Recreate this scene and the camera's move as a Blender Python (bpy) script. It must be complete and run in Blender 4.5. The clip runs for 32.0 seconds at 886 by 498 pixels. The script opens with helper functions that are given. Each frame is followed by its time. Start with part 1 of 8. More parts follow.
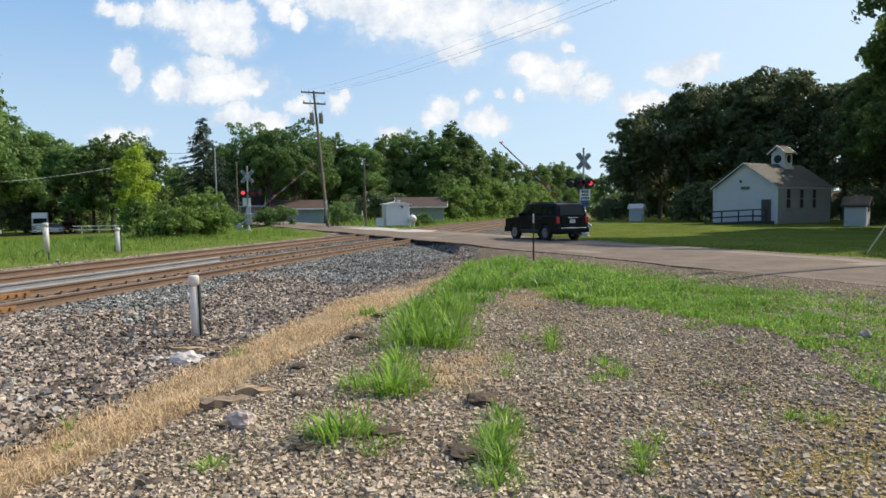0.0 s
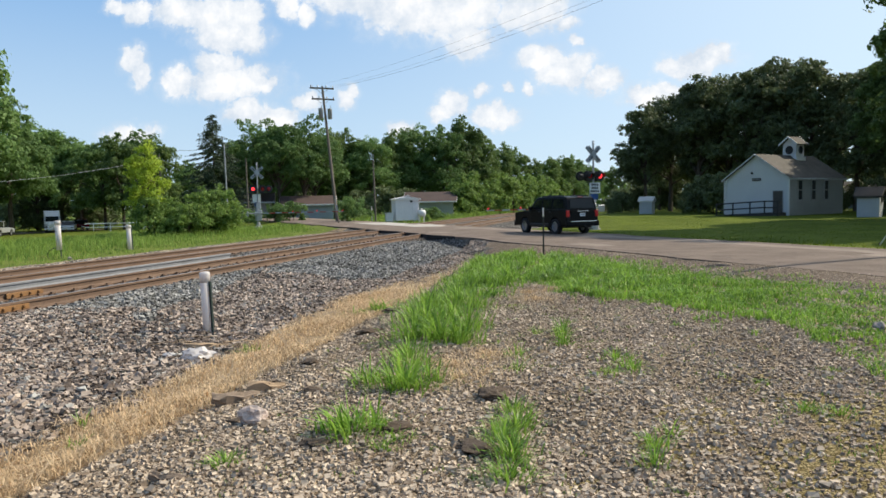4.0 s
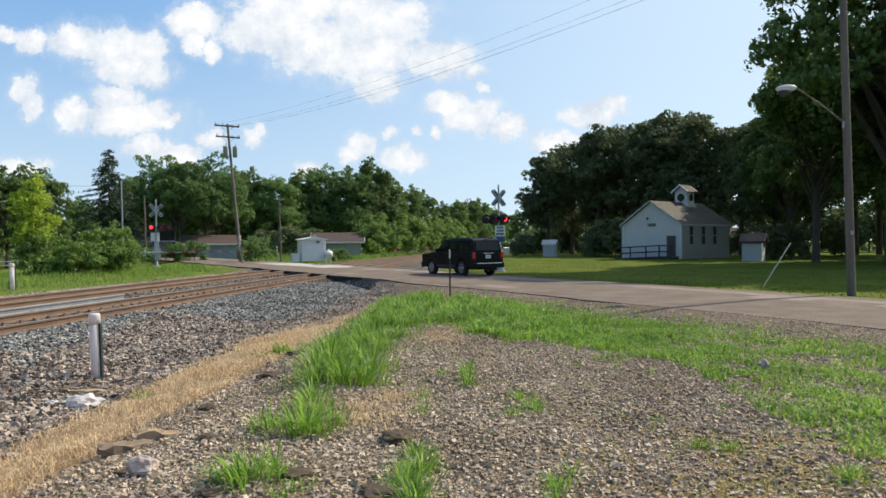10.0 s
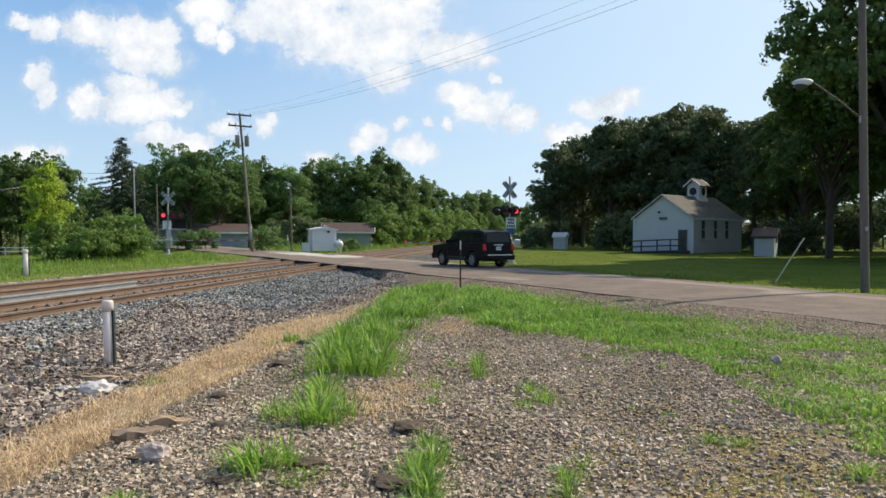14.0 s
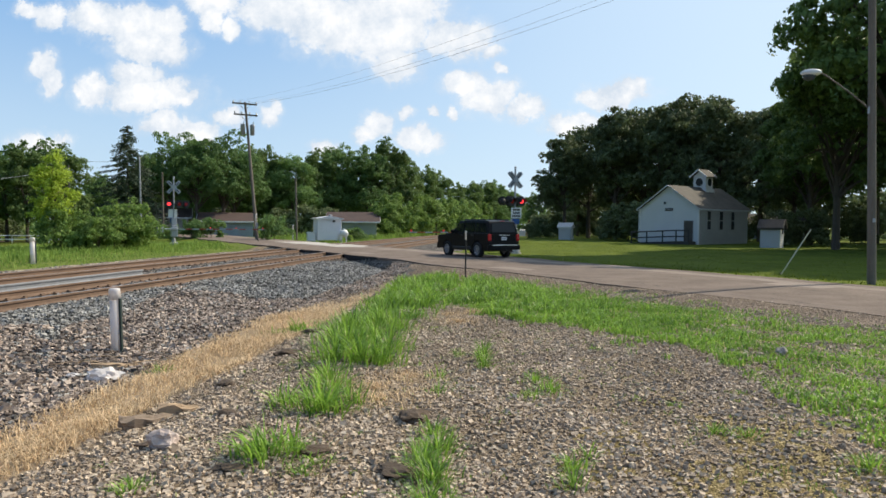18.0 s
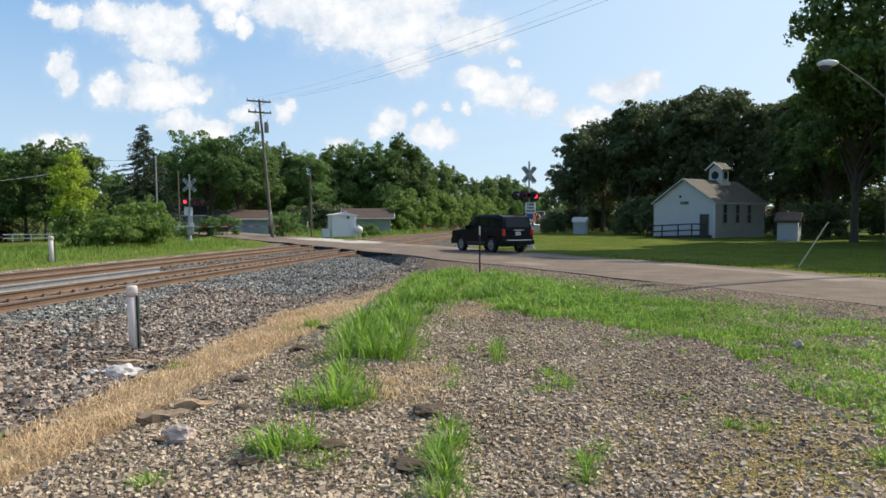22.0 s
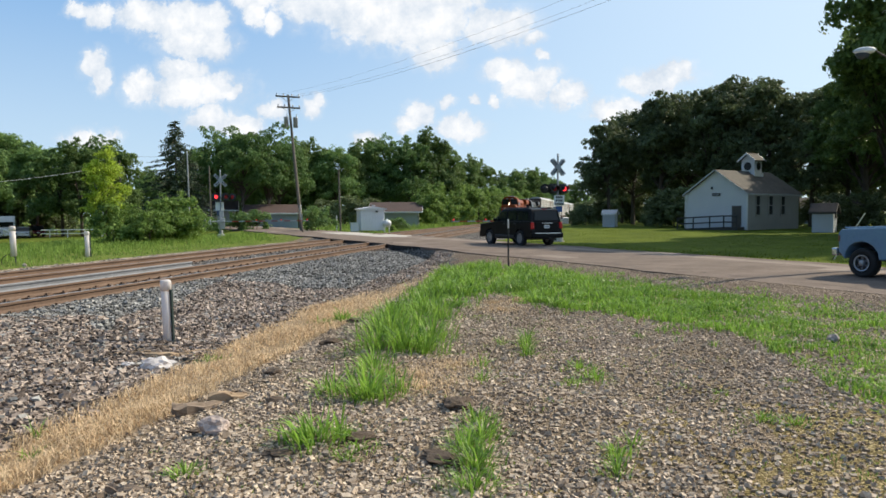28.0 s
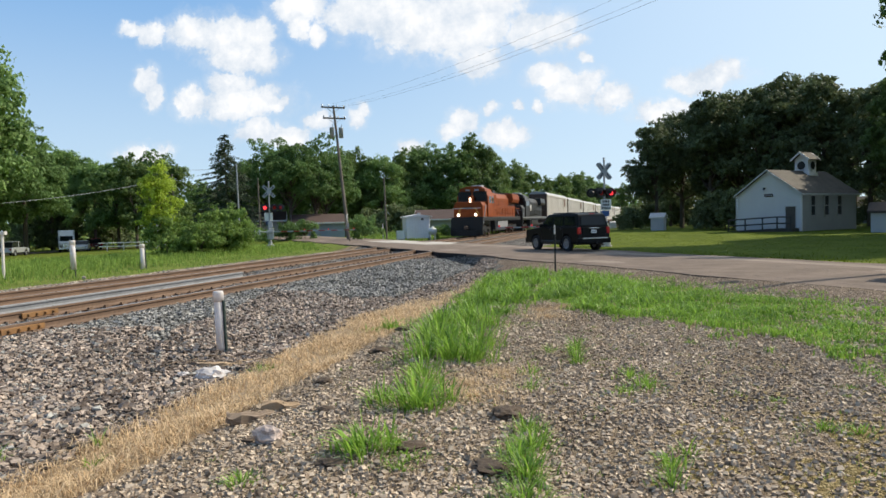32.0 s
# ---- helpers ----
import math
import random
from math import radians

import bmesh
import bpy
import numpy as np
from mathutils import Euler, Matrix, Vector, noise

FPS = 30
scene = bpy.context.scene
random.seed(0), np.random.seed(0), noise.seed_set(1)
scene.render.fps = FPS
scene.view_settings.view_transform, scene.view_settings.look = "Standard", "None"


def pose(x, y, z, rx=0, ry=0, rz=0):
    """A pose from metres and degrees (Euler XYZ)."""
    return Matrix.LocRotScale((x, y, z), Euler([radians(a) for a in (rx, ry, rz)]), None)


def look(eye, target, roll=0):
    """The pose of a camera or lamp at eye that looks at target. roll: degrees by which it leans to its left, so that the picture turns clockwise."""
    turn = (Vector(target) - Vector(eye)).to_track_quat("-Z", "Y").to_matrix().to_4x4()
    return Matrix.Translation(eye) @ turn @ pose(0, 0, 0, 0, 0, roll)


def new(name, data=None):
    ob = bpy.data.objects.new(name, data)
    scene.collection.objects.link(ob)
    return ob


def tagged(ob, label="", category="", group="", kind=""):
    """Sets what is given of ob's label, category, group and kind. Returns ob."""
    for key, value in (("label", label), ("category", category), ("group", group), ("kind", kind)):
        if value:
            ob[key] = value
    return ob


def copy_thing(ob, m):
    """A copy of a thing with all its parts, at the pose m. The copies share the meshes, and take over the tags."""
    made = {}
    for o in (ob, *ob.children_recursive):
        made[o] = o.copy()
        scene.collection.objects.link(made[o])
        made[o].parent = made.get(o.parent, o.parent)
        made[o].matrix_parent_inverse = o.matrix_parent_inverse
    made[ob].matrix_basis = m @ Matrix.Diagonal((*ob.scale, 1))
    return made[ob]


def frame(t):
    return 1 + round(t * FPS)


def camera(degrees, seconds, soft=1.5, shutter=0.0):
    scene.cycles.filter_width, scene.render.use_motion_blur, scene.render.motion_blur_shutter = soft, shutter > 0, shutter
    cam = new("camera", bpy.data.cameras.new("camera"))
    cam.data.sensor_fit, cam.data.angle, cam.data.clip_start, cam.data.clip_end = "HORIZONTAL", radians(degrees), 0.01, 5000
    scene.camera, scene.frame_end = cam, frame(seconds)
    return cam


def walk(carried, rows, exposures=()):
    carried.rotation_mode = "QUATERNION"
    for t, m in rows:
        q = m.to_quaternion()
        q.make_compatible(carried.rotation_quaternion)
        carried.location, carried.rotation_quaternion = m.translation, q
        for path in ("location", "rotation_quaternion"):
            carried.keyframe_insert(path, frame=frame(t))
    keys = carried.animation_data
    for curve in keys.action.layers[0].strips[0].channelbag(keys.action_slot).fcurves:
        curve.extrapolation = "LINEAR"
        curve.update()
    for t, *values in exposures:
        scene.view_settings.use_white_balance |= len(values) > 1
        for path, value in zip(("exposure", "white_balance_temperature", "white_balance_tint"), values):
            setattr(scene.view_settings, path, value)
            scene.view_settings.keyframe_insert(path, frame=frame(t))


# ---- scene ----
# Plan: y runs along the straight stretch of the two tracks, x to the right, z = 0 on top of the rails.
# Near track at x = -10.3, far track at x = -14.3; the camera is held at the edge of a gravel lot.
cam = camera(62.39, 32.0, soft=1.6)
PATH = [
    (0, pose(0.007, -0.018, 1.552, 86.80, 0.52, 11.30)),
    (0.5, pose(0.005, -0.015, 1.555, 86.55, 0.58, 11.34)),
    (1, pose(0.008, -0.013, 1.549, 86.41, 0.35, 11.54)),
    (1.5, pose(-0.010, 0.011, 1.543, 86.33, 0.50, 11.88)),
    (2, pose(-0.005, -0.003, 1.551, 86.27, 0.83, 11.96)),
    (2.5, pose(-0.001, -0.005, 1.549, 86.30, 0.91, 12.06)),
    (3, pose(-0.005, -0.003, 1.552, 86.35, 1.00, 12.06)),
    (3.5, pose(0.001, -0.004, 1.551, 86.39, 1.00, 12.05)),
    (5.5, pose(0.007, -0.010, 1.555, 86.32, 1.19, 12.01)),
    (6, pose(0.003, 0.001, 1.555, 86.39, 1.09, 11.93)),
    (6.5, pose(0.010, -0.004, 1.556, 86.48, 1.01, 11.59)),
    (7, pose(0.018, 0.009, 1.547, 86.72, 1.06, 10.33)),
    (7.5, pose(0.010, 0.019, 1.549, 86.90, 1.12, 9.17)),
    (8, pose(0.015, 0.016, 1.552, 87.84, 0.57, 8.60)),
    (8.5, pose(0.024, 0.024, 1.547, 88.67, 0.66, 8.03)),
    (9, pose(0.023, 0.017, 1.547, 89.14, 0.47, 6.05)),
    (9.5, pose(0.035, -0.007, 1.556, 89.48, 0.51, 5.02)),
    (10, pose(0.022, 0.008, 1.546, 89.53, 0.41, 4.83)),
    (10.5, pose(0.018, 0.010, 1.551, 89.59, 0.17, 4.98)),
    (11, pose(0.018, 0.010, 1.544, 89.41, 0.34, 5.40)),
    (11.5, pose(0.016, 0.013, 1.552, 89.18, 0.38, 5.34)),
    (12, pose(0.018, 0.000, 1.556, 89.19, 0.05, 5.46)),
    (12.5, pose(0.001, 0.018, 1.546, 89.11, -0.19, 5.38)),
    (13, pose(0.001, 0.016, 1.548, 89.00, -0.22, 5.43)),
    (13.5, pose(0.008, 0.005, 1.548, 88.91, -0.22, 5.56)),
    (14, pose(-0.006, 0.018, 1.546, 88.85, -0.27, 5.62)),
    (14.5, pose(0.001, 0.009, 1.547, 88.78, -0.35, 5.66)),
    (16.5, pose(-0.004, 0.012, 1.540, 88.52, -0.59, 5.98)),
    (17, pose(-0.014, 0.015, 1.546, 88.26, -0.77, 5.97)),
    (17.5, pose(-0.013, 0.010, 1.545, 88.16, -0.58, 6.03)),
    (18, pose(-0.020, 0.016, 1.545, 88.05, -0.52, 6.01)),
    (18.5, pose(-0.014, 0.004, 1.547, 87.97, -0.39, 6.10)),
    (19, pose(-0.004, 0.002, 1.549, 87.91, -0.22, 6.25)),
    (19.5, pose(-0.007, 0.001, 1.547, 87.93, -0.20, 6.40)),
    (20, pose(-0.007, 0.006, 1.546, 87.93, -0.15, 6.57)),
    (20.5, pose(-0.001, 0.009, 1.547, 87.85, 0.12, 6.61)),
    (21, pose(-0.006, 0.013, 1.545, 87.80, -0.12, 6.65)),
    (21.5, pose(-0.002, 0.000, 1.546, 87.75, -0.07, 6.93)),
    (22, pose(0.000, -0.005, 1.544, 87.70, -0.05, 7.13)),
    (22.5, pose(-0.009, 0.001, 1.554, 87.62, 0.11, 7.28)),
    (23, pose(-0.013, 0.000, 1.547, 87.63, 0.10, 7.43)),
    (23.5, pose(-0.010, 0.002, 1.542, 87.63, 0.06, 7.55)),
    (24, pose(-0.011, -0.011, 1.546, 87.60, 0.02, 7.75)),
    (24.5, pose(-0.004, -0.013, 1.549, 87.58, 0.13, 8.00)),
    (25, pose(-0.011, -0.014, 1.553, 87.51, 0.19, 8.10)),
    (25.5, pose(-0.009, -0.007, 1.545, 87.48, 0.22, 8.30)),
    (27.5, pose(-0.000, -0.019, 1.557, 87.24, 0.46, 9.17)),
    (28, pose(-0.005, -0.016, 1.545, 87.19, 0.29, 9.33)),
    (28.5, pose(-0.005, -0.014, 1.552, 87.11, 0.14, 9.54)),
    (29, pose(-0.009, -0.033, 1.555, 87.05, 0.02, 9.72)),
    (29.5, pose(-0.023, -0.020, 1.552, 86.93, 0.33, 10.18)),
    (30, pose(-0.022, -0.014, 1.551, 86.83, 0.20, 10.96)),
    (30.5, pose(-0.021, -0.007, 1.549, 86.98, 0.47, 11.38)),
    (31, pose(-0.015, -0.011, 1.554, 87.53, 1.07, 11.72)),
    (31.5, pose(-0.011, -0.014, 1.560, 87.68, 1.46, 12.10)),
    (32, pose(-0.015, -0.026, 1.565, 87.76, 1.36, 12.87)),
]
walk(cam, PATH, exposures=[(0, 0.16), (32, 0.16)])

SUN_AZ, SUN_EL = 52.0, 40.0
world = bpy.data.worlds.new("sky")
scene.world = world
world.use_nodes = True


def build_sky():
    """Blue sky with fair-weather cumulus in front of the camera and looser clouds all round."""
    nt = world.node_tree
    nt.nodes.clear()
    N, L = nt.nodes.new, nt.links.new
    out, bg = N("ShaderNodeOutputWorld"), N("ShaderNodeBackground")
    sky = N("ShaderNodeTexSky")
    sky.sky_type, sky.sun_disc = "NISHITA", False
    sky.sun_elevation, sky.sun_rotation = radians(SUN_EL), radians(SUN_AZ)
    sky.air_density, sky.dust_density, sky.ozone_density = 1.0, 0.3, 3.0
    co = N("ShaderNodeTexCoord")
    sep = N("ShaderNodeSeparateXYZ")
    L(co.outputs["Generated"], sep.inputs[0])

    def math_node(op, a, b=None, c=None):
        m = N("ShaderNodeMath")
        m.operation = op
        for i, v in enumerate((a, b, c)):
            if v is None:
                continue
            if isinstance(v, (int, float)):
                m.inputs[i].default_value = v
            else:
                L(v, m.inputs[i])
        return m.outputs[0]

    ahead = math_node("MAXIMUM", sep.outputs["Y"], 0.02)
    u = math_node("DIVIDE", sep.outputs["X"], ahead)
    v = math_node("DIVIDE", sep.outputs["Z"], ahead)
    plane = N("ShaderNodeCombineXYZ")
    L(u, plane.inputs[0]), L(v, plane.inputs[1])

    def fbm(vec, scale, detail, rough, dist=0.0):
        t = N("ShaderNodeTexNoise")
        t.inputs["Scale"].default_value, t.inputs["Detail"].default_value = scale, detail
        t.inputs["Roughness"].default_value, t.inputs["Distortion"].default_value = rough, dist
        L(vec, t.inputs["Vector"])
        return t

    warp = fbm(plane.outputs[0], 22.0, 8.0, 0.62)
    shift = N("ShaderNodeVectorMath")
    shift.operation = "MULTIPLY_ADD"
    L(warp.outputs["Color"], shift.inputs[0])
    shift.inputs[1].default_value, shift.inputs[2].default_value = (0.044, 0.044, 0), (-0.022, -0.022, 0)
    add = N("ShaderNodeVectorMath")
    L(plane.outputs[0], add.inputs[0]), L(shift.outputs[0], add.inputs[1])
    best = None
    for cu, cv, ru, rv in CLOUDS:
        d = N("ShaderNodeVectorMath")
        d.operation = "SUBTRACT"
        L(add.outputs[0], d.inputs[0])
        d.inputs[1].default_value = (cu, cv, 0)
        s = N("ShaderNodeVectorMath")
        s.operation = "MULTIPLY"
        L(d.outputs[0], s.inputs[0])
        s.inputs[1].default_value = (1 / ru, 1 / rv, 0)
        ln = N("ShaderNodeVectorMath")
        ln.operation = "LENGTH"
        L(s.outputs[0], ln.inputs[0])
        one = math_node("SUBTRACT", 1.0, ln.outputs["Value"])
        best = one if best is None else math_node("MAXIMUM", best, one)
    best = math_node("MAXIMUM", best, -1.5)
    edge = fbm(plane.outputs[0], 36.0, 12.0, 0.68, 0.4)
    dens = math_node("MULTIPLY_ADD", best, 2.0, math_node("MULTIPLY_ADD", edge.outputs[0], 2.3, -1.08))
    ramp = N("ShaderNodeMapRange")
    ramp.interpolation_type = "SMOOTHSTEP"
    L(dens, ramp.inputs[0])
    ramp.inputs["From Min"].default_value, ramp.inputs["From Max"].default_value = -0.12, 0.66
    # thin shreds round the billows
    shred = N("ShaderNodeMapRange")
    shred.interpolation_type = "SMOOTHSTEP"
    L(dens, shred.inputs[0])
    shred.inputs["From Min"].default_value, shred.inputs["From Max"].default_value = -0.8, 0.6
    shred.inputs["To Max"].default_value = 0.38
    # looser clouds over the rest of the dome
    rest = fbm(co.outputs["Generated"], 3.0, 7.0, 0.62)
    veil = N("ShaderNodeMapRange")
    veil.interpolation_type = "SMOOTHSTEP"
    L(rest.outputs[0], veil.inputs[0])
    veil.inputs["From Min"].default_value, veil.inputs["From Max"].default_value = 0.54, 0.76
    veil.inputs["To Max"].default_value = 0.45
    behind = N("ShaderNodeMapRange")
    L(sep.outputs["Y"], behind.inputs[0])
    behind.inputs["From Min"].default_value, behind.inputs["From Max"].default_value = 0.5, 0.1
    cover = math_node("MAXIMUM", math_node("MAXIMUM", ramp.outputs[0], shred.outputs[0]), math_node("MULTIPLY", veil.outputs[0], behind.outputs[0]))
    # thin haze veil low in the sky
    haze = N("ShaderNodeMapRange")
    haze.interpolation_type = "SMOOTHSTEP"
    L(sep.outputs["Z"], haze.inputs[0])
    haze.inputs["From Min"].default_value, haze.inputs["From Max"].default_value = 0.55, -0.05
    haze.inputs["To Min"].default_value, haze.inputs["To Max"].default_value = HAZE, HAZE
    pale = N("ShaderNodeMapRange")
    pale.interpolation_type = "SMOOTHSTEP"
    L(sep.outputs["Z"], pale.inputs[0])
    pale.inputs["From Min"].default_value, pale.inputs["From Max"].default_value = 0.42, 0.0
    blue = N("ShaderNodeMix")
    blue.data_type = "RGBA"
    L(pale.outputs[0], blue.inputs["Factor"])
    blue.inputs["A"].default_value, blue.inputs["B"].default_value = (*HIGH_COLOUR, 1), (*HAZE_COLOUR, 1)
    # deeper blue towards the zenith
    zenith = N("ShaderNodeMapRange")
    zenith.interpolation_type = "SMOOTHSTEP"
    L(sep.outputs["Z"], zenith.inputs[0])
    zenith.inputs["From Min"].default_value, zenith.inputs["From Max"].default_value = 0.42, 0.9
    deep = N("ShaderNodeMix")
    deep.data_type = "RGBA"
    L(zenith.outputs[0], deep.inputs["Factor"]), L(blue.outputs["Result"], deep.inputs["A"])
    deep.inputs["B"].default_value = (*ZENITH_COLOUR, 1)
    # bright aureole round the sun, and a darker sky opposite it
    near_sun = N("ShaderNodeVectorMath")
    near_sun.operation = "DOT_PRODUCT"
    L(co.outputs["Generated"], near_sun.inputs[0])
    near_sun.inputs[1].default_value = (math.sin(radians(SUN_AZ)) * math.cos(radians(SUN_EL)), math.cos(radians(SUN_AZ)) * math.cos(radians(SUN_EL)), math.sin(radians(SUN_EL)))
    glow = N("ShaderNodeMapRange")
    glow.interpolation_type = "SMOOTHSTEP"
    L(near_sun.outputs["Value"], glow.inputs[0])
    glow.inputs["From Min"].default_value, glow.inputs["From Max"].default_value = 0.22, 0.95
    lit = N("ShaderNodeMix")
    lit.data_type = "RGBA"
    L(glow.outputs[0], lit.inputs["Factor"]), L(deep.outputs["Result"], lit.inputs["A"])
    lit.inputs["B"].default_value = (8.7, 10.5, 12.0, 1)
    away = N("ShaderNodeMapRange")
    away.interpolation_type = "SMOOTHSTEP"
    L(near_sun.outputs["Value"], away.inputs[0])
    away.inputs["From Min"].default_value, away.inputs["From Max"].default_value = -0.05, -0.6
    dusk = N("ShaderNodeMix")
    dusk.data_type = "RGBA"
    L(away.outputs[0], dusk.inputs["Factor"]), L(lit.outputs["Result"], dusk.inputs["A"])
    dusk.inputs["B"].default_value = (*ZENITH_COLOUR, 1)
    tone = fbm(plane.outputs[0], 20.0, 10.0, 0.66)
    shade = N("ShaderNodeMapRange")
    L(math_node("ADD", math_node("MULTIPLY", dens, 0.10), tone.outputs[0]), shade.inputs[0])
    shade.inputs["From Min"].default_value, shade.inputs["From Max"].default_value = 0.44, 0.80
    white = N("ShaderNodeMix")
    white.data_type = "RGBA"
    L(shade.outputs[0], white.inputs["Factor"])
    white.inputs["A"].default_value, white.inputs["B"].default_value = (*CLOUD_GREY, 1), (*CLOUD_WHITE, 1)
    base = N("ShaderNodeMix")
    base.data_type = "RGBA"
    L(haze.outputs[0], base.inputs["Factor"]), L(sky.outputs[0], base.inputs["A"])
    L(dusk.outputs["Result"], base.inputs["B"])
    mix = N("ShaderNodeMix")
    mix.data_type = "RGBA"
    L(cover, mix.inputs["Factor"]), L(base.outputs["Result"], mix.inputs["A"]), L(white.outputs["Result"], mix.inputs["B"])
    L(mix.outputs["Result"], bg.inputs["Color"])
    bg.inputs["Strength"].default_value = SKY_STRENGTH
    L(bg.outputs[0], out.inputs["Surface"])


SKY_STRENGTH, HAZE = 0.085, 0.8
CLOUD_GREY, CLOUD_WHITE = (7.2, 8.1, 9.2), (11.5, 11.4, 11.3)
HIGH_COLOUR, HAZE_COLOUR, ZENITH_COLOUR = (1.7, 4.6, 9.2), (6.7, 8.8, 10.8), (1.7, 2.55, 4.2)
# centre and half size of each billow of the cumulus, as slopes right of and above the way ahead
CLOUDS = []
CLOUDS += [  # towers far to the left
    (-0.606, 0.289, 0.049, 0.032), (-0.551, 0.277, 0.065, 0.036), (-0.502, 0.273, 0.034, 0.035), (-0.527, 0.246, 0.063, 0.025), (-0.711, 0.301, 0.027, 0.012),
    (-0.673, 0.293, 0.029, 0.019), (-0.688, 0.225, 0.023, 0.022), (-0.677, 0.199, 0.020, 0.027), (-0.616, 0.186, 0.031, 0.024), (-0.547, 0.209, 0.044, 0.021),
    (-0.527, 0.180, 0.080, 0.028), (-0.473, 0.177, 0.022, 0.015), (-0.503, 0.138, 0.045, 0.020), (-0.464, 0.128, 0.044, 0.017), (-0.697, 0.114, 0.053, 0.016)]
CLOUDS += [  # the great bank overhead
    (-0.435, 0.313, 0.053, 0.029), (-0.435, 0.286, 0.021, 0.020), (-0.406, 0.273, 0.018, 0.015), (-0.325, 0.301, 0.075, 0.043), (-0.255, 0.272, 0.081, 0.046),
    (-0.185, 0.262, 0.070, 0.050), (-0.172, 0.217, 0.037, 0.023), (-0.172, 0.295, 0.079, 0.055), (-0.126, 0.315, 0.027, 0.018), (-0.090, 0.251, 0.059, 0.027),
    (-0.040, 0.234, 0.016, 0.011), (-0.260, 0.340, 0.130, 0.040), (-0.349, 0.155, 0.018, 0.018), (-0.411, 0.149, 0.024, 0.017), (-0.273, 0.104, 0.022, 0.012)]
CLOUDS += [  # small ones low over the trees
    (-0.076, 0.193, 0.036, 0.018), (-0.044, 0.174, 0.041, 0.025), (0.005, 0.156, 0.027, 0.016), (-0.029, 0.210, 0.014, 0.008), (-0.092, 0.155, 0.011, 0.007),
    (-0.121, 0.155, 0.010, 0.006), (0.128, 0.176, 0.046, 0.018), (0.101, 0.170, 0.027, 0.016), (0.149, 0.185, 0.023, 0.014), (0.067, 0.137, 0.041, 0.016),
    (-0.197, 0.140, 0.023, 0.021), (-0.158, 0.151, 0.013, 0.011), (-0.139, 0.117, 0.039, 0.016), (-0.213, 0.126, 0.019, 0.014)]
build_sky()

sun = new("sun", bpy.data.lights.new("sun", "SUN"))
sun.data.energy, sun.data.angle, sun.data.color = 5.0, radians(0.55), (1.0, 0.895, 0.72)
sun.matrix_world = look((math.sin(radians(SUN_AZ)) * 60, math.cos(radians(SUN_AZ)) * 60, math.tan(radians(SUN_EL)) * 60), (0, 0, 0))


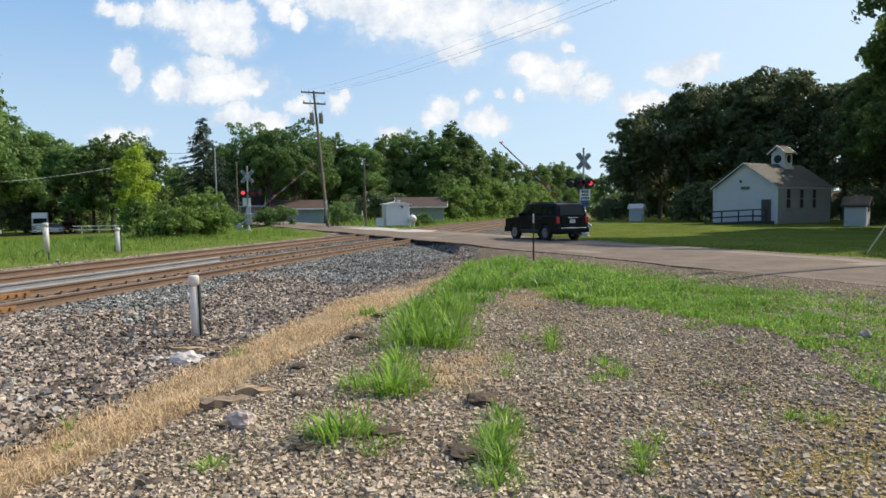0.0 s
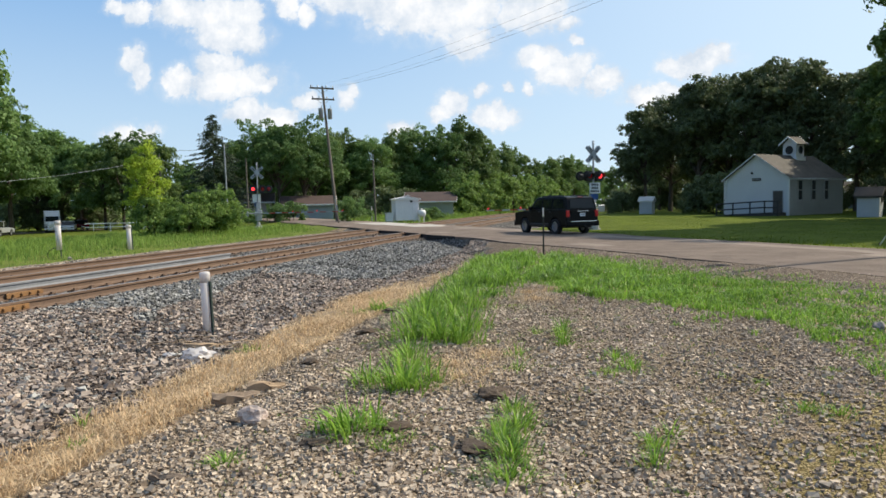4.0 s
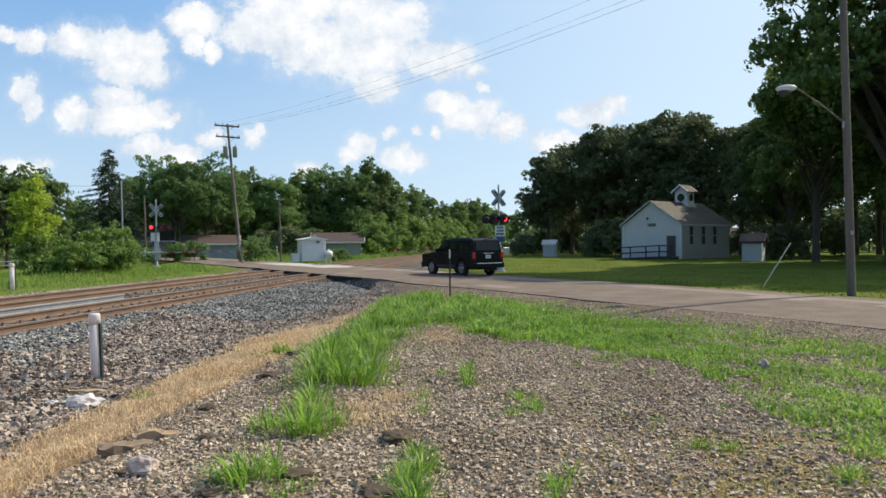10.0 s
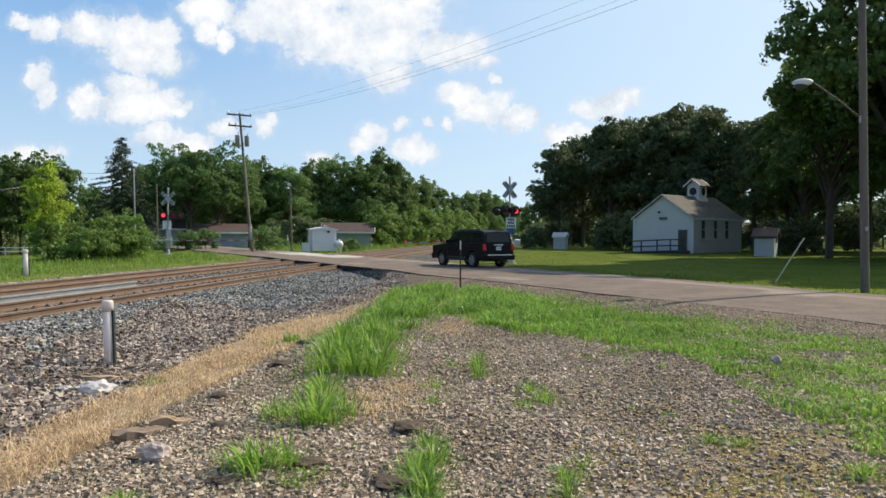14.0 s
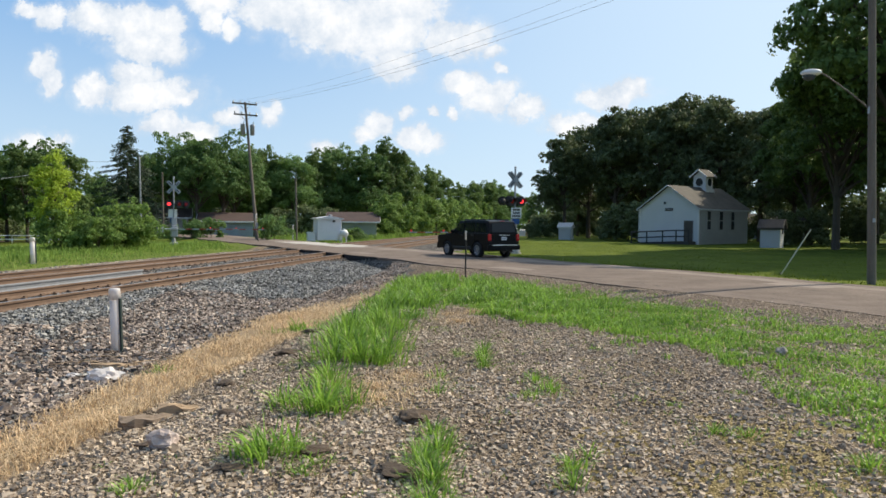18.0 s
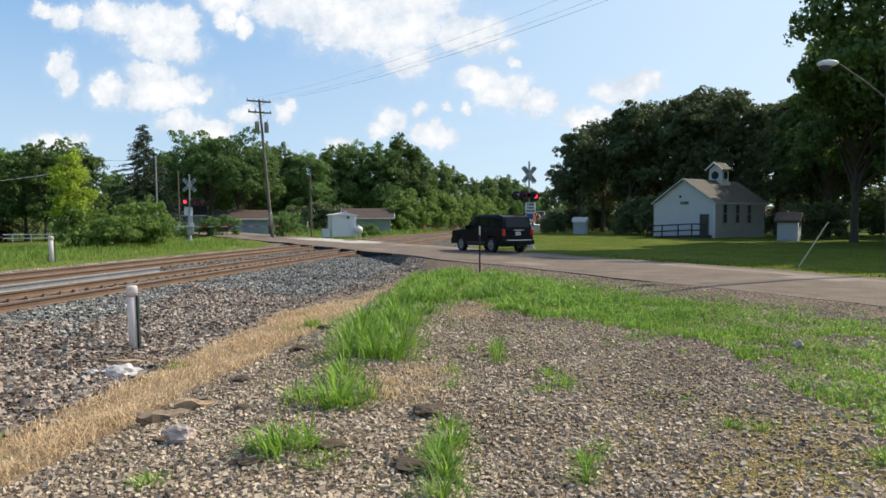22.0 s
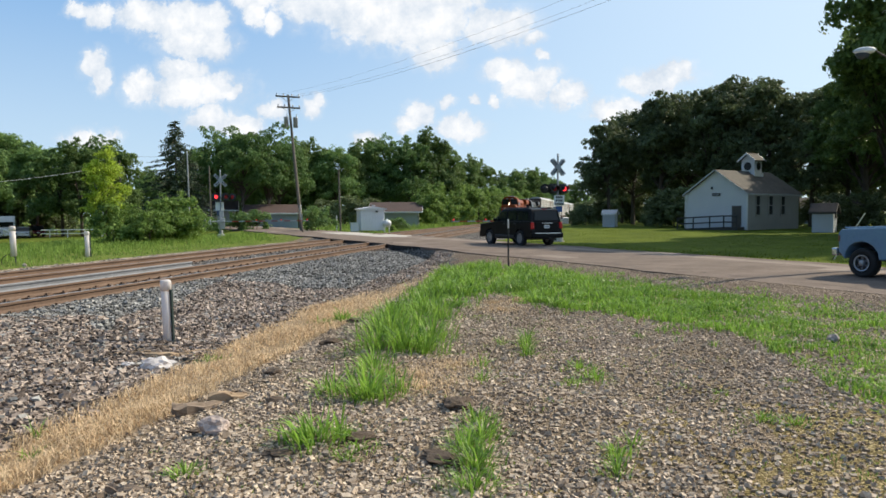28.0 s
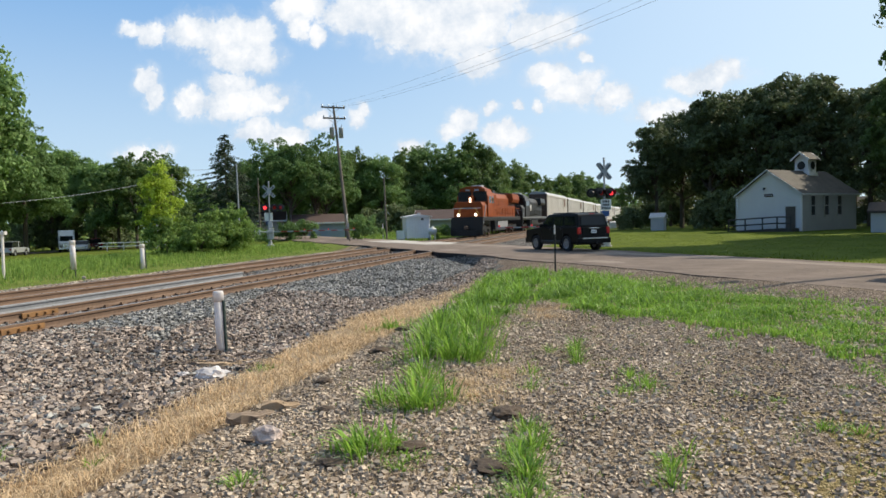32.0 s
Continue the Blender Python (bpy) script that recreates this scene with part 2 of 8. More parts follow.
# ---- materials ----
def material(name, dark, light, rough=0.8, metal=0.0, scale=4.0, fine=40.0, mixv=0.5, bump=0.2, bump_scale=60.0, island=0.0, objrand=0.0,
             spec=0.4, emit=None, translucent=0.0, streak=None, coat=0.0):
    """Two colours mixed by noise at two scales, with fine relief."""
    m = bpy.data.materials.new(name)
    m.use_nodes = True
    nt = m.node_tree
    N, L = nt.nodes.new, nt.links.new
    b = nt.nodes["Principled BSDF"]
    co = N("ShaderNodeTexCoord")
    vec = co.outputs["Object"]
    if streak:
        mp = N("ShaderNodeMapping")
        mp.inputs["Scale"].default_value = streak
        L(vec, mp.inputs[0])
        vec = mp.outputs[0]
    n1, n2 = N("ShaderNodeTexNoise"), N("ShaderNodeTexNoise")
    for n, s, d in ((n1, scale, 3.0), (n2, fine, 4.0)):
        n.inputs["Scale"].default_value, n.inputs["Detail"].default_value = s, d
        n.inputs["Roughness"].default_value = 0.6
        L(vec, n.inputs["Vector"])
    mx = N("ShaderNodeMath")
    mx.operation = "MULTIPLY_ADD"
    L(n1.outputs[0], mx.inputs[0])
    mx.inputs[1].default_value = 0.9
    half = N("ShaderNodeMath")
    half.operation = "MULTIPLY_ADD"
    L(n2.outputs[0], half.inputs[0])
    half.inputs[1].default_value, half.inputs[2].default_value = 0.9, mixv - 0.9
    L(half.outputs[0], mx.inputs[2])
    fac = mx.outputs[0]
    for amount, node, sock in ((island, "ShaderNodeNewGeometry", "Random Per Island"), (objrand, "ShaderNodeObjectInfo", "Random")):
        if amount:
            g, a = N(node), N("ShaderNodeMath")
            a.operation = "MULTIPLY_ADD"
            L(g.outputs[sock], a.inputs[0])
            a.inputs[1].default_value = amount
            s = N("ShaderNodeMath")
            s.operation = "SUBTRACT"
            L(fac, s.inputs[0])
            s.inputs[1].default_value = amount * 0.5
            L(s.outputs[0], a.inputs[2])
            fac = a.outputs[0]
    col = N("ShaderNodeMix")
    col.data_type, col.clamp_factor = "RGBA", True
    L(fac, col.inputs["Factor"])
    col.inputs["A"].default_value, col.inputs["B"].default_value = (*dark, 1), (*light, 1)
    L(col.outputs["Result"], b.inputs["Base Color"])
    b.inputs["Roughness"].default_value, b.inputs["Metallic"].default_value = rough, metal
    b.inputs["Specular IOR Level"].default_value = spec
    b.inputs["Coat Weight"].default_value = coat
    b.inputs["Coat Roughness"].default_value = 0.05
    if bump:
        n3, bp = N("ShaderNodeTexNoise"), N("ShaderNodeBump")
        n3.inputs["Scale"].default_value, n3.inputs["Detail"].default_value = bump_scale, 3.0
        L(vec, n3.inputs["Vector"])
        L(n3.outputs[0], bp.inputs["Height"])
        bp.inputs["Strength"].default_value, bp.inputs["Distance"].default_value = bump, 0.5 / bump_scale
        L(bp.outputs[0], b.inputs["Normal"])
    if emit:
        b.inputs["Emission Color"].default_value, b.inputs["Emission Strength"].default_value = (*emit[0], 1), emit[1]
    if translucent:
        tr, sh = N("ShaderNodeBsdfTranslucent"), N("ShaderNodeMixShader")
        L(col.outputs["Result"], tr.inputs["Color"])
        sh.inputs[0].default_value = translucent
        L(b.outputs[0], sh.inputs[1]), L(tr.outputs[0], sh.inputs[2])
        L(sh.outputs[0], nt.nodes["Material Output"].inputs["Surface"])
    return m


def glass_material(name, tint, rough=0.03):
    m = bpy.data.materials.new(name)
    m.use_nodes = True
    b = m.node_tree.nodes["Principled BSDF"]
    b.inputs["Base Color"].default_value, b.inputs["Roughness"].default_value = (*tint, 1), rough
    b.inputs["Specular IOR Level"].default_value = 0.25
    return m


def pebble_material(name, gap, dark, light, scale, bump=0.8, tint_scale=0.7):
    """Close-packed small stones: a colour to each, dark gaps between, rounded relief."""
    m = bpy.data.materials.new(name)
    m.use_nodes = True
    nt = m.node_tree
    N, L = nt.nodes.new, nt.links.new
    b = nt.nodes["Principled BSDF"]
    co, warp, add = N("ShaderNodeTexCoord"), N("ShaderNodeTexNoise"), N("ShaderNodeVectorMath")
    warp.inputs["Scale"].default_value = scale * 0.7
    add.operation = "MULTIPLY_ADD"
    L(co.outputs["Object"], warp.inputs["Vector"]), L(warp.outputs["Color"], add.inputs[0])
    add.inputs[1].default_value = (0.5 / scale,) * 3
    L(co.outputs["Object"], add.inputs[2])
    cell, edge = N("ShaderNodeTexVoronoi"), N("ShaderNodeTexVoronoi")
    edge.feature = "DISTANCE_TO_EDGE"
    for v in (cell, edge):
        v.inputs["Scale"].default_value = scale
        L(add.outputs[0], v.inputs["Vector"])
    bw = N("ShaderNodeSeparateColor")
    L(cell.outputs["Color"], bw.inputs[0])
    wide = N("ShaderNodeTexNoise")
    wide.inputs["Scale"].default_value, wide.inputs["Detail"].default_value = tint_scale, 4.0
    L(co.outputs["Object"], wide.inputs["Vector"])
    f = N("ShaderNodeMath")
    f.operation = "MULTIPLY_ADD"
    L(wide.outputs[0], f.inputs[0])
    f.inputs[1].default_value = 0.9
    g = N("ShaderNodeMath")
    g.operation = "MULTIPLY_ADD"
    L(bw.outputs[0], g.inputs[0])
    g.inputs[1].default_value, g.inputs[2].default_value = 0.9, -0.42
    L(g.outputs[0], f.inputs[2])
    stone, mix, ramp = N("ShaderNodeMix"), N("ShaderNodeMix"), N("ShaderNodeMapRange")
    stone.data_type = mix.data_type = "RGBA"
    stone.inputs["A"].default_value, stone.inputs["B"].default_value = (*dark, 1), (*light, 1)
    L(f.outputs[0], stone.inputs["Factor"])
    L(edge.outputs["Distance"], ramp.inputs[0])
    ramp.inputs["From Max"].default_value = 0.16
    L(ramp.outputs[0], mix.inputs["Factor"])
    mix.inputs["A"].default_value = (*gap, 1)
    L(stone.outputs["Result"], mix.inputs["B"])
    L(mix.outputs["Result"], b.inputs["Base Color"])
    b.inputs["Roughness"].default_value = 0.95
    b.inputs["Specular IOR Level"].default_value = 0.1
    bp = N("ShaderNodeBump")
    rise = N("ShaderNodeMath")
    rise.operation = "MULTIPLY_ADD"
    L(bw.outputs[1], rise.inputs[0])
    rise.inputs[1].default_value = 0.5
    L(ramp.outputs[0], rise.inputs[2])
    L(rise.outputs[0], bp.inputs["Height"])
    bp.inputs["Strength"].default_value, bp.inputs["Distance"].default_value = bump, 0.35 / scale
    L(bp.outputs[0], b.inputs["Normal"])
    return m


GRAVEL = pebble_material("gravel", (0.055, 0.039, 0.025), (0.15, 0.110, 0.073), (0.45, 0.355, 0.25), 38)
STONE = material("crushed_stone", (0.19, 0.142, 0.103), (0.68, 0.555, 0.425), 0.95, scale=0.9, fine=30, mixv=0.46, bump=0.3, island=0.8, spec=0.1)
PALE_STONE = material("pale_ballast_stone", (0.088, 0.067, 0.055), (0.56, 0.455, 0.375), 0.95, scale=0.8, fine=25, mixv=0.41, bump=0.3, island=0.95, spec=0.1)
BLUE_STONE = material("blue_grey_ballast_stone", (0.065, 0.062, 0.057), (0.43, 0.415, 0.385), 0.95, scale=0.8, fine=25, mixv=0.47, bump=0.3, island=1.0, spec=0.1)
BALLAST = pebble_material("ballast", (0.022, 0.019, 0.017), (0.08, 0.074, 0.068), (0.27, 0.25, 0.23), 15)
DIRT = pebble_material("stony_dirt", (0.05, 0.036, 0.026), (0.12, 0.09, 0.066), (0.38, 0.30, 0.235), 26)
STRAW_GROUND = material("straw_litter", (0.15, 0.108, 0.070), (0.46, 0.36, 0.245), 0.95, scale=2.0, fine=45, bump=0.8, bump_scale=60, spec=0.1)
LAWN = material("lawn", (0.040, 0.064, 0.009), (0.18, 0.215, 0.034), 0.95, scale=0.25, fine=3, mixv=0.42, bump=1.0, bump_scale=30, spec=0.05)
WEEDS = material("weedy_ground", (0.060, 0.088, 0.018), (0.20, 0.235, 0.055), 0.95, scale=1.0, fine=20, bump=0.8, bump_scale=25, spec=0.05)
MOSS = pebble_material("yellowed_gravel", (0.06, 0.044, 0.016), (0.16, 0.118, 0.045), (0.44, 0.35, 0.18), 32)
ASPHALT = material("worn_asphalt", (0.085, 0.067, 0.055), (0.29, 0.228, 0.187), 0.95, scale=0.9, fine=22, mixv=0.46, bump=0.6, bump_scale=60, spec=0.12)
PALE_ASPHALT = material("pale_worn_asphalt", (0.15, 0.121, 0.10), (0.36, 0.296, 0.25), 0.95, scale=0.7, fine=16, mixv=0.5, bump=0.5, bump_scale=60, spec=0.12)
PATCH = material("pale_concrete", (0.36, 0.33, 0.29), (0.52, 0.48, 0.43), 0.85, scale=0.7, fine=16, bump=0.4)
# black of the tarred seams, also painted on the crossing's ends as their shade
TAR_SHADE_BLACK = material("tar_and_shade_black", (0.012, 0.012, 0.012), (0.03, 0.03, 0.03), 0.8, bump=0.3)
RUST = material("rusty_rail", (0.075, 0.048, 0.035), (0.24, 0.155, 0.105), 0.75, metal=0.1, scale=1.2, fine=25, bump=0.3)
RAILHEAD = material("worn_steel", (0.20, 0.17, 0.15), (0.42, 0.40, 0.39), 0.35, metal=0.7, scale=2, fine=60, bump=0.1)
ORANGE_RUST = material("fresh_rust", (0.11, 0.062, 0.032), (0.33, 0.165, 0.055), 0.8, scale=6, fine=40)
TIE = material("weathered_tie_wood", (0.07, 0.05, 0.04), (0.24, 0.19, 0.15), 0.9, scale=3, fine=40, objrand=0.4, streak=(1, 8, 8))
GREY_STEEL = material("dull_grey_steel", (0.30, 0.31, 0.33), (0.46, 0.47, 0.49), 0.5, metal=0.5, scale=2, fine=30)
WHITE_PAINT = material("white_paint", (0.62, 0.62, 0.61), (0.82, 0.82, 0.80), 0.5, scale=1.5, fine=20, mixv=0.6, bump=0.05)
# white greyed for the outhouse's shade; the shed and school trim share it
GREY_WHITE = material("shade_greyed_white_boards", (0.40, 0.42, 0.43), (0.56, 0.57, 0.57), 0.7, scale=0.8, fine=14, mixv=0.6, bump=0.1)
DULL_RIM = material("dull_steel_rim", (0.09, 0.09, 0.095), (0.20, 0.20, 0.21), 0.45, metal=0.4, scale=3, fine=30, bump=0.0)
WHITE_SIDING = material("white_clapboard", (0.58, 0.60, 0.61), (0.72, 0.73, 0.73), 0.55, scale=0.8, fine=14, mixv=0.65, bump=0.1)
# grey copy of the white siding: the side wall's shade put into the colour
SHADE_GREY = material("shade_grey_siding", (0.30, 0.295, 0.275), (0.44, 0.43, 0.40), 0.8, scale=0.8, fine=14)
PLASTIC_WHITE = material("white_plastic", (0.70, 0.65, 0.63), (0.86, 0.81, 0.79), 0.45, scale=4, fine=30, mixv=0.62, bump=0.05, translucent=0.35)
SHINGLE = material("brown_shingle", (0.05, 0.044, 0.037), (0.15, 0.132, 0.108), 0.9, scale=1.2, fine=12, bump=0.6, bump_scale=20)
DARK_SHINGLE = material("dark_shingle", (0.025, 0.023, 0.025), (0.075, 0.068, 0.066), 0.9, scale=1.2, fine=12, bump=0.6, bump_scale=20)
DARK_WOOD = material("dark_wood", (0.03, 0.028, 0.026), (0.09, 0.08, 0.07), 0.8, scale=2, fine=30)
POLE_WOOD = material("weathered_pole_wood", (0.085, 0.070, 0.056), (0.25, 0.21, 0.17), 0.85, scale=1.0, fine=16, streak=(6, 6, 0.6))
BARK = material("bark", (0.05, 0.04, 0.03), (0.15, 0.12, 0.09), 0.95, scale=2, fine=12, bump=0.8, bump_scale=12, streak=(3, 3, 0.6))
BLACK = material("black_metal", (0.010, 0.010, 0.011), (0.035, 0.035, 0.037), 0.45, scale=2, fine=20, bump=0.1)
TYRE = material("tyre_rubber", (0.012, 0.012, 0.012), (0.035, 0.034, 0.033), 0.85, scale=6, fine=40)
CHROME = material("bright_metal", (0.45, 0.46, 0.48), (0.72, 0.73, 0.75), 0.22, metal=0.9, scale=3, fine=30, bump=0.0)
ALLOY = material("alloy_grey", (0.32, 0.33, 0.35), (0.55, 0.56, 0.58), 0.35, metal=0.7, scale=3, fine=30, bump=0.0)
CAR_BLACK = material("black_car_paint", (0.003, 0.003, 0.004), (0.007, 0.007, 0.009), 0.4, scale=1, fine=8, bump=0.0, coat=0.04, spec=0.15)
GLASS = glass_material("dark_window_glass", (0.012, 0.015, 0.016))
DARK_PANE = glass_material("dim_window_glass", (0.012, 0.014, 0.016), 0.45)
GUARD_YELLOW = material("pale_yellow_plastic", (0.50, 0.44, 0.27), (0.66, 0.60, 0.42), 0.5, bump=0.02)
CLEAR_GLASS = glass_material("grey_window_glass", (0.06, 0.07, 0.075))
RED_LENS = material("red_lamp_lens", (0.25, 0.01, 0.01), (0.45, 0.02, 0.02), 0.25, bump=0.0, emit=((1.0, 0.03, 0.03), 0.01))
RED_LIT = material("lit_red_lamp", (0.5, 0.01, 0.01), (0.7, 0.02, 0.02), 0.25, bump=0.0, emit=((1.0, 0.05, 0.06), 1.6))
LAMP_LIT = material("lit_headlamp", (0.9, 0.85, 0.7), (0.95, 0.9, 0.8), 0.3, bump=0.0, emit=((1.0, 0.86, 0.62), 5.0))
# white with the bluish shade of the crossbuck's near side in its colour
SIGN_WHITE = material("shade_blued_white", (0.24, 0.27, 0.30), (0.37, 0.41, 0.44), 0.6, scale=2, fine=20, bump=0.02)
RED_ARM = material("small_red_lamp", (0.35, 0.01, 0.01), (0.5, 0.02, 0.02), 0.3, bump=0.0, emit=((1.0, 0.05, 0.06), 0.35))
RED_PAINT = material("red_paint", (0.22, 0.02, 0.018), (0.36, 0.04, 0.035), 0.5, bump=0.05)
LEAF = material("leaf_green", (0.062, 0.122, 0.036), (0.245, 0.375, 0.115), 0.6, scale=0.25, fine=2.5, mixv=0.52, bump=0.0, island=0.35, objrand=0.5, translucent=0.40, spec=0.3)
LEAF_DARK = material("deep_leaf_green", (0.046, 0.064, 0.030), (0.23, 0.285, 0.12), 0.6, scale=0.25, fine=2.5, mixv=0.49, bump=0.0, island=0.4, objrand=0.3, translucent=0.30, spec=0.35)
LEAF_MID = material("shade_tree_leaf_green", (0.054, 0.098, 0.029), (0.22, 0.315, 0.092), 0.6, scale=0.25, fine=2.5, mixv=0.5, bump=0.0, island=0.4, objrand=0.35, translucent=0.38, spec=0.3)
LEAF_PALE = material("pale_leaf_green", (0.20, 0.30, 0.03), (0.55, 0.66, 0.09), 0.6, scale=0.4, fine=3, mixv=0.55, bump=0.0, island=0.7, translucent=0.45, spec=0.25)
LEAF_BUSH = material("bush_leaf_green", (0.065, 0.125, 0.028), (0.28, 0.405, 0.095), 0.6, scale=0.4, fine=3, mixv=0.5, bump=0.0, island=0.7, objrand=0.35, translucent=0.42, spec=0.3)
NEEDLE = material("spruce_needle", (0.026, 0.048, 0.026), (0.095, 0.135, 0.07), 0.7, scale=0.3, fine=3, mixv=0.48, bump=0.0, island=0.5, translucent=0.12)
BLADE = material("grass_blade", (0.065, 0.155, 0.016), (0.35, 0.55, 0.085), 0.45, scale=0.5, fine=3, mixv=0.52, bump=0.0, island=0.9, translucent=0.45, spec=0.45)
BLADE_TALL = material("tall_grass_blade", (0.085, 0.165, 0.028), (0.33, 0.46, 0.10), 0.65, scale=0.4, fine=3, mixv=0.5, bump=0.0, island=0.8, translucent=0.45, spec=0.2)
LAWN_BLADE = material("lawn_grass_blade", (0.046, 0.082, 0.007), (0.225, 0.275, 0.032), 0.8, scale=0.15, fine=1.0, mixv=0.5, bump=0.0, island=0.6, translucent=0.35, spec=0.05)
STRAW = material("dry_grass_blade", (0.42, 0.29, 0.165), (0.88, 0.69, 0.455), 0.8, scale=0.8, fine=4, mixv=0.52, bump=0.0, island=0.9, translucent=0.3, spec=0.1)


# ---- mesh helpers ----
def part(name, bm, mat, parent=None, label=""):
    """Links a bmesh as one mesh object under a thing or part."""
    me = bpy.data.meshes.new(name)
    bm.to_mesh(me)
    bm.free()
    for x in mat if isinstance(mat, (list, tuple)) else [mat]:
        me.materials.append(x)
    ob = new(name, me)
    ob.parent = parent
    if label:
        ob["label"] = label
    return ob


def thing(name, label, category, m=None, group="", kind=""):
    ob = new(name)
    tagged(ob, label, category, group, kind)
    if m is not None:
        ob.matrix_basis = m
    return ob


def from_arrays(name, verts, faces, mat, smooth=False):
    me = bpy.data.meshes.new(name)
    verts, faces = np.asarray(verts, dtype=np.float32), np.asarray(faces, dtype=np.int32)
    k = faces.shape[1]
    me.vertices.add(len(verts)), me.loops.add(faces.size), me.polygons.add(len(faces))
    me.vertices.foreach_set("co", verts.ravel())
    me.loops.foreach_set("vertex_index", faces.ravel())
    me.polygons.foreach_set("loop_start", np.arange(0, faces.size, k, dtype=np.int32))
    me.polygons.foreach_set("use_smooth", np.full(len(faces), smooth))
    me.update(calc_edges=True)
    for x in mat if isinstance(mat, (list, tuple)) else [mat]:
        me.materials.append(x)
    return me


def box(size, at=(0, 0, 0), bevel=0.0, bm=None, turn=None, seg=1):
    """A box of that size centred at a point; several may share a bmesh."""
    bm = bm or bmesh.new()
    m = Matrix.Translation(at) @ (turn or Matrix()) @ Matrix.Diagonal((*size, 1))
    made = bmesh.ops.create_cube(bm, size=1.0, matrix=m)["verts"]
    if bevel:
        es = {e for v in made for e in v.link_edges}
        bmesh.ops.bevel(bm, geom=list(es), offset=bevel, segments=seg, affect="EDGES", profile=0.6)
    return bm


def rod(a, b, r0, r1=None, seg=10, bm=None):
    """A tapered round bar from a to b."""
    bm = bm or bmesh.new()
    a, b = Vector(a), Vector(b)
    d = b - a
    m = Matrix.Translation((a + b) / 2) @ d.to_track_quat("Z", "Y").to_matrix().to_4x4()
    bmesh.ops.create_cone(bm, cap_ends=True, segments=seg, radius1=r0, radius2=r0 if r1 is None else r1, depth=d.length, matrix=m)
    return bm


def prism(outline, depth, axis="y", at=(0, 0, 0), bm=None, bevel=0.0):
    """An outline of (a, b) pairs pushed through a depth, centred: axis y: a is x, b is z; axis x: a is y, b is z; axis z: a is x, b is y."""
    bm = bm or bmesh.new()
    put = {"y": lambda a, b, d: (a, d, b), "x": lambda a, b, d: (d, a, b), "z": lambda a, b, d: (a, b, d)}[axis]
    rings = []
    for d in (-depth / 2, depth / 2):
        rings.append([bm.verts.new(Vector(put(a, b, d)) + Vector(at)) for a, b in outline])
    n = len(outline)
    fs = [bm.faces.new(rings[0]), bm.faces.new(rings[1][::-1])]
    for i in range(n):
        j = (i + 1) % n
        fs.append(bm.faces.new((rings[0][i], rings[1][i], rings[1][j], rings[0][j])))
    bmesh.ops.recalc_face_normals(bm, faces=fs)
    if bevel:
        es = list({e for f in fs for e in f.edges})
        bmesh.ops.bevel(bm, geom=es, offset=bevel, segments=2, affect="EDGES", profile=0.6)
    return bm


def lathe(profile, seg=16, bm=None, m=None, closed=False):
    """A round body from (radius, height) pairs; closed: a ring, its profile joined end to end."""
    bm = bm or bmesh.new()
    rings, start = [], len(bm.verts)
    for r, z in profile:
        rings.append([bm.verts.new((m or Matrix()) @ Vector((max(r, 1e-4) * math.cos(2 * math.pi * i / seg), max(r, 1e-4) * math.sin(2 * math.pi * i / seg), z))) for i in range(seg)])
    fs = []
    for p, q in list(zip(rings, rings[1:])) + ([(rings[-1], rings[0])] if closed else []):
        for i in range(seg):
            fs.append(bm.faces.new((p[i], p[(i + 1) % seg], q[(i + 1) % seg], q[i])))
    if not closed:
        fs += [bm.faces.new(rings[0][::-1]), bm.faces.new(rings[-1])]
    bmesh.ops.recalc_face_normals(bm, faces=fs)
    return bm


def smooth(ob):
    for p in ob.data.polygons:
        p.use_smooth = True
    return ob


def wire(name, pts, r, mat, parent=None, label="", seg=5):
    """One thin cable through points."""
    bm = bmesh.new()
    pts = [Vector(p) for p in pts]
    rings = []
    for k, p in enumerate(pts):
        d = (pts[min(k + 1, len(pts) - 1)] - pts[max(k - 1, 0)]).normalized()
        a = d.orthogonal().normalized() if k == 0 else (a - d * a.dot(d)).normalized()
        b = d.cross(a)
        rings.append([bm.verts.new(p + (a * math.cos(6.2832 * i / seg) + b * math.sin(6.2832 * i / seg)) * r) for i in range(seg)])
    for p, q in zip(rings, rings[1:]):
        for i in range(seg):
            bm.faces.new((p[i], p[(i + 1) % seg], q[(i + 1) % seg], q[i]))
    bm.faces.new(rings[0][::-1]), bm.faces.new(rings[-1])
    return part(name, bm, mat, parent, label)


def sag(a, b, drop, n=14):
    a, b = Vector(a), Vector(b)
    return [a.lerp(b, i / n) - Vector((0, 0, 4 * drop * (i / n) * (1 - i / n))) for i in range(n + 1)]


# ---- ground, road, tracks ----
NEAR_TRACK, FAR_TRACK = -10.7, -14.75
ROAD_A, ROAD_B = 13.6, 20.2  # road edges, as distances along (0.817, 0.576)
ROAD_DIR, ROAD_N = Vector((-0.577, 0.817, 0)), Vector((0.817, 0.577, 0))


def bend(y):
    """How far the tracks have swung to the right at y."""
    y = np.asarray(y, dtype=float)
    return 0.034 * (y - 5.0) + 0.00017 * np.maximum(0.0, y - 60.0) ** 2


def from_track(x, y):
    """x as it would be with the tracks drawn straight; the lot keeps its own line."""
    y = np.clip(y, -60, 400)
    return x - bend(y) * np.where(y > 48, 1.0, np.clip((-5.2 - x) / 3.5, 0, 1))


def across(x, y):
    return 0.817 * x + 0.577 * y


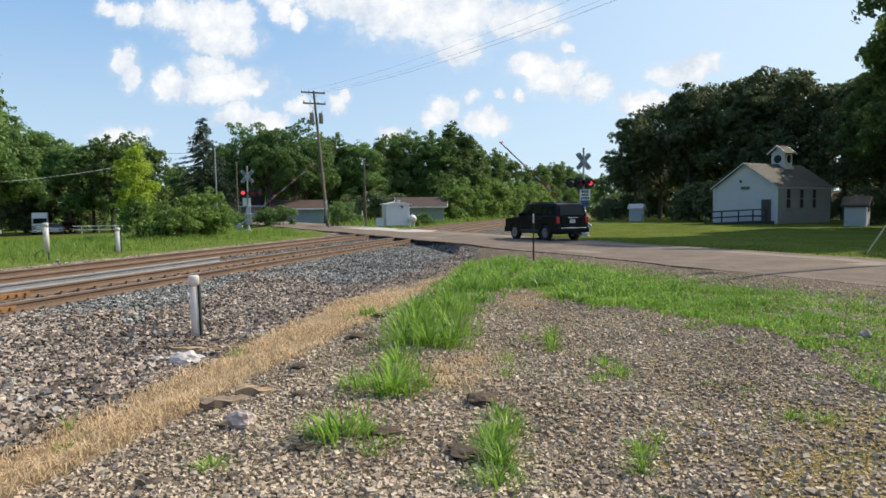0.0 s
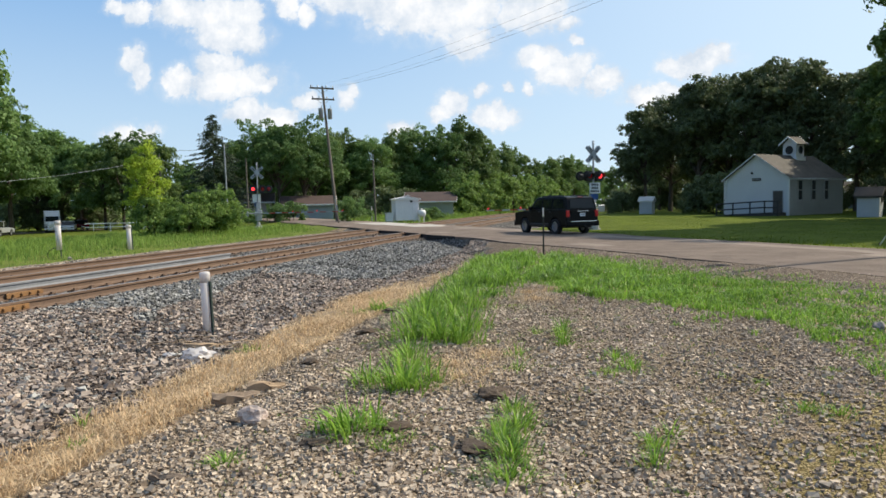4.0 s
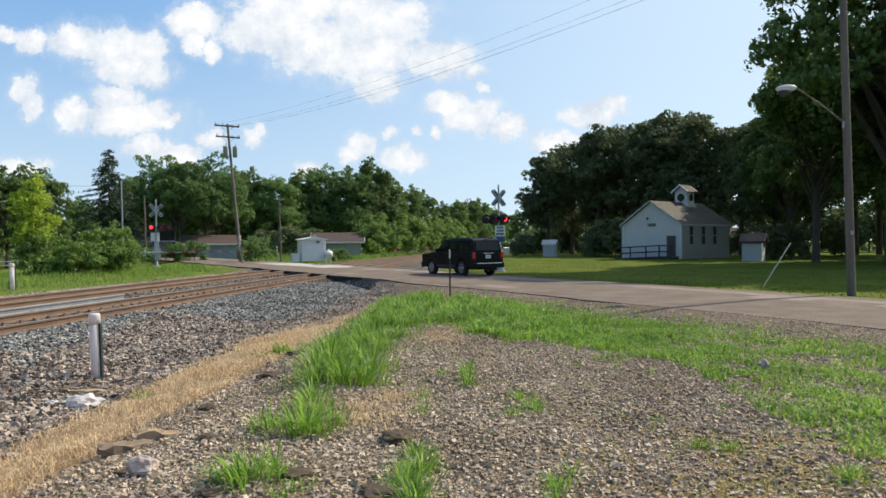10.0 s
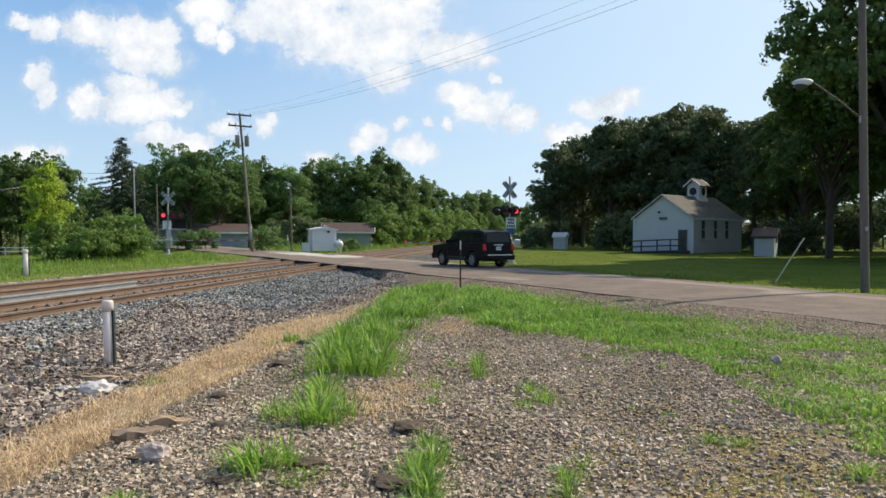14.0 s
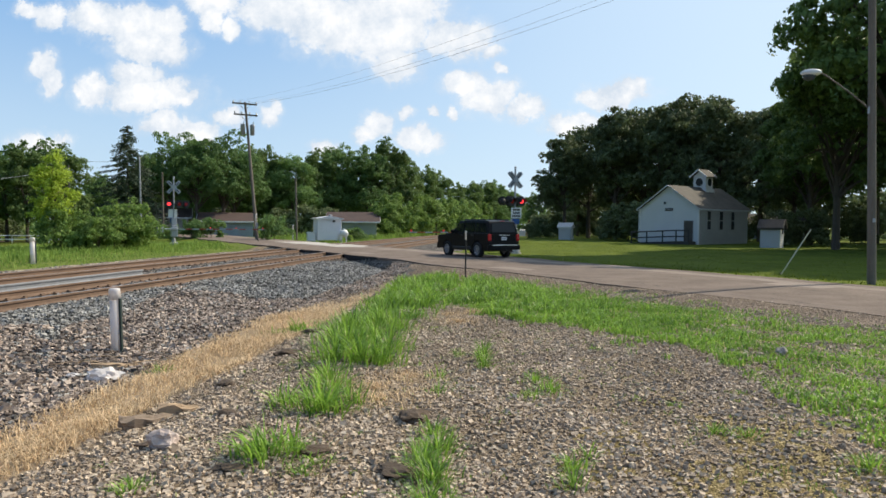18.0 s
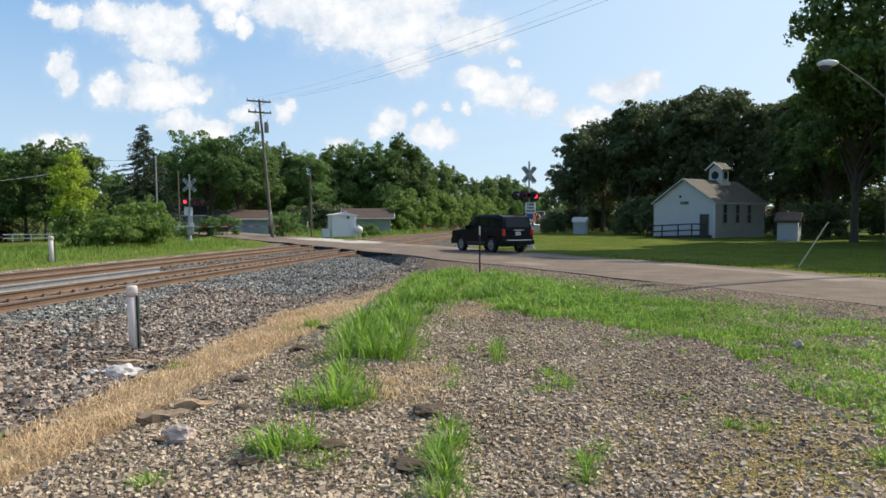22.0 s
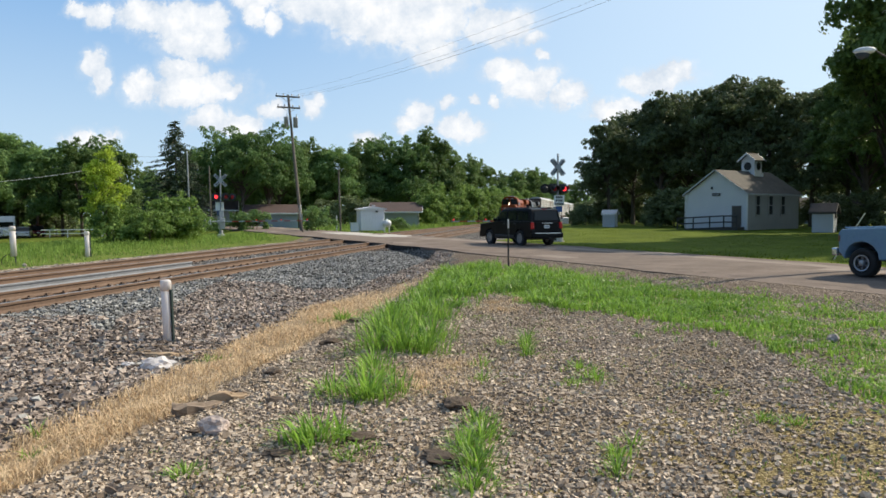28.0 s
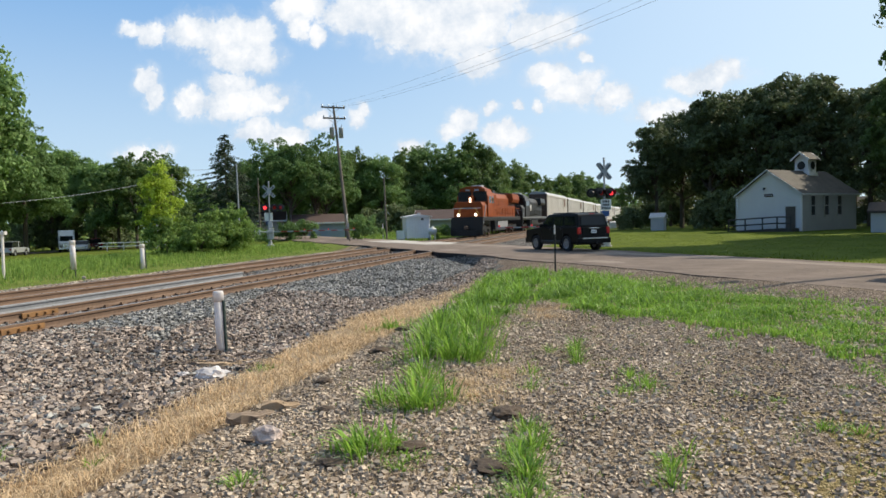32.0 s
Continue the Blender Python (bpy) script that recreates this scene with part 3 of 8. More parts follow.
def ground_z(x, y):
    x, y = np.asarray(x, dtype=float), np.asarray(y, dtype=float)
    xt = from_track(x, y)
    z = np.interp(xt, [-130, -75, -42, -26, -19.9, -17.6, -8.9, -8.2, -5.2, -4.3, -3.2, -2.4, 60],
                  [-1.7, -1.5, -0.6, -0.22, -0.38, -0.2, -0.2, -0.24, -0.46, -0.44, -0.26, -0.16, -0.10])
    z = z + 0.018 * np.sin(x * 2.1 + 1.3 * np.sin(y * 0.9)) * np.sin(y * 1.7 + x * 0.6)
    z = z - 0.005 * np.clip(y - 95.0, 0, 400)
    q = across(x, y)
    d = np.maximum(np.maximum(ROAD_A - q, q - ROAD_B), 0.0)
    reach = np.where((xt > -18.0) & (xt < -5.4), 0.2, 1.8)
    z = np.where((xt > -18.0) & (xt < -5.6), z - 0.12 * np.clip(1 - d / 2.5, 0, 1), z)
    k = np.clip(1 - d / reach, 0, 1)
    return z * (1 - k) + np.where(reach > 1, -0.055, -0.10) * k


def gz(x, y):
    return float(ground_z(x, y))


def spread(lo, hi, step, far, growth=1.18):
    out, s = list(np.arange(lo, hi + 1e-6, step)), step
    while out[-1] < far:
        s *= growth
        out.append(out[-1] + s)
    s = step
    while out[0] > -far:
        s *= growth
        out.insert(0, out[0] - s)
    return np.array(out)


def grass_line(x):
    """Where the lot's gravel gives way to grass, as y over x."""
    return np.interp(x, [-3.2, -2.6, -1.9, -1.4, -0.6, 0.0, 0.6, 1.1, 1.65, 2.1, 2.5, 2.62, 3.2, 4.5, 6.5], [11.5, 9.2, 12.5, 15.2, 13.4, 12.6, 12.2, 11.4, 10.7, 10.5, 9.2, 6.4, 5.0, 3.6, 2.0])


def straw_left(y):
    """Where the ballast ends and the dry grass begins, as x over y."""
    return np.interp(y, [3, 5.2, 6.5, 8.0, 9.5, 12, 15, 17.5, 24], [-4.95, -4.85, -4.8, -4.95, -5.1, -5.25, -5.35, -4.9, -4.3])


def build_ground():
    xs, ys = spread(-21, 9, 0.2, 2600), spread(1, 42, 0.25, 2600)
    X, Y = np.meshgrid(xs, ys)
    Z = ground_z(X, Y)
    v = np.stack([X.ravel(), Y.ravel(), Z.ravel()], -1)
    nx, ny = len(xs), len(ys)
    i = (np.arange(ny - 1)[:, None] * nx + np.arange(nx - 1)[None, :]).ravel()
    f = np.stack([i, i + 1, i + nx + 1, i + nx], -1)
    me = from_arrays("ground", v, f, [GRAVEL, STRAW_GROUND, BALLAST, LAWN, WEEDS, DIRT, MOSS], True)
    cx, cy = (X[:-1, :-1] + X[1:, 1:]).ravel() / 2, (Y[:-1, :-1] + Y[1:, 1:]).ravel() / 2
    j = 0.22 * np.sin(cx * 5.1 + 2 * np.sin(cy * 1.9)) + 0.18 * np.sin(cy * 6.3 + 2.2 * np.sin(cx * 2.3)) + np.random.RandomState(4).uniform(-0.12, 0.12, cx.shape)
    q, xt = across(cx, cy) + j, from_track(cx, cy) + j
    mat = np.zeros(cx.shape, dtype=np.int32)
    dither = np.random.RandomState(9).rand(len(cx))
    mat[1.15 - np.hypot((cx - 2.3) / 1.7, (cy - 5.2) / 2.0) + 1.6 * j + 0.3 * (dither - 0.5) > 0.4] = 6
    mat[(dither < np.clip((cy + 2 * j - grass_line(cx)) / 1.8, 0, 0.72)) & (q < 11.9)] = 4
    mat[(xt > -2.9) & (xt < -1.6) & (cy > 8.5) & (dither < 0.5)] = 4
    mat[(q > 11.7 + 0.5 * np.sin(cx * 1.9)) & (q < 13.8)] = 5
    straw = (cx + 0.5 * j < -3.70) & (cx + 0.6 * j > straw_left(cy) + 0.1)
    mat[straw & (cy <= 17.5)] = 1
    mat[(cx < -3.3) & (cx > -5.4) & (cy > 16.0) & (dither < np.clip((cy - 15.5) / 3, 0, 1))] = 5
    mat[(cx + 0.6 * j <= straw_left(cy) + 0.1) & (xt > -18.6)] = 2
    mat[xt <= -17.9] = 0
    mat[xt <= -19.2] = 4
    mat[(across(cx, cy) > ROAD_B + 0.3) & (xt > -6)] = 3
    mat[(cy < -3) & (xt > -3)] = 0
    far = (np.hypot(cx, cy) > 62) & ((xt < -20) | (xt > -6))
    mat[far] = 3
    me.polygons.foreach_set("material_index", mat)
    tagged(new("ground", me), "uneven ground of gravel, ballast, dry and green grass", "ground", kind="structure")


build_ground()


def build_road():
    """Worn two-lane road, slightly proud of the ground, with ragged edges."""
    rnd = random.Random(3)
    along = list(np.arange(-180, 95, 0.9))
    rows = []
    for p in along:
        a, b = ROAD_A + rnd.uniform(-0.10, 0.10) + 0.12 * math.sin(p * 0.7), ROAD_B + rnd.uniform(-0.08, 0.08)
        row = []
        for k in range(9):
            q = a + (b - a) * k / 8
            x, y = q * 0.817 - p * 0.577, q * 0.577 + p * 0.817
            crown = (-0.03 if p < 27 or p > 52 else 0.0) + 0.03 * (1 - abs(k - 4) / 4)
            row.append((x, y, crown - (0.02 if p < 14 else 0.0)))
        rows.append(row)
    bm = bmesh.new()
    top = [[bm.verts.new(c) for c in r] for r in rows]
    low = [[bm.verts.new((r[k][0], r[k][1], -0.36)) for k in (0, 8)] for r in rows]
    for i in range(len(rows) - 1):
        for k in range(8):
            f = bm.faces.new((top[i][k], top[i][k + 1], top[i + 1][k + 1], top[i + 1][k]))
            f.material_index = 2 if (k == 6 or (k in (5, 7, 1) and math.sin(i * 0.37 + k) + 0.6 * math.sin(i * 1.3) > 0.9) or 44 < along[i] < 66 and k > 4) else 0
            if 44 < along[i] < 58 and k > 3:
                f.material_index = 3
        for s, k in ((0, 0), (1, 8)):
            f = bm.faces.new((top[i][k], top[i + 1][k], low[i + 1][s], low[i][s]))
            # the raised edge at the crossing is blackened to stand for its shade
            f.material_index = 1 if 30 < along[i] < 48 else 0
    bmesh.ops.recalc_face_normals(bm, faces=bm.faces[:])
    road = part("road", bm, [ASPHALT, TAR_SHADE_BLACK, PALE_ASPHALT, PATCH])
    tagged(road, "worn pinkish-grey asphalt road with ragged edges", "road", kind="structure")
    # tarred seams and cracks that wander along and across it
    for q0, p0, p1, wide, drift in ((14.2, -4, 26, 0.022, 0.20), (16.9, -6, 27, 0.014, 0.10), (19.6, -2, 27, 0.02, 0.12)):
        bm = bmesh.new()
        prev = None
        for k in range(int((p1 - p0) / 0.35)):
            p = p0 + k * 0.35
            q = q0 + drift * math.sin(p * 0.45 + q0) + 0.06 * math.sin(p * 2.7 + q0 * 3) + rnd.uniform(-0.03, 0.03)
            w = wide * rnd.uniform(0.4, 1.2)
            mid = (ROAD_A + ROAD_B) / 2
            z = -0.05 + (0.0 if p < 14 else 0.02) + 0.03 * (1 - abs(q - mid) / (mid - ROAD_A)) + 0.006
            pair = [bm.verts.new((qq * 0.817 - p * 0.577, qq * 0.577 + p * 0.817, z)) for qq in (q - w, q + w)]
            if prev and (k * 7) % 23 > 3:
                bm.faces.new((prev[0], prev[1], pair[1], pair[0]))
            prev = pair
        part("tar_seam", bm, TAR_SHADE_BLACK, road, "dark tarred seam")


build_road()


def build_far_road():
    """Another road beyond the tracks, seen between the trees."""
    bm = bmesh.new()
    rows = []
    for k in range(25):
        az, dist = -58 + k * 1.05, 88 + k * 1.5
        ring = []
        for s in (-5.0, 0.0, 5.0):
            x, y = (dist + s) * math.sin(radians(az)), (dist + s) * math.cos(radians(az))
            ring.append(bm.verts.new((x, y, gz(x, y) + 0.06)))
        rows.append(ring)
    for p, q in zip(rows, rows[1:]):
        for i in range(2):
            bm.faces.new((p[i], p[i + 1], q[i + 1], q[i]))
    bmesh.ops.solidify(bm, geom=bm.faces[:], thickness=0.1)
    tagged(part("far_road", bm, ASPHALT), "grey asphalt road far beyond the tracks", "road", kind="structure")


build_far_road()

RAIL = [(-0.075, -0.186), (0.075, -0.186), (0.075, -0.175), (0.02, -0.155), (0.009, -0.13), (0.009, -0.06), (0.035, -0.045), (0.037, -0.012),
        (0.028, 0.0), (-0.028, 0.0), (-0.037, -0.012), (-0.035, -0.045), (-0.009, -0.06), (-0.009, -0.13), (-0.02, -0.155), (-0.075, -0.175)]


def build_rail(x0, y0, y1, label):
    ys = sorted({y0, y1, *[y for y in np.arange(-40, 60, 5.0) if y0 < y < y1], *[y for y in np.arange(60, 700, 8.0) if y0 < y < y1]})
    bm = bmesh.new()
    rings = [[bm.verts.new((x0 + float(bend(y)) + a, y, b - 0.005 * max(0.0, y - 95.0))) for a, b in RAIL] for y in ys]
    n = len(RAIL)
    for p, q in zip(rings, rings[1:]):
        for i in range(n):
            f = bm.faces.new((p[i], q[i], q[(i + 1) % n], p[(i + 1) % n]))
            f.material_index = 1 if i in (8,) else 0
    bm.faces.new(rings[0]), bm.faces.new(rings[-1][::-1])
    bmesh.ops.recalc_face_normals(bm, faces=bm.faces[:])
    return part("rail", bm, [RUST, RAILHEAD])


def build_track(x0, name):
    track = thing(name, "railway track with rusty steel rails on wooden ties", "railway track", kind="structure")
    rnd = random.Random(int(-x0 * 10))
    for s in (-0.755, 0.755):
        build_rail(x0 + s, -30, 640, "").parent = track
    base = box((2.6, 0.22, 0.17), (0, 0, -0.275), 0.012)
    me = bpy.data.meshes.new("tie")
    base.to_mesh(me), base.free()
    me.materials.append(TIE)
    for i in range(150):
        y = -8 + i * 0.53
        tie = new("tie", me)
        tie.parent = track
        tie.matrix_basis = pose(x0 + float(bend(y)) + rnd.uniform(-0.04, 0.04), y, rnd.uniform(-0.012, 0.008), 0, 0, rnd.uniform(-1, 1))
    # plates, spikes and anchors at the rail foot
    bm = bmesh.new()
    for i in range(95):
        y = 2 + i * 0.53
        for s in (-0.755, 0.755):
            for e in (-0.10, 0.10):
                box((0.05, 0.10, 0.05), (x0 + s + e + float(bend(y)), y + rnd.uniform(-0.1, 0.1), -0.165), bm=bm)
            box((0.36, 0.18, 0.02), (x0 + s + float(bend(y)), y, -0.186), bm=bm)
    sp = part("rail_fastening", bm, RUST, track)
    sp["kind"] = "stuff"
    return track


near = build_track(NEAR_TRACK, "track_near")
far = build_track(FAR_TRACK, "track_far")


def build_crossing():
    """Surface between and beside the rails where the road passes."""
    c = thing("level_crossing", "asphalt and concrete crossing surface between the rails", "level crossing", kind="structure")
    for x0 in (NEAR_TRACK, FAR_TRACK):
        for lo, hi in ((-0.67, 0.67),):
            bm = bmesh.new()
            pts = []
            for xx, q in ((lo, ROAD_A - 0.1), (hi, ROAD_A - 0.1), (hi, ROAD_B + 0.1), (lo, ROAD_B + 0.1)):
                x = x0 + xx + 1.15
                pts.append((x, (q - 0.817 * x) / 0.577))
            top = [bm.verts.new((x, y, 0.012)) for x, y in pts]
            bot = [bm.verts.new((x, y, -0.2)) for x, y in pts]
            bm.faces.new(top)
            for i in range(4):
                f = bm.faces.new((top[i], bot[i], bot[(i + 1) % 4], top[(i + 1) % 4]))
                # panel sides get the same painted shade
                f.material_index = 1
            bmesh.ops.recalc_face_normals(bm, faces=bm.faces[:])
            part("crossing_panel", bm, [ASPHALT, TAR_SHADE_BLACK], c)


build_crossing()


# ---- trees ----
def leaf_quads(rs, centres, sizes, flat=0.0, facing=None):
    """Small bent leaf sprays, one quad each, at random turns or loosely facing outwards."""
    n = len(centres)
    a = rs.normal(size=(n, 3))
    other = rs.normal(size=(n, 3))
    if facing is not None:
        other = facing + rs.normal(size=(n, 3)) * 0.55
        a = np.cross(other, a)
    a /= np.linalg.norm(a, axis=1, keepdims=True)
    b = np.cross(a, other)
    b /= np.linalg.norm(b, axis=1, keepdims=True)
    if flat:
        a[:, 2] *= 1 - flat
        b[:, 2] *= 1 - flat
    c = np.cross(a, b)
    s = sizes[:, None]
    v = np.stack([centres - a * s * 0.78, centres - b * s * 0.58 + c * s * 0.18, centres + a * s * 0.78, centres + b * s * 0.58 + c * s * 0.14], 1).reshape(-1, 3)
    return v, np.arange(4 * n).reshape(n, 4)


def crown_arrays(rs, lobes, clumps, per, spread_, leaf, core=0.25):
    """Rounded boughs of leaves over the outside of several lobes, with a sparser inside; each bough has its own lit and shaded side."""
    lobes = np.array(lobes)
    w = lobes[:, 3] * lobes[:, 4]
    pick = rs.choice(len(lobes), clumps, p=w / w.sum())
    d = rs.normal(size=(clumps, 3))
    d[:, 2] = np.where(d[:, 2] < -0.6, -d[:, 2] * 0.5, d[:, 2])
    d /= np.linalg.norm(d, axis=1, keepdims=True)
    r = np.where(rs.rand(clumps) < core, rs.uniform(0.1, 0.75, clumps), rs.uniform(0.80, 1.06, clumps))
    rad = np.stack([lobes[pick, 3], lobes[pick, 3], lobes[pick, 4]], -1)
    cen = lobes[pick, :3] + d * rad * r[:, None]
    size = rs.uniform(0.6, 1.7, clumps) * spread_
    e = rs.normal(size=(clumps * per, 3)) + np.repeat(d, per, 0) * 0.45 + np.array([0, 0, 0.40])
    e /= np.linalg.norm(e, axis=1, keepdims=True)
    shell = np.repeat(size, per) * rs.uniform(0.2, 1.15, clumps * per) ** 0.6
    pts = np.repeat(cen, per, 0) + e * shell[:, None] * np.array([1.0, 1.0, 0.72])
    return leaf_quads(rs, pts, rs.uniform(0.6, 1.4, len(pts)) * leaf, 0.0, e)


def limbs(bm, rnd, base, top, r, ends):
    rod((base[0], base[1], base[2] - 0.4), top, r, r * 0.45, 9, bm)
    b, t = Vector(base), Vector(top)
    for e in ends:
        k = rnd.uniform(0.35, 0.95)
        s = b.lerp(t, k)
        e = Vector(e)
        mid = s.lerp(e, 0.55) + Vector((rnd.uniform(-0.4, 0.4), rnd.uniform(-0.4, 0.4), 0.5))
        rr = r * (0.5 - 0.25 * k)
        rod(s, mid, rr, rr * 0.65, 6, bm), rod(mid, e, rr * 0.65, rr * 0.2, 6, bm)


def make_tree(seed, label, h=15.0, width=5.0, base=3.0, lobes=11, clumps=260, per=22, leaf=0.30, mat=None, spread_=0.62, trunk=0.28, category="tree", name="tree", core=0.25, lean=0.0, middle=0.62):
    rs, rnd = np.random.RandomState(seed), random.Random(seed)
    L = [(lean * 0.5, 0, base + (h - base) * 0.52, width * middle, (h - base) * 0.40 * middle / 0.62)]
    for i in range(lobes):
        a, k = rnd.uniform(0, 6.283), rnd.uniform(0.05, 0.95)
        z = base + (h - base) * (0.18 + 0.70 * k)
        reach = width * (0.72 * math.sin(math.pi * (0.22 + 0.68 * k)) + 0.06)
        s = width * rnd.uniform(0.22, 0.44) * (1.15 - 0.45 * k)
        L.append((math.cos(a) * reach + lean * k, math.sin(a) * reach, min(z, h - s * 0.75), s, s * rnd.uniform(0.7, 0.95)))
    t = thing(name, label, category)
    v, f = crown_arrays(rs, L, clumps, per, spread_, leaf, core)
    v[:, 2] = base + (v[:, 2] - base) * (h - base) / (np.percentile(v[:, 2], 99.6) - base)
    bm = bmesh.new()
    limbs(bm, rnd, (0, 0, 0), (lean * 0.5, 0, base + (h - base) * 0.6), trunk, [l[:3] for l in L[1:]])
    part("trunk", bm, BARK, t)
    ob = new("crown", from_arrays("crown", v, f, mat or LEAF))
    ob.parent = t
    return t


def make_spruce(seed, label, h=13.0, w=4.4):
    rs, rnd = np.random.RandomState(seed), random.Random(seed)
    t = thing("spruce_tree", label, "tree")
    bm = bmesh.new()
    rod((0, 0, -0.4), (0, 0, h - 0.3), 0.22, 0.03, 8, bm)
    pts, sizes = [], []
    z = 1.2
    while z < h - 0.2:
        k = (z - 1.2) / (h - 1.2)
        n = 6 + int(6 * (1 - k))
        for i in range(n):
            a = rnd.uniform(0, 6.283)
            ln = (w * (1 - k) ** 0.8 + 0.15) * rnd.uniform(0.55, 1.15)
            tip = Vector((math.cos(a) * ln, math.sin(a) * ln, z - 0.25 * ln + 0.1 * ln * ln / w))
            rod((0, 0, z), tip, 0.03, 0.01, 4, bm)
            m = max(6, int(ln * 34))
            u = rs.uniform(0.15, 1.02, m)[:, None]
            pts.append(np.array([0, 0, z]) * (1 - u) + np.array(tip) * u + rs.normal(size=(m, 3)) * np.array([0.13, 0.13, 0.07]) - np.array([0, 0, 0.12]) * u)
            sizes.append(rs.uniform(0.07, 0.17, m))
        z += 0.30
    v, f = leaf_quads(rs, np.concatenate(pts), np.concatenate(sizes), 0.2)
    part("trunk", bm, BARK, t)
    ob = new("crown", from_arrays("crown", v, f, NEEDLE))
    ob.parent = t
    return t


def place(az, dist, z=None):
    x, y = dist * math.sin(radians(az)), dist * math.cos(radians(az))
    return x, y, gz(x, y) if z is None else z


def plant(ob, az, dist, scale=1.0, turn=0.0, tall=1.0):
    x, y, z = place(az, dist)
    ob.matrix_basis = Matrix.Translation((x, y, z)) @ Matrix.Rotation(turn, 4, "Z") @ Matrix.Diagonal((scale, scale, scale * tall, 1))
    return ob


def plant_copy(src, az, dist, scale=1.0, turn=0.0, tall=1.0):
    ob = copy_thing(src, Matrix())
    return plant(ob, az, dist, scale, turn, tall)


def build_trees():
    rnd = random.Random(12)
    wood = "leafy green deciduous tree in a row of woods"
    kinds = [make_tree(21, wood, 15, 4.6, 0.6, 17, 640, 34, 0.19, spread_=0.5, middle=0.62, core=0.3), make_tree(22, wood, 15, 3.9, 0.4, 15, 580, 34, 0.19, LEAF_MID, spread_=0.48, middle=0.6, core=0.3),
             make_tree(23, wood, 15, 5.4, 0.5, 19, 740, 34, 0.19, spread_=0.54, middle=0.62, core=0.3), make_tree(24, wood, 15, 4.4, 0.3, 14, 620, 34, 0.19, LEAF_MID, spread_=0.5, middle=0.64, core=0.3)]
    rows = [(-30.9, 124, 9.5), (-27.6, 114, 11.6), (-25.0, 118, 11.4), (-23.4, 124, 12.2), (-20.9, 116, 13.4), (-19.2, 119, 14.2), (-17.6, 118, 13.2), (-15.6, 121, 13.4),
            (-13.8, 124, 14.2), (-11.9, 122, 15.2), (-10.3, 126, 15.2), (-8.8, 135, 14.0), (-7.4, 150, 13.0), (-6.2, 170, 13.4), (-5.0, 190, 13.4), (-3.8, 215, 14.6),
            (-2.8, 240, 16.0), (-1.9, 270, 17.5), (-0.9, 300, 17.0), (-0.3, 335, 17.5), (0.9, 385, 20),
            (-33.4, 108, 12.4), (-34.5, 114, 13.0), (-36.8, 110, 12.8), (-39.5, 126, 14.6), (-35.6, 104, 12.0), (-38.3, 121, 13.2), (-41.0, 124, 15.6), (-42.6, 104, 16.6), (-44.8, 98, 18.5), (-47.2, 92, 23.0), (-49.5, 90, 23.0), (-52.5, 90, 17.0), (-56, 90, 17)]
    for i, (az, dist, h) in enumerate(rows):
        src = kinds[i % 4 if i < 4 else rnd.choice((0, 2, 0, 2, 1)) if az < -31.5 else rnd.randrange(4)]
        plant(src if i < 4 else copy_thing(src, Matrix()), az, dist, h / 15, rnd.uniform(0, 6.28), rnd.uniform(0.93, 1.06))
    # fill behind, so that no gaps open towards the horizon
    for i in range(34):
        az = -60 + i * 1.8
        plant_copy(kinds[i % 3], az + rnd.uniform(-0.5, 0.5), rnd.uniform(138, 160) if az < -9 else rnd.uniform(430, 470), rnd.uniform(0.62, 0.78) * (1.0 if az < -9 else 1.7), rnd.uniform(0, 6.28))
    # airy trees with open limbs behind the level crossing
    airy = make_tree(25, "tall airy tree with open limbs and drooping leaves", 14, 4.6, 2.6, 19, 520, 30, 0.17, LEAF, 0.46, 0.30, core=0.2, middle=0.45)
    plant(airy, -26.3, 103, 0.94, 0.4)
    for az, dist, s, t in ((-24.6, 100, 0.90, 2.0), (-22.7, 102, 1.0, 3.7), (-21.9, 106, 0.92, 5.1)):
        plant_copy(airy, az, dist, s, t)
    # shade trees behind and beside the schoolhouse
    grove = "tall dark green shade tree beside the schoolhouse lawn"
    g = [make_tree(31, grove, 18, 5.0, 1.7, 19, 900, 34, 0.19, LEAF_DARK, 0.5, 0.36, middle=0.6, core=0.3), make_tree(32, grove, 18, 5.8, 1.6, 21, 1000, 34, 0.19, LEAF_DARK, 0.52, 0.36, middle=0.6, core=0.3)]
    rows = [(3.4, 100, 13.2), (5.2, 104, 15.6), (7.2, 98, 16.6), (9.2, 100, 16.8), (11.0, 94, 16.6), (12.9, 97, 18.3), (14.6, 92, 16.6), (17.4, 90, 15.0), (19.6, 88, 15.6), (22.2, 92, 18), (26, 96, 19),
            (30, 92, 19), (34, 90, 19), (4.4, 125, 14), (8.6, 122, 16), (12.6, 120, 17), (16.5, 115, 15), (20.5, 112, 18)]
    for i, (az, dist, h) in enumerate(rows):
        src = g[i % 2]
        plant(src if i < 2 else copy_thing(src, Matrix()), az, dist, h / 18, rnd.uniform(0, 6.28), rnd.uniform(0.94, 1.04))
    # big old trees by the road, lighter leaves outside
    b1 = make_tree(41, "large old broad-leaved tree shading the lawn", 23, 8.0, 3.6, 30, 2300, 34, 0.21, LEAF_MID, 0.5, 0.5, core=0.35, middle=0.6)
    plant(b1, 26.8, 58, 1.12, 2.3)
    for az, dist, s, t in ((20.6, 78, 0.62, 2.1), (22.2, 63, 0.64, 1.2), (35.5, 57, 1.0, 4.0), (24.5, 92, 1.0, 5.2), (43.5, 58, 1.0, 1.0), (32, 72, 1.0, 2.9), (52, 60, 1.0, 0.2)):
        plant_copy(b1, az, dist, s, t)
    plant(make_spruce(51, "tall dark spruce standing above the other trees", 13.6, 5.4), -29.3, 96, 1.04)
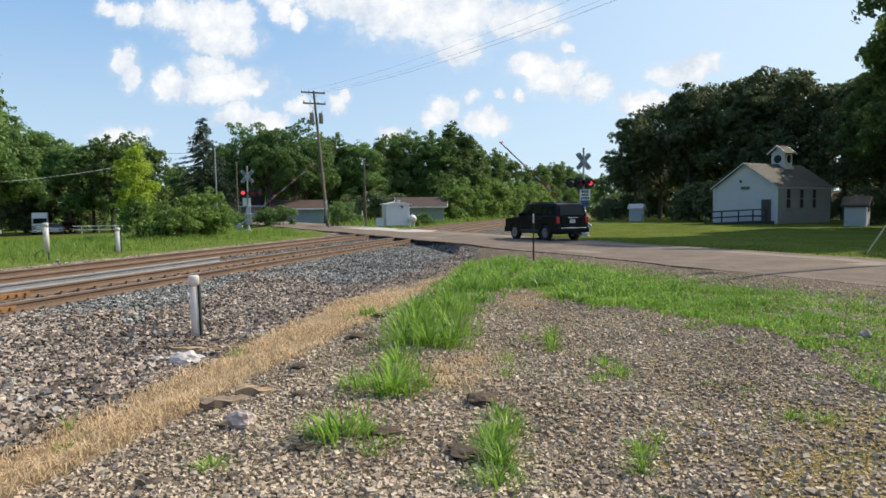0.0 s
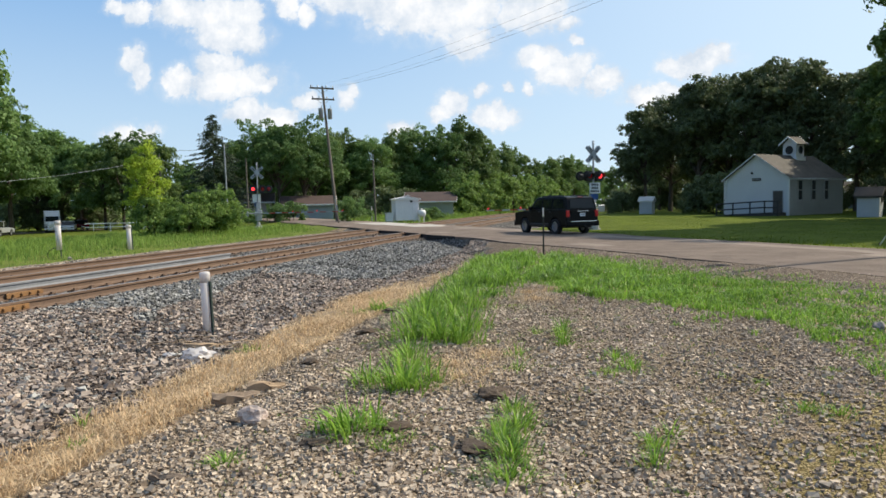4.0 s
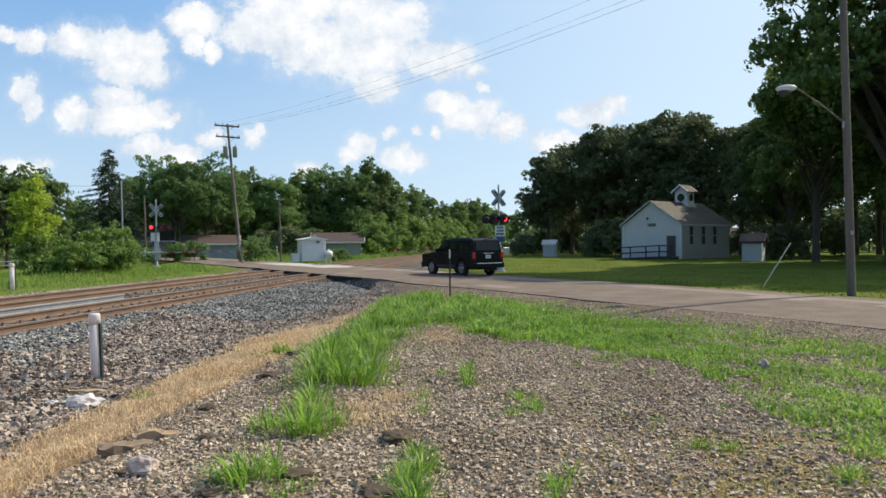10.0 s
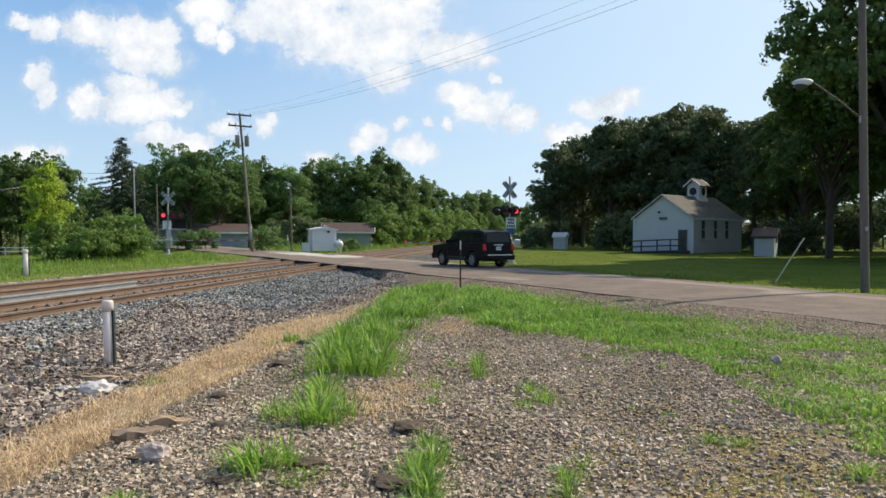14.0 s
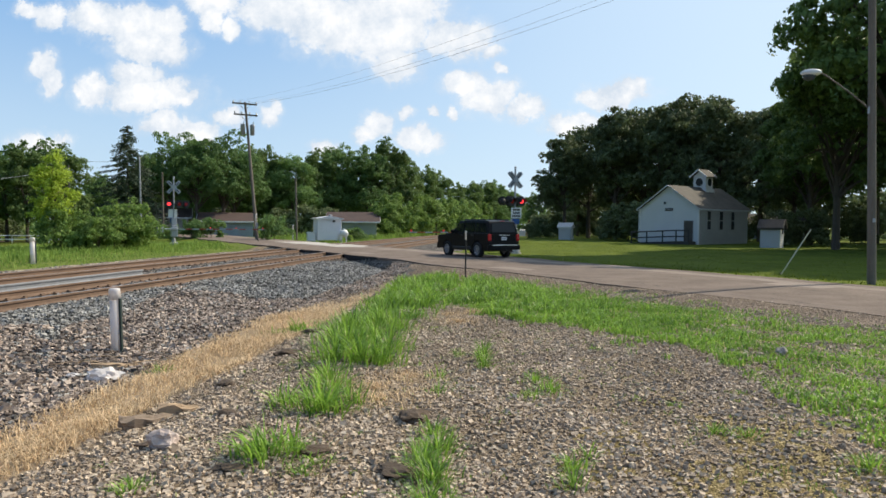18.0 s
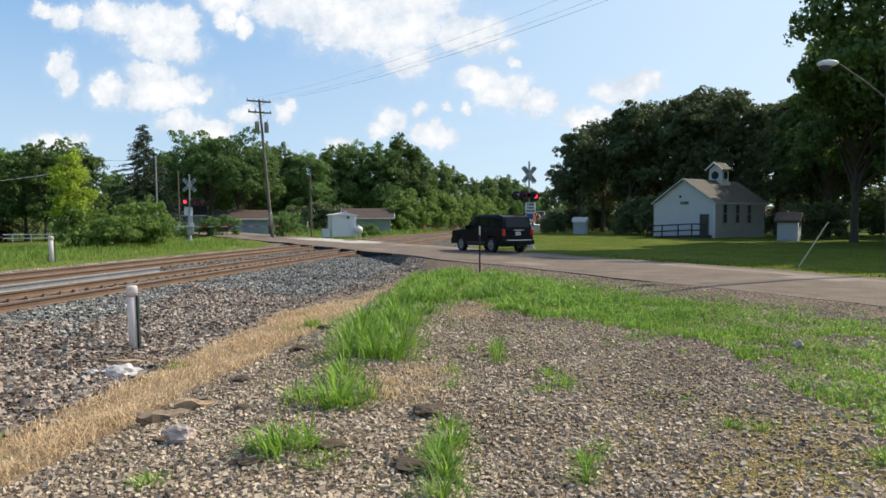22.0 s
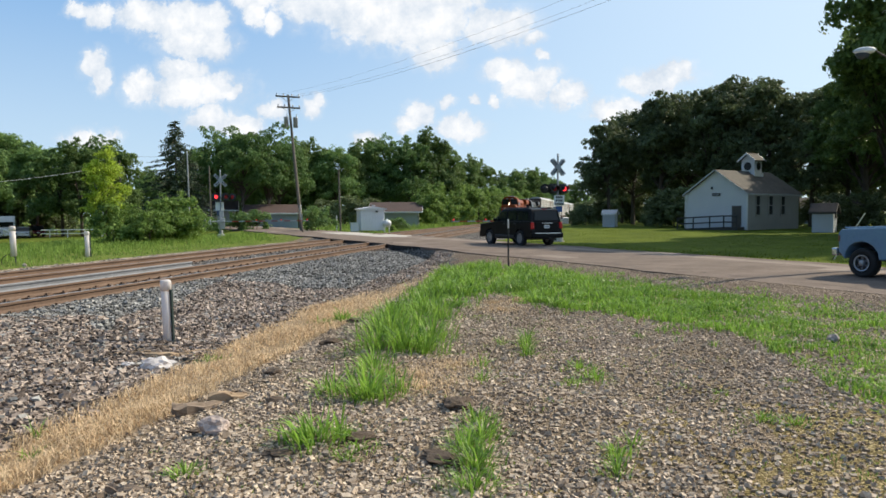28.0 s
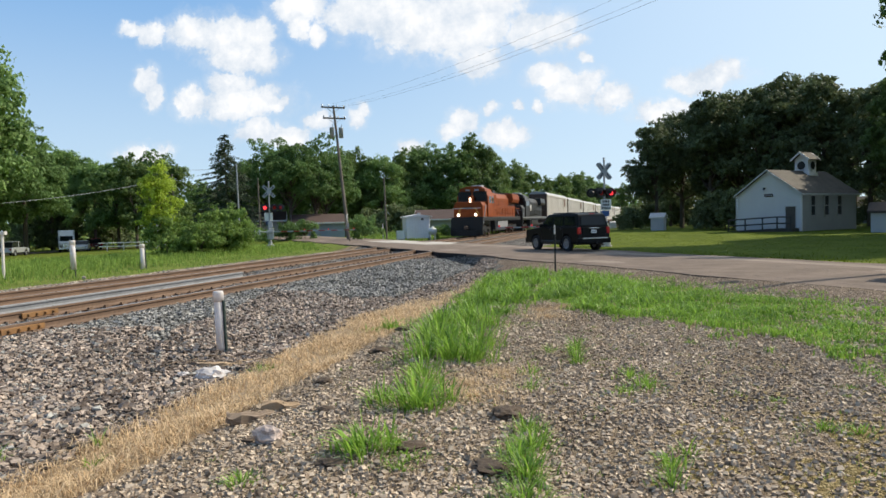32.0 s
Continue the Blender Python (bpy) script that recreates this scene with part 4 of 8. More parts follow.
    young = make_tree(61, "young bright yellow-green tree in tall grass", 5.9, 1.35, 0.7, 19, 250, 30, 0.09, LEAF_PALE, 0.24, 0.07, core=0.35)
    plant(young, -34.0, 50, 1.0)
    bush = make_tree(62, "leafy green bush in tall grass beside the tracks", 2.7, 1.55, -0.9, 14, 210, 26, 0.10, LEAF_BUSH, 0.24, 0.05, "bush", "bush", core=0.35)
    plant(bush, -33.6, 49, 1.0)
    for az, dist, s, t in ((-32.0, 52, 0.85, 1), (-30.2, 50, 1.05, 2), (-28.9, 51, 1.1, 3), (-31.2, 48, 0.75, 4), (-29.6, 54, 0.9, 0.5)):
        plant_copy(bush, az, dist, s, t)
    low = make_tree(63, "low dense green shrub", 2.4, 1.8, -0.9, 12, 150, 22, 0.12, LEAF, 0.26, 0.05, "bush", "shrub", core=0.4)
    plant(low, -25.0, 76, 0.75)
    for az, dist, s, t in ((-23.6, 78, 0.85, 1), (-26.4, 77, 0.7, 2), (-19.0, 69, 0.95, 3), (-12.9, 74, 0.6, 4), (-24.4, 79, 0.8, 5)):
        plant_copy(low, az, dist, s, t)
    hedge = make_tree(64, "tangled green trackside scrub", 6.0, 3.2, -1.2, 16, 280, 24, 0.2, LEAF_BUSH, 0.45, 0.1, "bush", "scrub", core=0.35)
    first = True
    for y, off, s in ((96, -6.5, 0.75), (106, -8, 1.05), (118, -7, 0.95), (130, -8, 1.2), (143, -7.5, 1.1), (158, -8, 1.3), (176, -8, 1.35), (196, -8, 1.4), (220, -9, 1.5)):
        x = FAR_TRACK + float(bend(y)) + off
        m = Matrix.Translation((x, y, gz(x, y))) @ Matrix.Rotation(rnd.uniform(0, 6.28), 4, "Z") @ Matrix.Scale(s, 4)
        if first:
            hedge.matrix_basis, first = m, False
        else:
            copy_thing(hedge, Matrix()).matrix_basis = m
    # bushes between the school lawn and the tracks, and by the house
    shade = make_tree(65, "dense dark evergreen bush", 4.4, 2.6, -1.2, 14, 260, 24, 0.17, LEAF_DARK, 0.34, 0.08, "bush", "dark_bush", core=0.4)
    plant(shade, 8.2, 84, 0.95)
    for az, dist, s, t in ((9.6, 82, 1.0, 2), (6.9, 88, 0.8, 4), (1.7, 96, 0.62, 1), (2.6, 104, 0.75, 3), (3.4, 118, 0.9, 2.2), (0.9, 92, 0.42, 5), (0.6, 130, 0.55, 3), (1.4, 150, 0.9, 1.2), (2.2, 175, 1.1, 1.9), (19.0, 72, 0.7, 1.4), (20.4, 74, 0.75, 2.4), (24.0, 88, 0.5, 0.3), (27.5, 86, 0.55, 2.0), (17.2, 92, 0.7, 3.1), (18.5, 122, 1.5, 1.1), (21.4, 120, 1.6, 0.2), (23.4, 121, 1.5, 4.2), (25.4, 118, 1.6, 3.0), (27.4, 119, 1.5, 1.9), (29.4, 116, 1.6, 5.5), (31.8, 114, 1.6, 2.4), (34.5, 112, 1.6, 0.6), (3.8, 128, 1.3, 2.7), (5.6, 127, 1.3, 4.9), (-18.4, 104, 0.9, 0.9), (-17.0, 102, 1.0, 3.3), (-15.2, 103, 0.9, 5.0), (-22.6, 112, 1.0, 1.2), (-37.2, 126, 1.2, 1.0), (-40.0, 127, 1.3, 2.2), (-42.4, 124, 1.2, 4.0), (-45.2, 116, 1.2, 5.0), (-48.5, 110, 1.2, 0.4)):
        plant_copy(shade, az, dist, s, t)

    # woods far behind, too far to tell trees apart
    rs = np.random.RandomState(77)
    for name, a0, a1, d0, d1, h, n, size, mat, label in (("far_woods", -63, -8, 168, 185, 8.0, 9000, 0.55, LEAF, "distant dense green woods"), ("far_woods", -8.5, 2.0, 490, 520, 16.0, 3500, 1.5, LEAF, "far green woods on the horizon"),
                                                         ("far_woods", 2.0, 62, 132, 150, 9.0, 11000, 0.5, LEAF_DARK, "distant dark woods behind the shade trees")):
        az, dd = np.radians(rs.uniform(a0, a1, n)), rs.uniform(d0, d1, n)
        x, y = dd * np.sin(az), dd * np.cos(az)
        z = ground_z(x, y) + rs.rand(n) ** 1.2 * h * (0.8 + 0.25 * np.sin(az * 90) + 0.15 * np.sin(az * 230))
        v, f = leaf_quads(rs, np.stack([x, y, z], -1), rs.uniform(0.6, 1.5, n) * size)
        tagged(new(name, from_arrays(name, v, f, mat)), label, "woods", kind="stuff")


build_trees()


# ---- buildings, poles, signals ----
def gable_house(name, label, m, w, d, eave, apex, wall, roof, over=0.3, openings=(), category="house", chimney=False, clap=0.0, trim=None, sash=None):
    """A gabled building: the gable faces local -y, centred on x = 0, depth along +y. openings: (side, along, sill, width, height, kind)."""
    t = thing(name, label, category, m)
    th = 0.16
    bm = prism([(-w / 2, 0), (w / 2, 0), (w / 2, eave), (0, apex), (-w / 2, eave)], d, "y", (0, d / 2, 0))
    body = part("wall", bm, wall, t)
    if clap:
        bm = bmesh.new()
        z = clap
        while z < apex - 0.25:
            half = w / 2 if z < eave else w / 2 * (apex - z) / (apex - eave)
            for y in (-0.012, d + 0.012):
                prism([(-half, z), (half, z), (half, z + 0.02)] + [(-half, z + 0.02)], 0.03, "y", (0, y, 0), bm)
            if z < eave:
                for x in (-w / 2 - 0.012, w / 2 + 0.012):
                    box((0.03, d, 0.02), (x, d / 2, z + 0.01), bm=bm)
            z += clap
        part("clapboard_edges", bm, wall, t)
    slope = math.atan2(apex - eave, w / 2)
    ln = (w / 2) / math.cos(slope) + over
    for s in (-1, 1):
        turn = Matrix.Rotation(s * slope, 4, "Y")
        c = Vector((0, d / 2, apex + 0.05)) + turn @ Vector((s * ln / 2, 0, 0.03))
        rf = part("roof", box((ln, d + 2 * over, 0.10), c, 0.015, turn=turn), roof, t)
        # gutter board along the eave
        e = Vector((0, d / 2, apex + 0.05)) + turn @ Vector((s * (ln + 0.02), 0, 0.0))
        part("fascia", box((0.04, d + 2 * over, 0.16), e, 0.01), trim or WHITE_PAINT, t)
        for y in (-over - 0.02, d + over + 0.02):
            part("verge_board", box((ln, 0.04, 0.12), (c.x, y, c.z - 0.03), 0.01, turn=turn), trim or WHITE_PAINT, t)
    for side, along, sill, ow, oh, kind in openings:
        if side == "front":
            o = Matrix.Translation((along, -0.02, sill))
        elif side == "right":
            o = Matrix.Translation((w / 2 + 0.06, along, sill)) @ Matrix.Rotation(radians(90), 4, "Z")
        else:
            o = Matrix.Translation((-w / 2 - 0.02, along, sill)) @ Matrix.Rotation(radians(-90), 4, "Z")
        if kind == "window":
            bm = bmesh.new()
            for x in (-ow / 2, ow / 2):
                box((0.09, 0.09, oh + 0.1), (x, 0, oh / 2), bm=bm)
            for z in (0, oh / 2, oh):
                box((ow, 0.07, 0.08), (0, 0, z), bm=bm)
            wn = part("window", bm, sash or trim or WHITE_PAINT, t)
            wn.matrix_basis = o
            part("pane", box((ow - 0.08, 0.03, oh - 0.06), (0, 0.005, oh / 2)), DARK_PANE, wn)
            part("sill", box((ow + 0.2, 0.14, 0.06), (0, -0.04, -0.06), 0.01), sash or trim or WHITE_PAINT, wn)
        else:
            dr = part("door", box((ow, 0.07, oh), (0, 0, oh / 2), 0.01), {"door": GREY_STEEL, "weathered": SHINGLE}.get(kind, DARK_WOOD), t)
            dr.matrix_basis = o
            part("door_frame", box((ow + 0.16, 0.05, oh + 0.08), (0, 0.02, oh / 2 + 0.04), 0.005), trim or WHITE_PAINT, dr)
            part("door_handle", rod((ow / 2 - 0.1, -0.07, 1.0), (ow / 2 - 0.1, -0.03, 1.0), 0.03, 0.03, 8), CHROME, dr)
    if chimney:
        part("chimney", box((0.6, 0.6, 1.2), (w * 0.15, d * 0.6, apex + 0.2), 0.02), RUST, t)
    return t


def build_school():
    w, d, eave, apex = 6.15, 9.3, 3.35, 5.45
    m = pose(13.96, 71.21, -0.12, 0, 0, -43)
    s = gable_house("schoolhouse", "old white one-room schoolhouse with brown roof and a bell cupola", m, w, d, eave, apex, WHITE_SIDING, SHINGLE, 0.32,
                    [("front", 2.1, 0.12, 0.9, 2.05, "weathered"), ("right", 1.75, 1.35, 0.72, 1.75, "window"), ("right", 4.0, 1.35, 0.72, 1.75, "window"), ("right", 6.2, 1.35, 0.72, 1.75, "window")], "schoolhouse", clap=0.16, trim=GREY_WHITE, sash=SHADE_GREY)
    # sheet over the right wall, greyed for the shade that lies on it
    part("shaded_side_sheet", box((0.05, d - 0.06, eave - 0.1), (w / 2 + 0.012, d / 2, (eave - 0.1) / 2), 0.005), SHADE_GREY, s)
    part("corner_board", box((0.14, 0.14, eave), (w / 2 + 0.01, 0.0, eave / 2), 0.01), WHITE_PAINT, s)
    part("corner_board", box((0.14, 0.14, eave), (-w / 2 - 0.01, 0.0, eave / 2), 0.01), WHITE_PAINT, s)
    part("sign", box((0.85, 0.04, 0.26), (0.05, -0.06, 3.25), 0.01), DARK_WOOD, s, "small dark name board")
    for k in range(5):
        part("letter_bar", box((0.08, 0.01, 0.12), (-0.25 + k * 0.15, -0.085, 3.25)), GREY_STEEL, s)
    part("wall_lamp", lathe([(0.06, 0), (0.12, 0.1), (0.05, 0.22)], 10, m=Matrix.Translation((-0.35, -0.15, 3.75))), BLACK, s)
    part("downpipe", rod((-w / 2 - 0.12, -0.1, 0.1), (-w / 2 - 0.12, -0.1, eave), 0.045), WHITE_PAINT, s)
    # cupola: square lantern with round openings and its own little roof
    cy, cz, cw = 6.1, apex - 0.4, 1.35
    bm = box((cw + 0.25, cw + 0.25, 0.5), (0, cy, cz + 0.1), 0.02)
    cup = part("cupola", bm, WHITE_PAINT, s, "white bell cupola with round openings")
    part("cupola_body", box((cw, cw, 1.35), (0, cy, cz + 0.95), 0.02), WHITE_PAINT, cup)
    for dx, dy, rz in ((0, -cw / 2 - 0.015, 0), (cw / 2 + 0.015, 0, 90), (-cw / 2 - 0.015, 0, -90)):
        mm = Matrix.Translation((dx, cy + dy, cz + 1.0)) @ Matrix.Rotation(radians(rz), 4, "Z") @ Matrix.Rotation(radians(90), 4, "X")
        part("louvre", lathe([(0.40, -0.02), (0.40, 0.02)], 20, m=mm), BLACK, cup, "dark round belfry opening")
        bm = lathe([(0.40, -0.03), (0.47, -0.03), (0.47, 0.05), (0.40, 0.05)], 20, m=mm, closed=True)
        part("round_frame", bm, WHITE_PAINT, cup)
    top = cz + 1.62
    for sg in (-1, 1):
        turn = Matrix.Rotation(sg * radians(38), 4, "Y")
        c = Vector((0, cy, top + 0.62)) + turn @ Vector((sg * 0.55, 0, 0))
        part("cupola_roof", box((1.25, cw + 0.65, 0.08), c, 0.01, turn=turn), SHINGLE, cup)
        for yy in (-1, 1):
            part("cupola_verge", box((1.27, 0.05, 0.15), c + Vector((0, yy * (cw / 2 + 0.33), -0.02)), 0.008, turn=turn), WHITE_PAINT, cup)
    part("cupola_gable", prism([(-cw / 2, top - 0.05), (cw / 2, top - 0.05), (0, top + 0.52)], cw, "y", (0, cy, 0)), WHITE_PAINT, cup)
    part("flashing", box((cw + 0.5, 0.5, 0.03), (0.35, cy - 0.3, cz + 0.06), turn=Matrix.Rotation(radians(34), 4, "Y")), CHROME, cup, "bright metal flashing")
    # ramp with dark wooden railing before the gable
    r = thing("wheelchair_ramp", "dark wooden access ramp with railing along the gable", "ramp", m)
    part("ramp_deck", prism([(-3.3, 0.0), (3.0, 0.0), (3.0, 0.28), (1.5, 0.28), (-3.3, 0.04)], 1.2, "y", (0, -0.85, 0)), DARK_WOOD, r)
    for x in (-3.1, -1.4, 0.3, 1.7, 2.95):
        z = max(0.05, min(0.28, 0.04 + 0.05 * (x + 3.3)))
        part("post", box((0.10, 0.10, 1.05), (x, -1.45, z + 0.5), 0.008), DARK_WOOD, r)
    for zo in (0.45, 1.0):
        bm = rod((-3.1, -1.45, 0.05 + zo), (1.5, -1.45, 0.28 + zo), 0.06, 0.06, 6)
        rod((1.5, -1.45, 0.28 + zo), (3.0, -1.45, 0.28 + zo), 0.06, 0.06, 6, bm)
        part("rail", bm, DARK_WOOD, r)


build_school()


def build_sheds():
    # white walls in the tone that has their shade mixed in
    gable_house("outhouse", "small white outhouse with a dark gable roof on the lawn", pose(20.95, 61.4, -0.12, 0, 0, 62), 1.5, 1.5, 1.62, 2.2, GREY_WHITE, DARK_SHINGLE, 0.2,
                [("front", 0.0, 1.2, 0.3, 0.35, "window")], "outhouse", clap=0.2, trim=DARK_WOOD)
    gable_house("garden_shed", "small white garden shed with a low grey roof", pose(5.9, 85.0, -0.12, 0, 0, 72), 1.2, 1.4, 1.45, 1.85, GREY_WHITE, GREY_STEEL, 0.12,
                [("right", 0.7, 0.1, 0.6, 1.2, "darkdoor")], "shed", clap=0.2)
    hs = material("pale_green_siding", (0.28, 0.30, 0.24), (0.40, 0.42, 0.34), 0.8, scale=0.8, fine=10)
    blue = material("blue_grey_siding", (0.20, 0.24, 0.27), (0.34, 0.38, 0.41), 0.8, scale=0.8, fine=10)
    red = material("red_brown_shingle", (0.05, 0.033, 0.029), (0.11, 0.072, 0.062), 0.9, scale=1.0, fine=9, bump=0.5)
    tan = material("tan_siding", (0.38, 0.34, 0.28), (0.52, 0.47, 0.40), 0.8, scale=0.8, fine=10)
    x, y, z = place(-11.9, 98)
    gable_house("house", "low pale house with a brown roof half hidden by weeds", pose(x + 1.2, y, z, 0, 0, 100), 6.0, 6.0, 2.1, 3.2, hs, red, 0.5,
                [("right", 1.4, 0.9, 1.2, 1.1, "window"), ("right", 4.0, 0.9, 1.2, 1.1, "window")], "house")
    x, y, z = place(-20.6, 100)
    gable_house("house", "low blue-grey house with a dark roof among trees", pose(x, y, z, 0, 0, 112), 6.5, 6.4, 2.2, 3.2, blue, red, 0.5,
                [("right", 2.0, 0.9, 1.3, 1.1, "window"), ("right", 5.0, 0.9, 1.0, 1.1, "window"), ], "house")
    x, y, z = place(-25.2, 104)
    gable_house("house", "low tan house with a red-brown roof and chimney", pose(x, y, z, 0, 0, 114), 6.5, 7.0, 2.2, 3.3, tan, red, 0.5,
                [("right", 2.0, 0.9, 1.3, 1.1, "window"), ("right", 6.0, 0.9, 1.3, 1.1, "window")], "house", chimney=True)
    for az, dist, rz in ((21.0, 118, 70),):
        x, y, z = place(az, dist)
        gable_house("house", "low pale house far behind the shade trees", pose(x, y, z, 0, 0, rz), 7.0, 11.0, 2.3, 3.6, blue, DARK_SHINGLE, 0.4,
                        [("left", 2.0, 0.9, 1.2, 1.2, "window"), ("left", 5.0, 0.9, 1.2, 1.2, "window"), ("left", 8.2, 0.9, 1.2, 1.2, "window")], "house")


build_sheds()


def build_cabinet():
    """Railway signal hut and the small boxes beside it."""
    metal = material("pale_grey_metal", (0.76, 0.72, 0.735), (0.87, 0.84, 0.85), 0.5, metal=0.0, scale=1.2, fine=12, mixv=0.6, bump=0.05)
    x, y, z = place(-15.0, 72.5)
    c = thing("signal_hut", "pale grey metal railway signal hut on short legs", "signal hut", pose(x, y, z, 0, 0, 28))
    part("body", box((2.35, 1.9, 2.05), (0, 0, 1.27), 0.02), metal, c)
    part("roof", prism([(-1.35, 2.28), (1.35, 2.28), (1.38, 2.36), (0, 2.58), (-1.38, 2.36)], 2.25, "y"), metal, c)
    for k in range(9):
        part("panel_seam", box((0.035, 0.03, 2.0), (-1.1 + k * 0.275, -0.955, 1.27), 0.006), metal, c)
    d = part("door", box((0.04, 0.85, 1.85), (1.19, -0.2, 1.25), 0.008), metal, c)
    part("door_handle", box((0.05, 0.05, 0.16), (1.23, 0.12, 1.2), 0.01), CHROME, d)
    for sx in (-1, 1):
        for sy in (-1, 1):
            part("leg", box((0.12, 0.12, 0.5), (sx * 1.05, sy * 0.8, 0.05), 0.01), GREY_STEEL, c)
    part("roof_vent", lathe([(0.14, 0), (0.14, 0.12), (0.2, 0.14), (0.2, 0.2), (0.02, 0.24)], 12, m=Matrix.Translation((0.2, -0.4, 2.5))), GREY_STEEL, c)
    part("wall_lamp", box((0.22, 0.14, 0.18), (0.4, -1.0, 2.1), 0.02), DARK_WOOD, c)
    # white tank on legs behind the hut
    x, y, z = place(-13.72, 71.6)
    t = thing("gas_tank", "white rounded gas tank on a stand", "tank", pose(x, y, z, 0, 0, 20))
    sm = part("tank", lathe([(0.02, -0.42), (0.2, -0.39), (0.33, -0.28), (0.37, 0), (0.33, 0.28), (0.2, 0.39), (0.02, 0.42)], 18, m=Matrix.Translation((0, 0, 0.85)) @ Matrix.Rotation(radians(90), 4, "Y")), WHITE_PAINT, t)
    smooth(sm)
    for sx in (-0.22, 0.22):
        part("leg", box((0.08, 0.4, 0.65), (sx, 0, 0.25), 0.01), WHITE_PAINT, t)
    part("valve_cover", lathe([(0.1, 0), (0.1, 0.1), (0.03, 0.14)], 10, m=Matrix.Translation((0, 0, 1.2))), WHITE_PAINT, t)
    x, y, z = place(-16.25, 71.5)
    b = thing("junction_box", "small white metal junction box beside the signal hut", "junction box", pose(x, y, z, 0, 0, 25))
    part("housing", box((0.75, 0.45, 0.8), (0, 0, 0.55), 0.03), WHITE_PAINT, b)
    part("lid", box((0.81, 0.5, 0.06), (0, 0, 0.97), 0.02), WHITE_PAINT, b)
    part("plinth", box((0.85, 0.6, 0.4), (0, 0, 0.0), 0.02), PATCH, b)
    for az, dist, h, lean, label, mat in ((-17.6, 72, 1.55, 0.0, "slim white marker post", PLASTIC_WHITE), (-20.1, 62.5, 2.0, -0.5, "leaning pale wooden stake", POLE_WOOD)):
        x, y, z = place(az, dist)
        p = thing("marker_post", label, "post", pose(x, y, z))
        part("shaft", rod((0, 0, -0.3), (lean, 0, h), 0.06, 0.05, 8), mat, p)
        part("cap", lathe([(0.065, 0), (0.05, 0.05), (0.01, 0.07)], 8, m=Matrix.Translation((lean, 0, h))), mat, p)


build_cabinet()


def insulator(bm, at):
    lathe([(0.03, -0.08), (0.06, 0.0), (0.04, 0.05), (0.07, 0.08), (0.04, 0.14), (0.02, 0.17)], 8, bm, Matrix.Translation(at))


def utility_pole():
    """Leaning line pole with two crossarms, three transformers."""
    b, t = Vector((-23.5, 63.8, -0.3)), Vector((-25.3, 65.4, 12.6))
    p = thing("utility_pole", "leaning weathered wooden utility pole with two crossarms and transformers", "utility pole", pose(b.x, b.y, b.z))
    d = t - b
    part("pole", rod((0, 0, -0.4), d, 0.165, 0.10, 12), POLE_WOOD, p)
    arm = Vector((0.93, 0.36, -0.04))
    ends = []
    for f, half in ((0.985, 1.1), (0.905, 1.05)):
        c = d * f
        turn = arm.to_track_quat("X", "Z").to_matrix().to_4x4()
        a = part("crossarm", box((half * 2, 0.11, 0.14), c + Vector((0, -0.15, 0)), 0.01, turn=turn), POLE_WOOD, p)
        for s in (-0.92, -0.35, 0.35, 0.92):
            bm = bmesh.new()
            at = c + Vector((0, -0.15, 0.1)) + arm * (s * half)
            insulator(bm, at)
            part("insulator", bm, GREY_STEEL, a)
            if f > 0.95:
                ends.append(b + at)
        for s in (-1, 1):
            part("brace", rod(c + Vector((0, -0.1, -0.5)), c + Vector((0, -0.13, -0.03)) + arm * (s * 0.6), 0.02, 0.02, 5), GREY_STEEL, a)
    for s in (-0.42, 0.42):
        c = d * 0.80 + arm * s
        tr = part("transformer", lathe([(0.02, -0.5), (0.2, -0.48), (0.21, 0.42), (0.22, 0.46), (0.05, 0.52)], 14, m=Matrix.Translation(c)), GREY_STEEL, p)
        smooth(tr)
        part("bushing", rod(c + Vector((0.08, 0, 0.5)), c + Vector((0.1, 0, 0.78)), 0.04, 0.025, 6), GREY_STEEL, tr)
    part("equipment_box", box((0.3, 0.25, 0.55), d * 0.12 + Vector((0.1, -0.25, 0)), 0.02), GREY_STEEL, p)
    part("ground_wire_guard", rod(d * 0.02 + Vector((0.1, -0.2, 0)), d * 0.2 + Vector((0.06, -0.17, 0)), 0.03, 0.03, 6), GREY_STEEL, p)
    return ends


